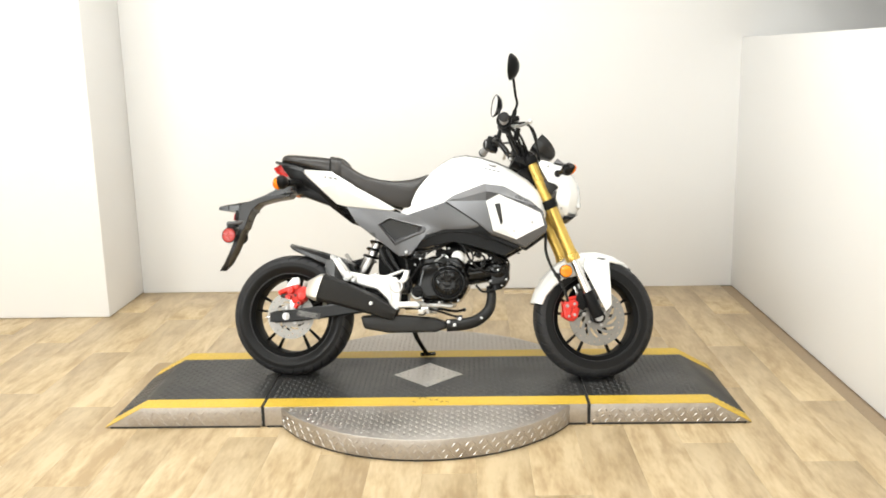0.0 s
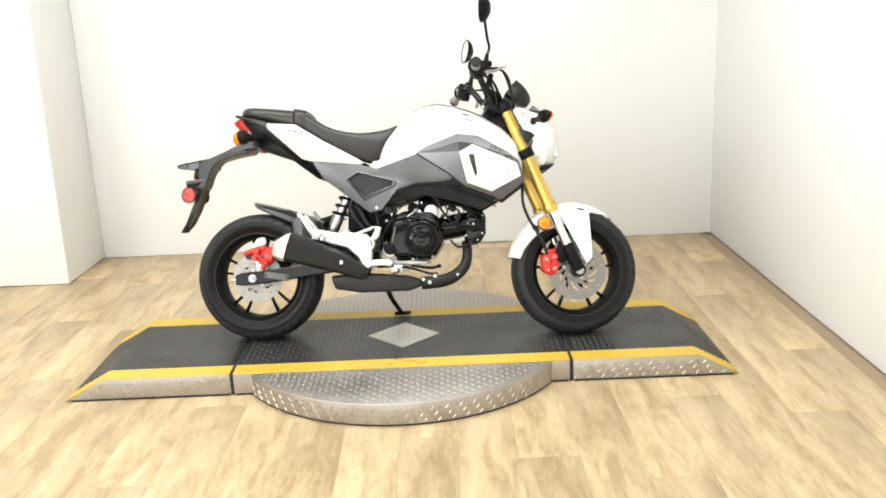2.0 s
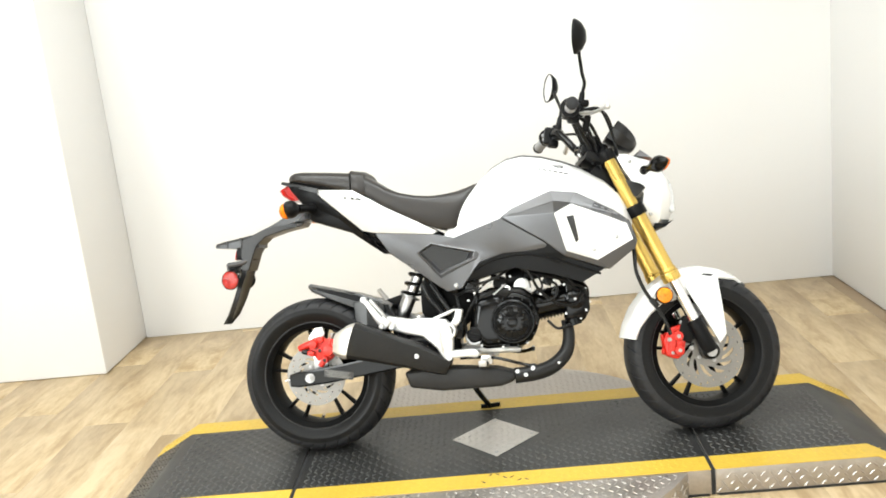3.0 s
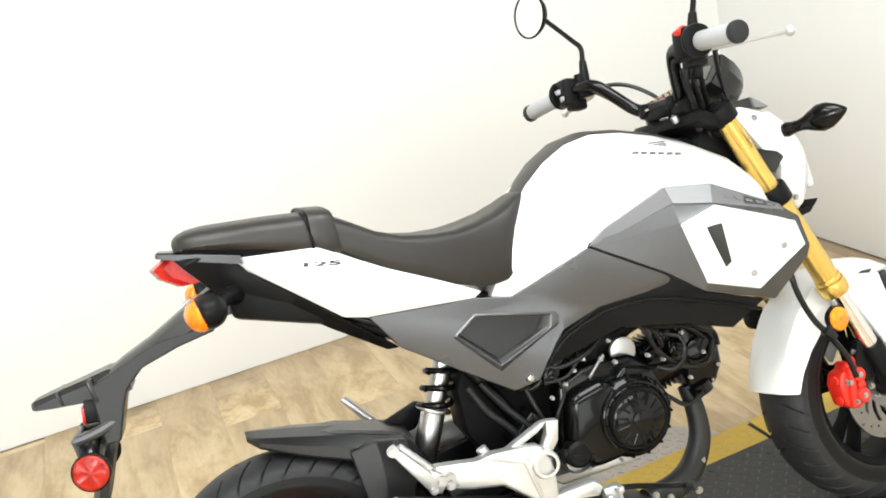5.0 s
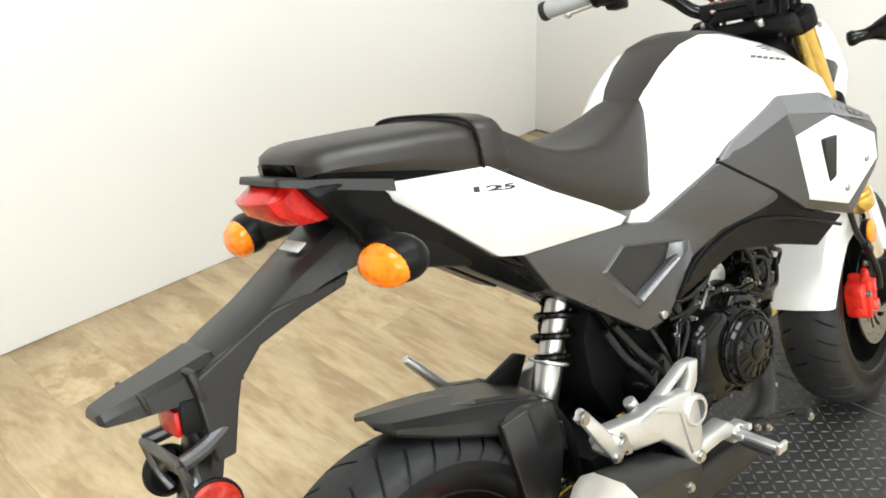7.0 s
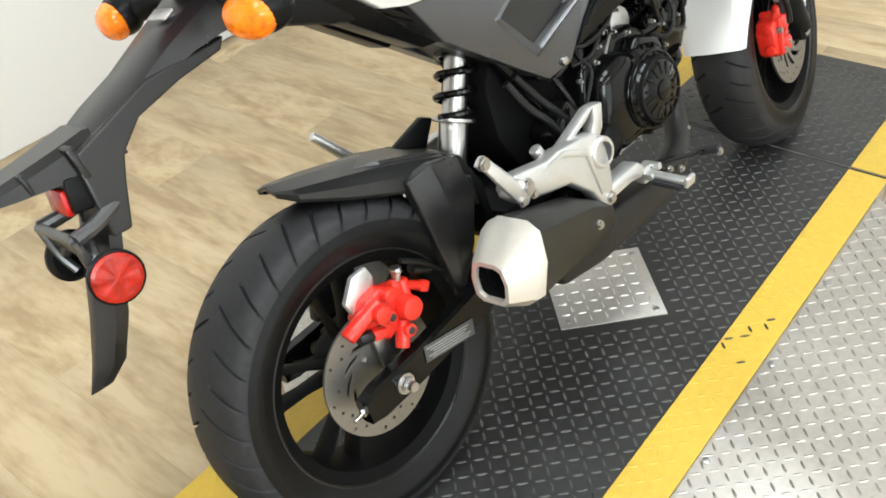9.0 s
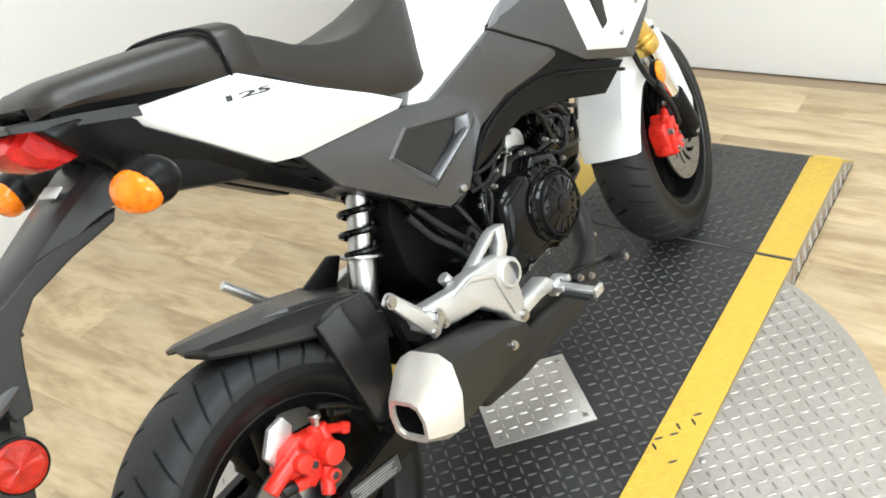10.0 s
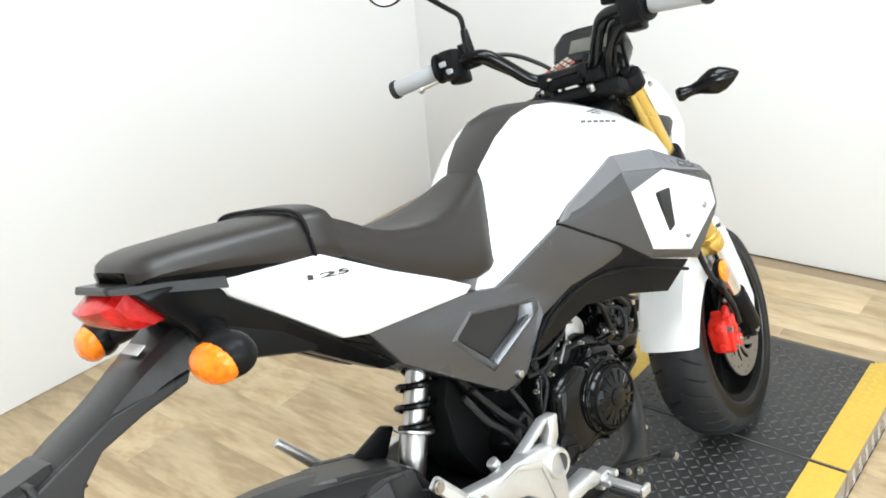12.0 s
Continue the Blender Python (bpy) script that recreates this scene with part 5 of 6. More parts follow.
add_lathe(bm, [(0.019, 0.0), (0.027, 0.0), (0.027, 0.020), (0.0245, 0.026), (0.0245, 0.010), (0.019, 0.010)], (-0.106, -0.095, 0.328), (0, -1, 0), n=28)
part("filler_ring", bm, STEEL, engine, "bright filler ring")
for pts in ([(0.02, -0.06, 0.555), (0.07, -0.105, 0.52), (0.10, -0.098, 0.46), (0.15, -0.082, 0.415), (0.205, -0.070, 0.405), (0.235, -0.055, 0.44)],
            [(-0.13, -0.06, 0.52), (-0.10, -0.09, 0.49), (-0.04, -0.10, 0.50), (0.02, -0.08, 0.53)],
            [(-0.16, -0.07, 0.48), (-0.15, -0.09, 0.43), (-0.135, -0.09, 0.38), (-0.13, -0.085, 0.33)],
            [(-0.19, -0.05, 0.50), (-0.15, -0.07, 0.46), (-0.09, -0.09, 0.50), (-0.03, -0.085, 0.54)],
            [(-0.26, -0.08, 0.50), (-0.238, -0.090, 0.452), (-0.205, -0.095, 0.41), (-0.185, -0.10, 0.36)],
            [(-0.235, -0.075, 0.50), (-0.205, -0.085, 0.45), (-0.17, -0.095, 0.40), (-0.15, -0.10, 0.35)],
            [(0.06, -0.07, 0.52), (0.12, -0.075, 0.50), (0.18, -0.065, 0.480), (0.225, -0.05, 0.44)],
            [(0.12, -0.05, 0.36), (0.15, -0.06, 0.335), (0.19, -0.06, 0.345)]):
    bm = bmesh.new()
    add_tube(bm, pts, 0.0065 if pts[0][0] < -0.2 else 0.0045, n=10)
    part("engine_hose", bm, CABLE, engine, "black rubber hose")
for name, c, size, turn in (("ignition_lead_cap", (0.128, -0.058, 0.482), (0.030, 0.022, 0.024), (0, 24, 0)), ("sensor_plug", (0.100, -0.066, 0.452), (0.024, 0.018, 0.020), (0, -18, 10)), ("sensor_plug", (-0.030, -0.078, 0.505), (0.030, 0.018, 0.018), (0, 12, 0)),
                            ("sensor_plug", (0.150, -0.060, 0.446), (0.022, 0.016, 0.026), (0, 30, 0)), ("hose_clamp", (0.186, -0.056, 0.492), (0.022, 0.020, 0.014), (0, 8, 0)), ("relay_box", (-0.108, -0.082, 0.478), (0.032, 0.020, 0.030), (0, 18, 0))):
    bm = bmesh.new()
    add_box(bm, c, size, turn, bevel=0.004)
    add_rod(bm, c, Vector(c) + Vector((0.0, -size[1] * 0.72, 0.004)), size[2] * 0.28, n=14, bevel=0.001)
    part(name, bm, GLOSS_BLACK, engine)
for pts, r in (([(0.128, -0.068, 0.482), (0.155, -0.085, 0.470), (0.150, -0.092, 0.435), (0.120, -0.095, 0.420), (0.096, -0.085, 0.430)], 0.0042),
               ([(0.100, -0.070, 0.452), (0.112, -0.092, 0.470), (0.095, -0.090, 0.505), (0.05, -0.075, 0.525)], 0.0034),
               ([(-0.030, -0.085, 0.505), (-0.060, -0.100, 0.490), (-0.085, -0.098, 0.470), (-0.125, -0.090, 0.468)], 0.0034),
               ([(0.186, -0.062, 0.492), (0.205, -0.075, 0.470), (0.235, -0.066, 0.455), (0.248, -0.050, 0.425)], 0.0040),
               ([(-0.108, -0.092, 0.478), (-0.095, -0.100, 0.448), (-0.118, -0.100, 0.410), (-0.140, -0.095, 0.37)], 0.0034)):
    bm = bmesh.new()
    add_tube(bm, pts, r, n=8)
    part("engine_hose", bm, CABLE, engine, "thin black wiring lead")
bm = bmesh.new()
add_rod(bm, (-0.040, -0.088, 0.452), (0.000, -0.078, 0.482), 0.0030, n=10)
part("link_rod", bm, STEEL, engine, "bright link rod")
bm = bmesh.new()
add_prism(bm, [(-0.15, 0.295), (-0.02, 0.290), (0.035, 0.285), (0.03, 0.270), (-0.13, 0.272)], -0.075, 0.075, bevel=0.005)
part("sump", bm, SILVER, engine, "silver engine sump")
bm = bmesh.new()
add_prism(bm, [(-0.20, 0.40), (-0.15, 0.44), (-0.12, 0.40), (-0.13, 0.33), (-0.19, 0.34)], -0.09, 0.09, bevel=0.008)
add_box(bm, (-0.155, -0.055, 0.50), (0.05, 0.04, 0.05), (0, 20, 0), bevel=0.006)
part("pivot_block", bm, GLOSS_BLACK, bike)

# exhaust
bm = bmesh.new()
add_tube(bm, [(0.188, -0.012, 0.365), (0.192, -0.020, 0.315), (0.180, -0.036, 0.268), (0.140, -0.062, 0.232), (0.09, -0.085, 0.216), (0.02, -0.095, 0.210)], [0.017, 0.019, 0.021, 0.023, 0.024, 0.024], n=20)
pipe = part("exhaust_pipe", bm, MATT_BLACK, bike, "matt black exhaust header pipe")
bolts("clamp_bolt", [(p, RIGHT, 0.0065, 0.006) for p in ((0.155, -0.074, 0.240), (0.055, -0.120, 0.214), (0.03, -0.115, 0.225))], pipe)
bm = bmesh.new()
add_prism(bm, [(-0.315, 0.245), (-0.30, 0.195), (-0.20, 0.180), (-0.02, 0.184), (0.025, 0.200), (0.025, 0.222), (-0.03, 0.240), (-0.20, 0.252)], -0.135, -0.035, bevel=0.014, seg=3)
part("exhaust_chamber", bm, MATT_BLACK, pipe, "matt black exhaust chamber under the engine")


def muffler_ring(x, zb, zt, yi, yo, skew):
    zc, h = (zb + zt) / 2, (zt - zb) / 2
    yc, w = (yi + yo) / 2, (yi - yo) / 2
    out = []
    for u, v in ((-0.55, -1), (0.55, -1), (0.9, -0.75), (1, 0.1), (0.82, 0.8), (0.45, 1), (-0.45, 1), (-0.82, 0.8), (-1, 0.1), (-0.9, -0.75)):
        out.append(Vector((x + skew * v, yc + w * u, zc + h * v)))
    return out


bm = bmesh.new()
skin(bm, [muffler_ring(*a) for a in ((-0.185, 0.225, 0.268, -0.075, -0.162, 0.01), (-0.210, 0.230, 0.282, -0.083, -0.178, 0.014), (-0.28, 0.254, 0.325, -0.106, -0.208, 0.016), (-0.38, 0.282, 0.368, -0.138, -0.246, 0.016), (-0.458, 0.301, 0.403, -0.164, -0.276, 0.016))])
MUFFLER_SHIFT = Matrix.Translation((0.010, 0.008, 0.004))
bm.transform(MUFFLER_SHIFT)
muffler = part("muffler", bm, MATT_BLACK, bike, "matt black angular muffler with a metal end cap", sharp=28)
bm = bmesh.new()
cap = [muffler_ring(*a) for a in ((-0.4585, 0.300, 0.404, -0.163, -0.277, 0.016), (-0.474, 0.302, 0.401, -0.168, -0.275, 0.012), (-0.510, 0.316, 0.377, -0.187, -0.256, 0.004), (-0.5125, 0.318, 0.375, -0.189, -0.254, 0.004), (-0.5125, 0.3235, 0.3690, -0.1950, -0.2480, 0.003), (-0.507, 0.3245, 0.3680, -0.1960, -0.2470, 0.003))]
skin(bm, cap, caps=False)
bm.transform(MUFFLER_SHIFT)
part("end_cap", bm, CAP_METAL, muffler, "brushed metal exhaust end cap", sharp=28)
bm = bmesh.new()
skin(bm, [muffler_ring(-0.5068, 0.3247, 0.3678, -0.1962, -0.2468, 0.003), muffler_ring(-0.468, 0.3247, 0.3678, -0.1962, -0.2468, 0.003), muffler_ring(-0.466, 0.340, 0.352, -0.215, -0.228, 0.003)], caps=False)
add_lathe(bm, [(0.0165, 0.0), (0.0185, 0.0), (0.0185, 0.030), (0.0165, 0.030)], (-0.468, -0.2215, 0.345), (-1, 0, 0), n=28, closed=True)
bm.transform(MUFFLER_SHIFT)
part("outlet", bm, RIM_BLACK, muffler, "dark exhaust outlet")
bm = bmesh.new()
add_bolt(bm, (-0.272, -0.205, 0.292), (0, -1, 0), 0.006, 0.006)
bm.transform(MUFFLER_SHIFT)
part("muffler_bolt", bm, STEEL, muffler)

bm = bmesh.new()
add_rod(bm, (-0.262, -0.108, 0.412), (-0.245, -0.112, 0.372), 0.010, n=16, bevel=0.002)
add_rod(bm, (-0.250, -0.110, 0.384), (-0.242, -0.113, 0.364), 0.0135, n=6, bevel=0.001)
part("master_cylinder", bm, SILVER, bike, "silver rear brake master cylinder")

# silver footrest hangers
def hanger(bm):
    add_prism(bm, [(-0.372, 0.405), (-0.352, 0.419), (-0.281, 0.405), (-0.255, 0.408), (-0.20, 0.402), (-0.170, 0.396), (-0.154, 0.369), (-0.153, 0.341), (-0.155, 0.318), (-0.160, 0.276), (-0.172, 0.268),
                   (-0.188, 0.275), (-0.207, 0.312), (-0.248, 0.349), (-0.304, 0.362), (-0.360, 0.381)], -0.150, -0.120, bevel=0.006, seg=3)
    add_prism(bm, [(-0.300, 0.400), (-0.255, 0.398), (-0.205, 0.375), (-0.190, 0.300), (-0.183, 0.302), (-0.198, 0.385), (-0.250, 0.405)], -0.1535, -0.148, bevel=0.002)
    add_prism(bm, [(-0.153, 0.427), (-0.139, 0.427), (-0.163, 0.412), (-0.212, 0.395), (-0.206, 0.380), (-0.242, 0.380), (-0.236, 0.397)], -0.132, -0.112, bevel=0.003)
    add_prism(bm, [(-0.144, 0.427), (-0.121, 0.423), (-0.130, 0.388), (-0.150, 0.366), (-0.180, 0.374), (-0.160, 0.386), (-0.148, 0.404)], -0.132, -0.111, bevel=0.003)
    add_prism(bm, [(-0.243, 0.386), (-0.214, 0.388), (-0.172, 0.379), (-0.156, 0.355), (-0.215, 0.355)], -0.134, -0.110, bevel=0.003)
    add_prism(bm, [(-0.172, 0.302), (-0.09, 0.305), (-0.075, 0.29), (-0.085, 0.275), (-0.115, 0.28), (-0.172, 0.278)], -0.150, -0.118, bevel=0.005)
    add_lathe(bm, [(0.0175, 0.006), (0.0225, 0.006), (0.025, 0.003), (0.026, -0.03), (0.0175, -0.012), (0.001, -0.012), (0.001, -0.03)], (-0.168, -0.150, 0.362), (0, -1, 0), n=30)


hangers = pair("footrest_hanger", hanger, SILVER, bike, "silver cast aluminium footrest hanger")


for spot, r, h in (((-0.170, -0.150, 0.284), 0.008, 0.005), ((-0.168, -0.138, 0.362), 0.008, 0.004), ((-0.335, -0.150, 0.395), 0.009, 0.008)):
    pair("hanger_bolt", lambda bm: add_bolt(bm, spot, (0, -1, 0), r, h), STEEL, hangers)


def folded_peg(bm):
    add_prism(bm, [(-0.424, 0.474), (-0.412, 0.480), (-0.372, 0.428), (-0.350, 0.396), (-0.374, 0.388), (-0.398, 0.428)], -0.171, -0.160, bevel=0.004)
    add_box(bm, (-0.416, -0.166, 0.473), (0.018, 0.015, 0.016), (0, -34, 0), bevel=0.004)
    add_rod(bm, (-0.404, -0.150, 0.472), (-0.354, -0.142, 0.405), 0.007, 0.010, n=14, bevel=0.003)
    add_box(bm, (-0.360, -0.152, 0.400), (0.035, 0.034, 0.03), (0, 45, 0), bevel=0.005)


bm = bmesh.new()
folded_peg(bm)
part("passenger_peg", bm, SILVER, hangers[0], "folded silver passenger footpeg")
bolts("peg_bolt", [((-0.352, -0.168, 0.402), RIGHT, 0.011, 0.007), ((-0.338, -0.162, 0.386), RIGHT, 0.008, 0.006), ((-0.368, -0.168, 0.390), RIGHT, 0.008, 0.006), ((-0.418, -0.172, 0.474), RIGHT, 0.010, 0.005)], hangers[0])
bm = bmesh.new()
add_rod(bm, (-0.440, 0.176, 0.500), (-0.364, 0.156, 0.398), 0.008, 0.012, n=16, bevel=0.003)
add_box(bm, (-0.360, 0.152, 0.400), (0.035, 0.034, 0.03), (0, 45, 0), bevel=0.005)
part("passenger_peg", bm, SILVER, hangers[1], "silver passenger footpeg")


PEG_AT = Matrix.Translation((0.030, 0.006, -0.018))


def rider_peg(bm):
    add_box(bm, (-0.088, -0.140, 0.286), (0.034, 0.020, 0.028), bevel=0.004)
    add_box(bm, (-0.078, -0.154, 0.294), (0.010, 0.022, 0.012), bevel=0.003)
    add_box(bm, (-0.100, -0.154, 0.286), (0.010, 0.022, 0.012), bevel=0.003)
    add_box(bm, (-0.0925, -0.186, 0.284), (0.017, 0.076, 0.008), (6, 0, 0), bevel=0.003)
    add_box(bm, (-0.0935, -0.226, 0.283), (0.024, 0.008, 0.018), (12, 0, 0), bevel=0.003)
    bm.transform(PEG_AT)


pegs = pair("rider_peg", rider_peg, SILVER, hangers, "silver rider footpeg with rubber pad")


def peg_rubber(bm):
    add_box(bm, (-0.094, -0.188, 0.2755), (0.026, 0.056, 0.010), (6, 0, 0), bevel=0.004)
    bm.transform(PEG_AT)


pair("peg_rubber", peg_rubber, RUBBER, pegs, "black rubber pad")
bm = bmesh.new()
add_tube(bm, [(-0.14, -0.115, 0.275), (-0.06, -0.138, 0.276), (-0.01, -0.150, 0.268), (0.045, -0.158, 0.252), (0.078, -0.160, 0.244)], 0.0048, n=10)
pedal = part("brake_pedal", bm, GLOSS_BLACK, bike, "black rear brake pedal")
bm = bmesh.new()
add_box(bm, (0.078, -0.168, 0.244), (0.020, 0.038, 0.012), (-10, 0, 8), bevel=0.003)
pedal_pad = part("pedal_pad", bm, RUBBER, pedal, "black ribbed pedal pad")
bolts("pedal_bolt", [((0.080, -0.186, 0.240), RIGHT, 0.007, 0.004)], pedal_pad)
bm = bmesh.new()
add_tube(bm, [(-0.05, 0.135, 0.275), (0.03, 0.145, 0.262), (0.07, 0.15, 0.268)], 0.006, n=10)
add_rod(bm, (0.07, 0.145, 0.268), (0.07, 0.18, 0.268), 0.008)
part("gear_lever", bm, GLOSS_BLACK, bike)

# side stand on the left
bm = bmesh.new()
foot = BIKE_AT.inverted() @ Vector((-0.070, 0.235, TOP + 0.012))
add_tube(bm, [(-0.135, 0.075, 0.225), (-0.125, 0.095, 0.16), foot], [0.011, 0.010, 0.009], n=12)
add_tube(bm, [foot + Vector((-0.03, 0, 0.0)), foot + Vector((0.035, 0.004, 0.004))], 0.008, n=10)
part("side_stand", bm, GLOSS_BLACK, bike, "black steel side stand")

# ---- steered front end ----
def fork_at(z, y):
    return Vector((0.592 + (0.236 - z) * 0.4307, y, z))


FORK_D = (fork_at(0.9, 0) - fork_at(0.2, 0)).normalized()


def fork_gold(bm):
    add_rod(bm, fork_at(0.680, -0.091), fork_at(0.845, -0.091), 0.0195, n=32)
    add_rod(bm, fork_at(0.480, -0.091), fork_at(0.662, -0.091), 0.0235, n=32)
    add_rod(bm, fork_at(0.455, -0.091), fork_at(0.482, -0.091), 0.0285, n=32, bevel=0.003)
    add_rod(bm, fork_at(0.482, -0.091), fork_at(0.492, -0.091), 0.0262, n=32, bevel=0.002)


golds = pair("fork_leg", fork_gold, GOLD, bike, "gold anodised upper fork tube", steer=True)


def fork_chrome(bm):
    add_rod(bm, fork_at(0.300, -0.091), fork_at(0.456, -0.091), 0.0175, n=28)


def fork_foot(bm):
    add_rod(bm, fork_at(0.236, -0.091), fork_at(0.335, -0.091), 0.024, 0.0235, n=28, bevel=0.004)
    add_lathe(bm, [(0.001, 0.020), (0.020, 0.019), (0.026, 0.014), (0.027, -0.02), (0.001, -0.02)], fork_at(0.238, -0.086), (0, -1, 0), n=28)
    add_box(bm, fork_at(0.30, -0.082) + Vector((-0.035, 0, 0.005)), (0.05, 0.018, 0.075), (0, RAKE, 0), bevel=0.005)


def fork_cap(bm):
    add_rod(bm, fork_at(0.832, -0.091), fork_at(0.862, -0.091), 0.027, n=28, bevel=0.004)
    add_bolt(bm, fork_at(0.862, -0.091), FORK_D, 0.013, 0.010)


def fork_ring(bm):
    add_rod(bm, fork_at(0.657, -0.091), fork_at(0.690, -0.091), 0.0305, n=28, bevel=0.004)


pair("slider_tube", fork_chrome, CHROME, golds, "chromed fork slider", steer=True)
feet = pair("fork_foot", fork_foot, BLACK, golds, "black fork foot", steer=True)
pair("fork_cap", fork_cap, BLACK, golds, "black fork cap", steer=True)
pair("fork_clamp", fork_ring, BLACK, golds, "black fork clamp ring", steer=True)


def axle_front(bm):
    add_bolt(bm, fork_at(0.236, -0.104), (0, -1, 0), 0.013, 0.004)


pair("axle_nut", axle_front, STEEL, feet, "bright axle nut", steer=True)
bm = bmesh.new()
for z0, dx in ((0.846, -0.028), (0.672, -0.028)):
    c = fork_at(z0, 0)
    add_box(bm, c + Vector((dx, 0, -0.004)), (0.075, 0.205, 0.026), (0, RAKE, 0), bevel=0.008)
add_rod(bm, (0.245, 0, 0.655), (0.170 + 0.01, 0, 0.85), 0.020, n=20)
add_prism(bm, [(0.30, 0.83), (0.36, 0.80), (0.42, 0.70), (0.40, 0.665), (0.355, 0.675), (0.28, 0.80)], -0.065, 0.065, bevel=0.008)
steer_part("triple_clamp", bm, BLACK, bike, "black fork yokes")

# front calliper, hose, reflectors
bm = bmesh.new()
add_prism(bm, [(0.456, 0.246), (0.450, 0.292), (0.462, 0.312), (0.482, 0.316), (0.486, 0.328), (0.506, 0.322), (0.518, 0.280), (0.508, 0.246), (0.492, 0.232), (0.474, 0.236)], -0.110, -0.070, bevel=0.008, seg=3)
for z in (0.258, 0.300):
    add_rod(bm, (0.494, -0.106, z), (0.494, -0.122, z), 0.0165, 0.0145, n=20, bevel=0.003)
    add_rod(bm, (0.452, -0.097, z), (0.446, -0.097, z), 0.010, n=14, bevel=0.002)
add_rod(bm, (0.472, -0.110, 0.318), (0.508, -0.098, 0.326), 0.0085, n=14, bevel=0.002)
add_box(bm, (0.474, -0.112, 0.279), (0.016, 0.012, 0.074), (0, 8, 0), bevel=0.003)
add_box(bm, (0.497, -0.113, 0.279), (0.020, 0.010, 0.014), bevel=0.003)
fcal = steer_part("front_caliper", bm, RED, bike, "bright red front brake caliper")
fcal.matrix_basis = Matrix.Translation((0.000, 0.020, -0.014))
bolts("caliper_bolt", [((0.468, -0.112, 0.292), RIGHT, 0.0075, 0.008), ((0.512, -0.100, 0.340), RIGHT, 0.008, 0.008), ((0.494, -0.121, 0.258), RIGHT, 0.006, 0.004), ((0.494, -0.121, 0.300), RIGHT, 0.006, 0.004), ((0.472, -0.118, 0.252), RIGHT, 0.005, 0.006), ((0.535, -0.100, 0.262), RIGHT, 0.007, 0.007)], fcal, steer=True)
bm = bmesh.new()
add_tube(bm, [(0.468, -0.118, 0.295), (0.455, -0.122, 0.335), (0.430, -0.118, 0.385), (0.405, -0.110, 0.43), (0.385, -0.108, 0.49), (0.385, -0.10, 0.56), (0.37, -0.09, 0.66), (0.345, -0.085, 0.74)], 0.0058, n=10)
add_box(bm, (0.428, -0.118, 0.392), (0.03, 0.016, 0.016), (0, 50, 0), bevel=0.003)
add_tube(bm, [(0.43, -0.115, 0.395), (0.455, -0.108, 0.41), (0.475, -0.10, 0.395)], 0.005, n=8)
steer_part("brake_hose", bm, CABLE, bike, "black front brake hose")


def amber_reflector(bm):
    add_lathe(bm, [(0.001, 0.010), (0.018, 0.0095), (0.0225, 0.007), (0.0232, 0.002)], (0.462, -0.112, 0.412), (0, -1, 0), n=36)


def reflector_cup(bm):
    add_lathe(bm, [(0.001, -0.010), (0.022, -0.010), (0.0255, -0.006), (0.0255, 0.003), (0.0232, 0.004)], (0.462, -0.112, 0.412), (0, -1, 0), n=36)


pair("reflector_cup", reflector_cup, BLACK, feet, steer=True)
pair("fork_reflector", amber_reflector, AMBER_FLAT, feet, "round amber reflector", steer=True)


# front mudguard
def guard_side(bm):
    v = [(0.548, -0.074, 0.476), (0.642, -0.072, 0.456), (0.644, -0.088, 0.36), (0.645, -0.096, 0.285), (0.622, -0.098, 0.258), (0.572, -0.094, 0.36), (0.536, -0.088, 0.43)]
    add_sheet(bm, v, [(0, 1, 2, 5, 6), (2, 3, 4, 5)], 0.012, bevel=0.003)


GUARD = [(0.732, 0.438, 0.020, 0.004), (0.712, 0.458, 0.034, 0.010), (0.66, 0.482, 0.060, 0.026), (0.60, 0.495, 0.070, 0.050), (0.54, 0.492, 0.073, 0.075), (0.48, 0.470, 0.074, 0.075), (0.425, 0.432, 0.072, 0.055), (0.385, 0.385, 0.070, 0.045), (0.358, 0.335, 0.067, 0.035), (0.345, 0.292, 0.062, 0.030)]
bm = bmesh.new()
rings = []
C = Vector((0.592, 0, 0.236))
for x, z, w, drop in GUARD:
    o = Vector((x, 0, z))
    inw = (C - o).normalized()
    up = [(-w, drop), (-w * 0.95, drop * 0.45), (-w * 0.68, 0.003), (0, -0.004), (w * 0.68, 0.003), (w * 0.95, drop * 0.45), (w, drop)]
    rings.append([o + Vector((0, y, 0)) + inw * d for y, d in up] + [o + Vector((0, y * 0.94, 0)) + inw * (d + 0.005) for y, d in reversed(up)])
skin(bm, rings)
guard = steer_part("front_mudguard", bm, WHITE, bike, "glossy white front mudguard", sharp=30)
pair("mudguard_fin", guard_side, WHITE, guard, steer=True)
bm = bmesh.new()
add_sheet(bm, [(0.575, -0.072, 0.462), (0.600, -0.071, 0.470), (0.632, -0.068, 0.466), (0.60, -0.0745, 0.455)], [(0, 1, 2, 3)], 0.006)
bm2 = bm.copy()
steer_part("mudguard_slot", bm, INK, guard)
bm2.transform(FLIP)
steer_part("mudguard_slot", bm2, INK, guard)
bm = bmesh.new()
rings = []
for x, z, w in ((0.742, 0.432, 0.018), (0.70, 0.452, 0.044), (0.652, 0.462, 0.056)):
    rings.append([Vector((x, y, z - abs(y) * 0.3 + dz)) for y, dz in ((-w, 0), (0, 0.004), (w, 0), (w, -0.006), (0, -0.003), (-w, -0.006))])
skin(bm, rings)
steer_part("mudguard_tip", bm, TAIL_BLACK, guard)

TURN.append(BARS)
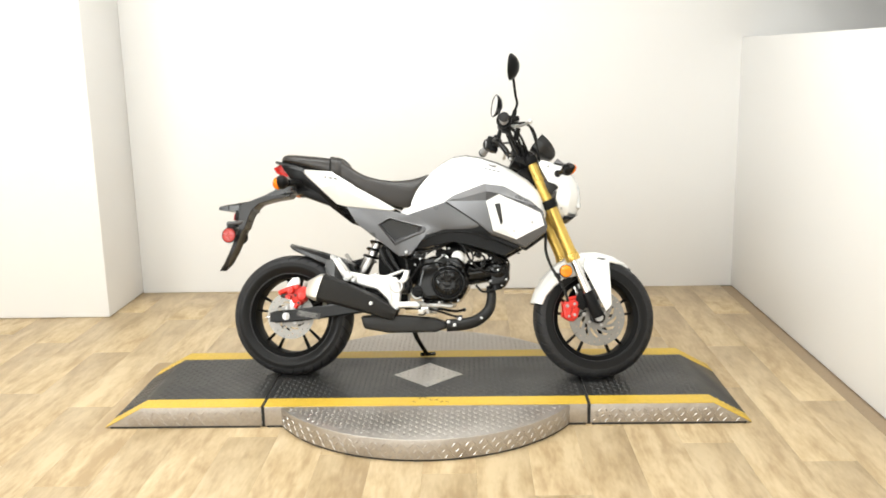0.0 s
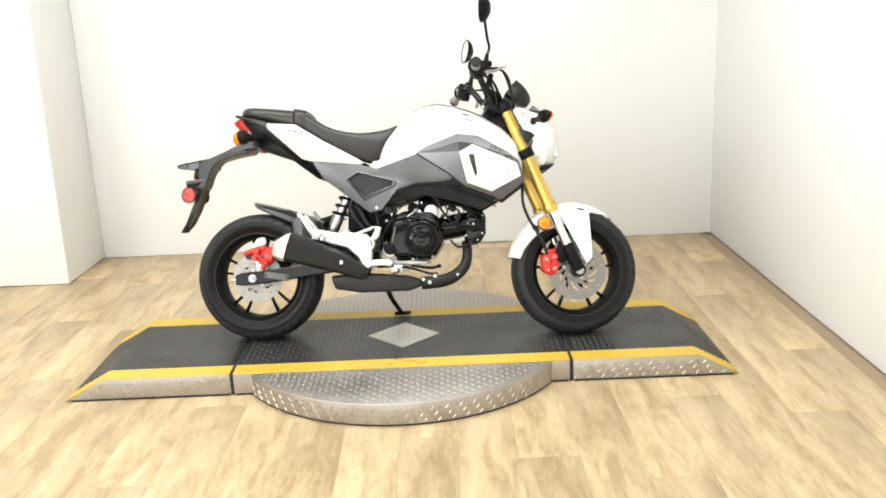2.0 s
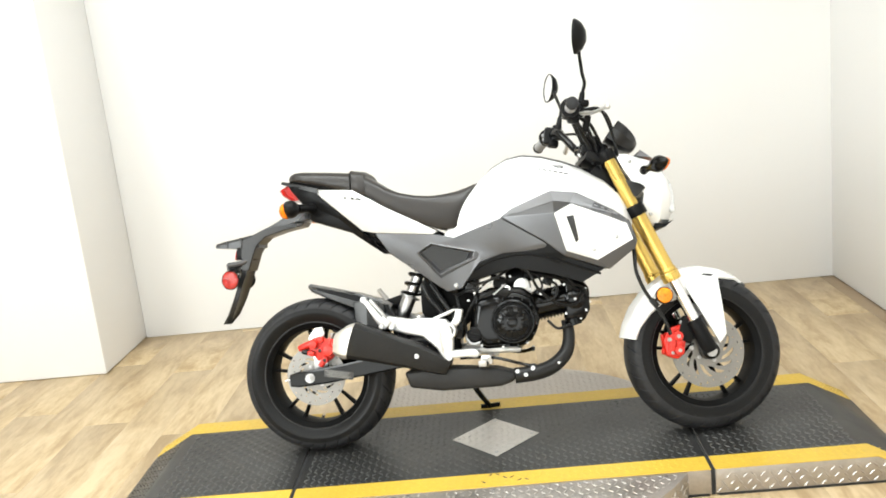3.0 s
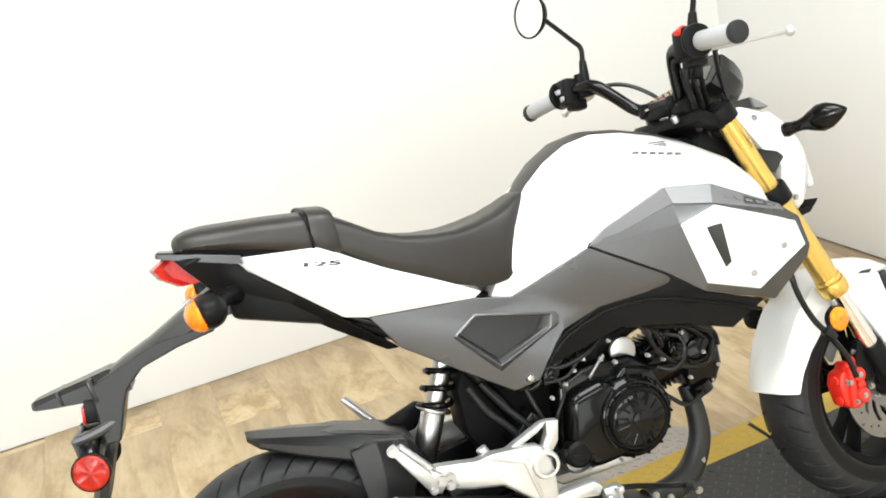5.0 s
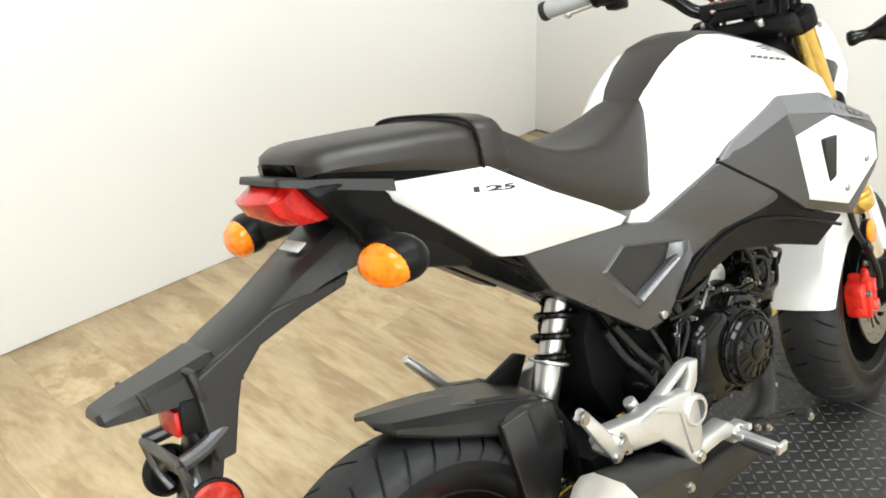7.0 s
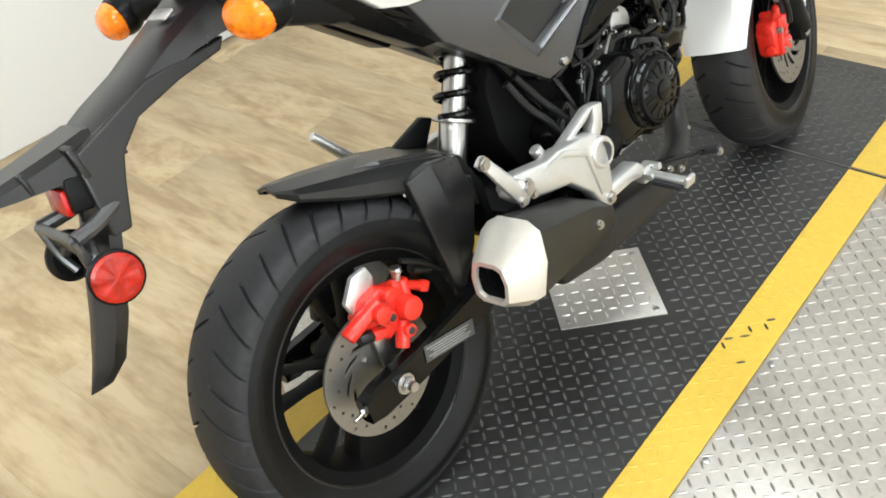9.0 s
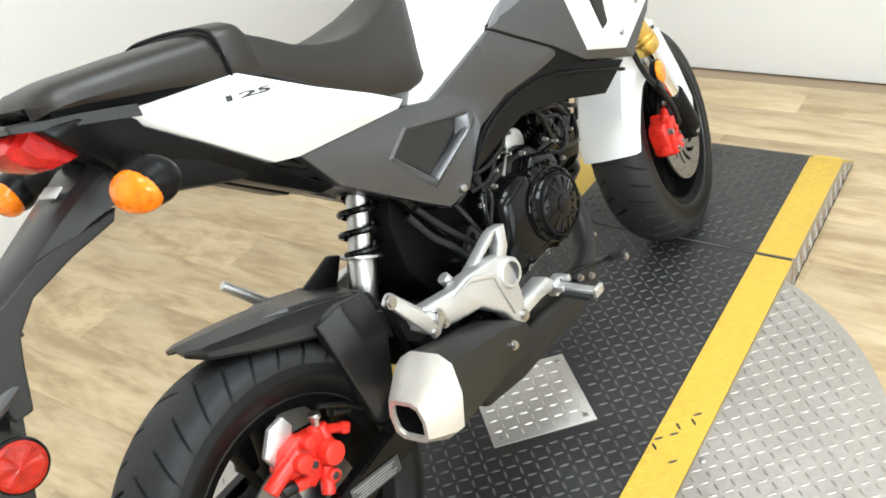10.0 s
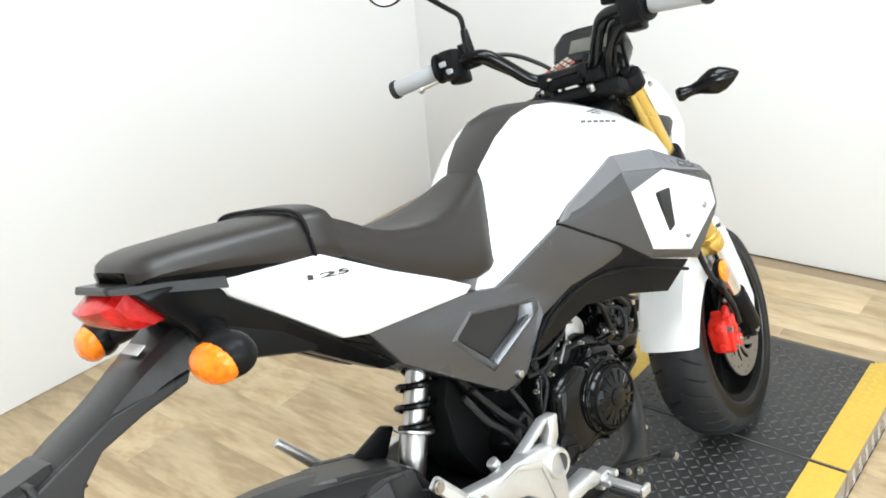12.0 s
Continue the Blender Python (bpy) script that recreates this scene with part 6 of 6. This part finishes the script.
# headlamp mask, side intake, screen and meter
bm = bmesh.new()
rings = []
for z, x0, x1, w in ((0.628, 0.452, 0.500, 0.050), (0.650, 0.440, 0.528, 0.075), (0.690, 0.432, 0.542, 0.088), (0.730, 0.440, 0.545, 0.094), (0.770, 0.405, 0.535, 0.096), (0.805, 0.385, 0.515, 0.094), (0.835, 0.372, 0.488, 0.088), (0.858, 0.368, 0.42, 0.070)):
    m = (x0 + x1) / 2
    half = [(x1, 0), (x1 - 0.006, w * 0.45), (x1 - 0.03, w * 0.82), (m, w), (x0, w * 0.97), (x0, w * 0.5)]
    rings.append([Vector((x, -y, z)) for x, y in half] + [Vector((x, y, z)) for x, y in reversed(half[1:])])
skin(bm, rings)
mask = steer_part("headlamp_mask", bm, WHITE, bike, "glossy white headlamp cowl", sharp=32)
bm = bmesh.new()
add_box(bm, (0.526, 0, 0.715), (0.02, 0.12, 0.09), (0, -4, 0), bevel=0.008)
steer_part("headlamp_lens", bm, HEADLAMP, mask, "clear headlamp lens")
bm = bmesh.new()
add_prism(bm, [(0.470, 0.640), (0.505, 0.634), (0.528, 0.648), (0.50, 0.626), (0.462, 0.622)], -0.07, 0.07, bevel=0.003)
steer_part("headlamp_chin", bm, BLACK, mask)


def intake(bm):
    add_prism(bm, [(0.368, 0.782), (0.433, 0.760), (0.446, 0.747), (0.420, 0.724), (0.392, 0.716)], -0.0985, -0.06, bevel=0.004)


pair("side_intake", intake, TAIL_BLACK, mask, "black side intake", steer=True)


for x, z in ((0.405, 0.832), (0.455, 0.665)):
    pair("mask_screw", lambda bm: add_rod(bm, (x, -0.088, z), (x, -0.0945, z), 0.006, 0.005, n=16, bevel=0.001), STEEL, mask, steer=True)
bm = bmesh.new()
add_sheet(bm, [(0.430, -0.070, 0.850), (0.430, 0.070, 0.850), (0.478, 0.052, 0.846), (0.496, 0.0, 0.842), (0.478, -0.052, 0.846), (0.448, -0.044, 0.872), (0.448, 0.044, 0.872)],
          [(0, 5, 4), (5, 6, 2, 3), (5, 3, 4), (6, 1, 2)], 0.006)
steer_part("mask_visor", bm, GREY_LIGHT, mask, "grey upper edge of the headlamp cowl")
META = Matrix.Translation((0.372, 0.009, 0.935)) @ Matrix.Rotation(radians(3), 4, "Z") @ Matrix.Rotation(radians(40), 4, "Y")
OUTLINE = [(-0.080, 0.006), (-0.064, 0.034), (-0.030, 0.039), (0.030, 0.039), (0.064, 0.034), (0.080, 0.006), (0.073, -0.029), (0.054, -0.037), (-0.054, -0.037), (-0.073, -0.029)]
bm = bmesh.new()
skin(bm, [[META @ Vector((x, y * k, z * k)) for y, z in OUTLINE] for x, k in ((-0.006, 0.955), (-0.008, 0.985), (-0.004, 1.0), (0.022, 0.985), (0.046, 0.88), (0.066, 0.70), (0.080, 0.45), (0.085, 0.20))])
unit = part("instrument_unit", bm, TAIL_BLACK, bike, "black domed instrument unit with a grey display", sharp=30)
bm = bmesh.new()
skin(bm, [[META @ Vector((x, y * 0.92, z * 0.90)) for y, z in OUTLINE] for x in (-0.0085, -0.004)])
part("display_glass", bm, GLASS_DARK, unit, "dark display glass")
bm = bmesh.new()
add_box(bm, (-0.0088, -0.006, -0.003), (0.003, 0.086, 0.030), bevel=0.001)
bm.transform(META)
part("display", bm, LCD, unit, "grey-green liquid crystal display")


SIGNAL_IN, SIGNAL_TIP = BARS.inverted() @ Vector((0.446, -0.108, 0.799)), BARS.inverted() @ Vector((0.512, -0.208, 0.816))


def signal_loft(bm, rows, ahead):
    """Pointed oval section carried from the mount to the tip."""
    d = (SIGNAL_TIP - SIGNAL_IN).normalized()
    up = (Vector((0, 0, 1)) - d * d.z).normalized()
    fore = up.cross(d)
    fore = fore if fore.x > 0 else -fore
    rings = []
    for f, h, w in rows:
        c = SIGNAL_IN.lerp(SIGNAL_TIP, f) + fore * ahead
        rings.append([c + up * h * math.sin(a) + fore * w * math.cos(a) for a in (2 * math.pi * k / 16 for k in range(16))])
    skin(bm, rings)


def front_signal(bm):
    signal_loft(bm, [(0.0, 0.005, 0.005), (0.02, 0.0125, 0.012), (0.09, 0.0145, 0.014), (0.16, 0.0115, 0.011), (0.26, 0.0105, 0.010), (0.36, 0.013, 0.012), (0.46, 0.019, 0.015), (0.60, 0.0255, 0.018), (0.74, 0.0235, 0.017), (0.88, 0.0145, 0.013), (0.97, 0.006, 0.007), (1.0, 0.0015, 0.002)], 0)


def front_lens(bm):
    signal_loft(bm, [(0.50, 0.004, 0.003), (0.54, 0.017, 0.010), (0.62, 0.0225, 0.014), (0.74, 0.021, 0.014), (0.88, 0.0125, 0.010), (0.96, 0.004, 0.004)], 0.009)


fbodies = pair("front_indicator", front_signal, GLOSS_BLACK, bike, "black front indicator with amber lens", steer=True, sharp=60)
pair("indicator_lens", front_lens, AMBER, fbodies, "amber lens", steer=True, sharp=60)
pair("signal_screw", lambda bm: add_rod(bm, BARS.inverted() @ Vector((0.488, -0.168, 0.805)), BARS.inverted() @ Vector((0.473, -0.176, 0.807)), 0.0045, n=12, bevel=0.001), STEEL, fbodies, steer=True)

# handlebar and controls
TURN.append(Matrix.Translation(STEER_P + Vector((0.019, 0.012, 0.014))) @ Matrix.Rotation(radians(11.2), 4, STEER_A) @ Matrix.Rotation(radians(1.5), 4, "X") @ Matrix.Translation(-STEER_P))
BAR = [(0.172, -0.325, 0.953), (0.186, -0.225, 0.963), (0.198, -0.165, 0.968), (0.210, -0.125, 0.963), (0.228, -0.097, 0.932), (0.250, -0.068, 0.894), (0.260, -0.04, 0.886)]
bm = bmesh.new()
add_tube(bm, BAR + [(x, -y, z) for x, y, z in reversed(BAR)], 0.0122, n=14)
bar = steer_part("handlebar", bm, GLOSS_BLACK, bike, "black handlebar")
bm = bmesh.new()
for s in (-1, 1):
    add_box(bm, (0.258, s * 0.042, 0.882), (0.032, 0.022, 0.030), (0, 10, 0), bevel=0.006)
    add_rod(bm, (0.268, s * 0.042, 0.845), (0.262, s * 0.042, 0.88), 0.013)
add_box(bm, (0.262, 0, 0.872), (0.035, 0.08, 0.02), bevel=0.005)
steer_part("bar_clamp", bm, BLACK, bar)


def grip(bm):
    a, b = Vector(BAR[0]), Vector(BAR[1])
    add_rod(bm, a + (b - a) * 0.06, b, 0.0165, 0.0165, n=24, bevel=0.003)


def grip_end(bm):
    a, b = Vector(BAR[0]), Vector(BAR[1])
    add_rod(bm, a - (b - a) * 0.05, a + (b - a) * 0.09, 0.0185, n=24, bevel=0.004)


pair("grip", grip, GRIP, bar, "light grey handlebar grip", steer=True)
pair("bar_end", grip_end, RUBBER, bar, "black bar end", steer=True)


def switch(bm):
    add_rod(bm, (0.186, -0.222, 0.966), (0.188, -0.212, 0.966), 0.029, n=24, bevel=0.003)
    add_box(bm, (0.194, -0.190, 0.965), (0.046, 0.044, 0.058), (0, 10, 6), bevel=0.009)
    add_box(bm, (0.200, -0.185, 0.938), (0.034, 0.034, 0.024), (0, 10, 0), bevel=0.006)


switches = pair("switch_gear", switch, BLACK, bar, "black handlebar switch housing", steer=True)
bm = bmesh.new()
add_box(bm, (0.182, -0.188, 0.990), (0.020, 0.016, 0.014), (0, -25, 0), bevel=0.003)
steer_part("stop_switch", bm, RED, switches[0], "red engine stop switch")
bm = bmesh.new()
for x, y, z in ((0.170, 0.196, 0.972), (0.170, 0.184, 0.956)):
    add_box(bm, (x, y, z), (0.008, 0.014, 0.010), (0, -10, 0), bevel=0.002)
steer_part("switch_button", bm, GRIP, switches[1], "grey switch buttons")


def lever(bm):
    add_tube(bm, [(0.222, -0.172, 0.956), (0.252, -0.200, 0.951), (0.262, -0.26, 0.944), (0.268, -0.332, 0.936)], [0.009, 0.008, 0.006, 0.006], n=12, squash=0.7)
    add_ball(bm, (0.268, -0.335, 0.936), (0.009, 0.009, 0.009), 12)


pair("brake_lever", lever, SILVER, bar, "silver hand lever", steer=True)


def perch(bm):
    add_box(bm, (0.214, -0.165, 0.962), (0.040, 0.034, 0.030), (0, 0, 10), bevel=0.005)
    add_rod(bm, (0.212, -0.168, 0.968), (0.210, -0.168, 0.998), 0.010, n=14, bevel=0.002)


perches = pair("lever_perch", perch, BLACK, bar, steer=True)
bm = bmesh.new()
add_box(bm, (0.236, -0.150, 0.990), (0.040, 0.050, 0.020), (8, 0, -6), bevel=0.005)
steer_part("brake_reservoir", bm, BLACK, perches[0], "black brake fluid reservoir")


for side, bx, by, back, rise, axis in ((-1, 0.016, 0.010, 0.034, 0.0, (-1, 0.36, 0.10)), (1, 0.004, 0.012, 0.0, 0.012, (-1, -0.18, 0.10))):
    def at(x, y, z, side=side, bx=bx, by=by):
        return Vector((x + bx, side * (y - by), z))

    bm = bmesh.new()
    add_rod(bm, at(0.212, 0.172, 0.975), at(0.222, 0.176, 1.022), 0.0115, 0.0075, n=16, bevel=0.002)
    add_tube(bm, [at(0.221, 0.176, 1.018), at(0.229, 0.181, 1.048), at(0.229 - back * 0.3, 0.205, 1.072), at(0.226 - back * 0.8, 0.275, 1.124 + rise)], 0.0052, n=10)
    head_at = at(0.220 - back, 0.318, 1.148 + rise)
    add_lathe(bm, [(0.001, -0.028), (0.018, -0.027), (0.038, -0.016), (0.0495, 0.0), (0.0500, 0.005), (0.0465, 0.006), (0.0465, 0.003)], head_at, axis, n=40)
    stem = steer_part("mirror", bm, BLACK, bar, "round black rear-view mirror on a bent stem")
    bm = bmesh.new()
    add_lathe(bm, [(0.0, 0.0042), (0.0468, 0.004), (0.0468, 0.002)], head_at, axis, n=40)
    steer_part("mirror_glass", bm, MIRROR, stem, "mirror glass")
CARD_U = Vector((0.062, -0.027, 0.021)).normalized()
CARD_V = Vector((0.008, -0.022, -0.006))
CARD_V = (CARD_V - CARD_U * CARD_V.dot(CARD_U)).normalized()
CARD_AT = Matrix.Translation((0.290, 0.030, 0.908)) @ Matrix((CARD_U, -CARD_V, CARD_U.cross(-CARD_V))).transposed().to_4x4()
bm = bmesh.new()
add_box(bm, (0, 0, 0), (0.074, 0.028, 0.006), bevel=0.002)
bm.transform(CARD_AT)
tag = part("code_card", bm, BLACK, bike, "small dark card with a grid of red and white squares on the bar clamp")
for i in range(6):
    for j in range(3):
        bm = bmesh.new()
        add_box(bm, (-0.029 + i * 0.0116, -0.0085 + j * 0.0085, 0.0034), (0.0082, 0.0058, 0.0010), bevel=0)
        bm.transform(CARD_AT)
        part("printed_square", bm, RED_TAG if (i * 5 + j * 3) % 7 in (1, 4) else TAN_TAG, tag)
for pts in ([(0.228, 0.158, 0.962), (0.266, 0.116, 0.953), (0.290, 0.075, 0.925), (0.302, 0.042, 0.885), (0.31, 0.035, 0.80)],
            [(0.235, -0.16, 0.97), (0.29, -0.14, 0.975), (0.325, -0.10, 0.93), (0.345, -0.085, 0.86), (0.352, -0.08, 0.78)],
            [(0.24, -0.15, 0.975), (0.305, -0.125, 0.968), (0.338, -0.085, 0.92), (0.345, -0.07, 0.85), (0.33, -0.06, 0.78)],
            [(0.215, 0.14, 0.955), (0.24, 0.10, 0.915), (0.255, 0.05, 0.872), (0.25, 0.02, 0.83), (0.24, 0.0, 0.78)],
            [(0.21, -0.17, 0.94), (0.235, -0.13, 0.92), (0.275, -0.09, 0.88), (0.29, -0.06, 0.83), (0.28, -0.05, 0.76)]):
    bm = bmesh.new()
    add_tube(bm, pts, 0.0042, n=8)
    steer_part("control_cable", bm, CABLE, bar, "black control cable")
for pts, r in (([(0.205, -0.168, 0.950), (0.222, -0.135, 0.935), (0.240, -0.105, 0.905), (0.262, -0.085, 0.870), (0.275, -0.070, 0.82)], 0.0065),
               ([(0.215, -0.150, 0.955), (0.245, -0.120, 0.945), (0.268, -0.095, 0.905), (0.285, -0.080, 0.860), (0.300, -0.065, 0.80)], 0.0055),
               ([(0.228, -0.150, 0.950), (0.262, -0.120, 0.935), (0.290, -0.090, 0.895), (0.310, -0.070, 0.850), (0.315, -0.060, 0.79)], 0.0050)):
    bm = bmesh.new()
    add_tube(bm, pts, r, n=10)
    steer_part("control_cable", bm, CABLE, bar, "black control cable")
bm = bmesh.new()
add_box(bm, (0.250, -0.128, 0.935), (0.020, 0.022, 0.050), (0, 14, 0), bevel=0.004)
steer_part("brake_light_switch", bm, BLACK, bar, "black brake light switch box")
bm = bmesh.new()
add_box(bm, (0.272, -0.060, 0.880), (0.050, 0.040, 0.060), (0, 20, 0), bevel=0.010)
add_box(bm, (0.300, -0.035, 0.868), (0.050, 0.060, 0.040), (0, 20, 0), bevel=0.010)
steer_part("ignition_housing", bm, BLACK, bike, "black ignition lock housing between the bars")
for a, b, r in (((0.240, -0.055, 0.845), (0.235, -0.055, 0.858), 0.0075), ((0.275, 0.055, 0.85), (0.268, 0.055, 0.866), 0.010)):
    bm = bmesh.new()
    add_rod(bm, a, b, r, n=18, bevel=0.002)
    steer_part("steering_bolt", bm, STEEL, bike)
bm = bmesh.new()
add_prism(bm, [(0.20, 0.80), (0.28, 0.835), (0.33, 0.80), (0.36, 0.70), (0.30, 0.66), (0.22, 0.70)], -0.05, 0.05, bevel=0.01)
part("steering_head_cover", bm, BLACK, bike)

# ---- floor planks, laid along the depth of the room ----
PLANK_W, PLANK_L = 0.18, 1.22
plank_bm = bmesh.new()
add_box(plank_bm, (0, 0, 0), (PLANK_W - 0.0003, PLANK_L - 0.0003, 0.006), bevel=0.0002)
plank_mesh = finish("plank", plank_bm, OAK)
rng = random.Random(5)
for col in range(-28, 9):
    shift = (col * 0.437 % 1.0) * PLANK_L
    for row in range(-6, 3):
        x, y = 0.04 + col * PLANK_W, row * PLANK_L + shift - 0.1
        lo, hi = max(y - PLANK_L / 2, -6.02), min(y + PLANK_L / 2, Y_BACK + 0.02)
        if x - PLANK_W / 2 > X_RIGHT or x < -5.0 or hi - lo < 0.02:
            continue
        ob = new("plank", plank_mesh)
        ob.parent = floor
        ob.matrix_basis = pose(x, (lo + hi) / 2, -0.003, 0, 0, 180 * rng.randint(0, 1)) @ Matrix.Diagonal((1, (hi - lo) / PLANK_L, 1, 1))
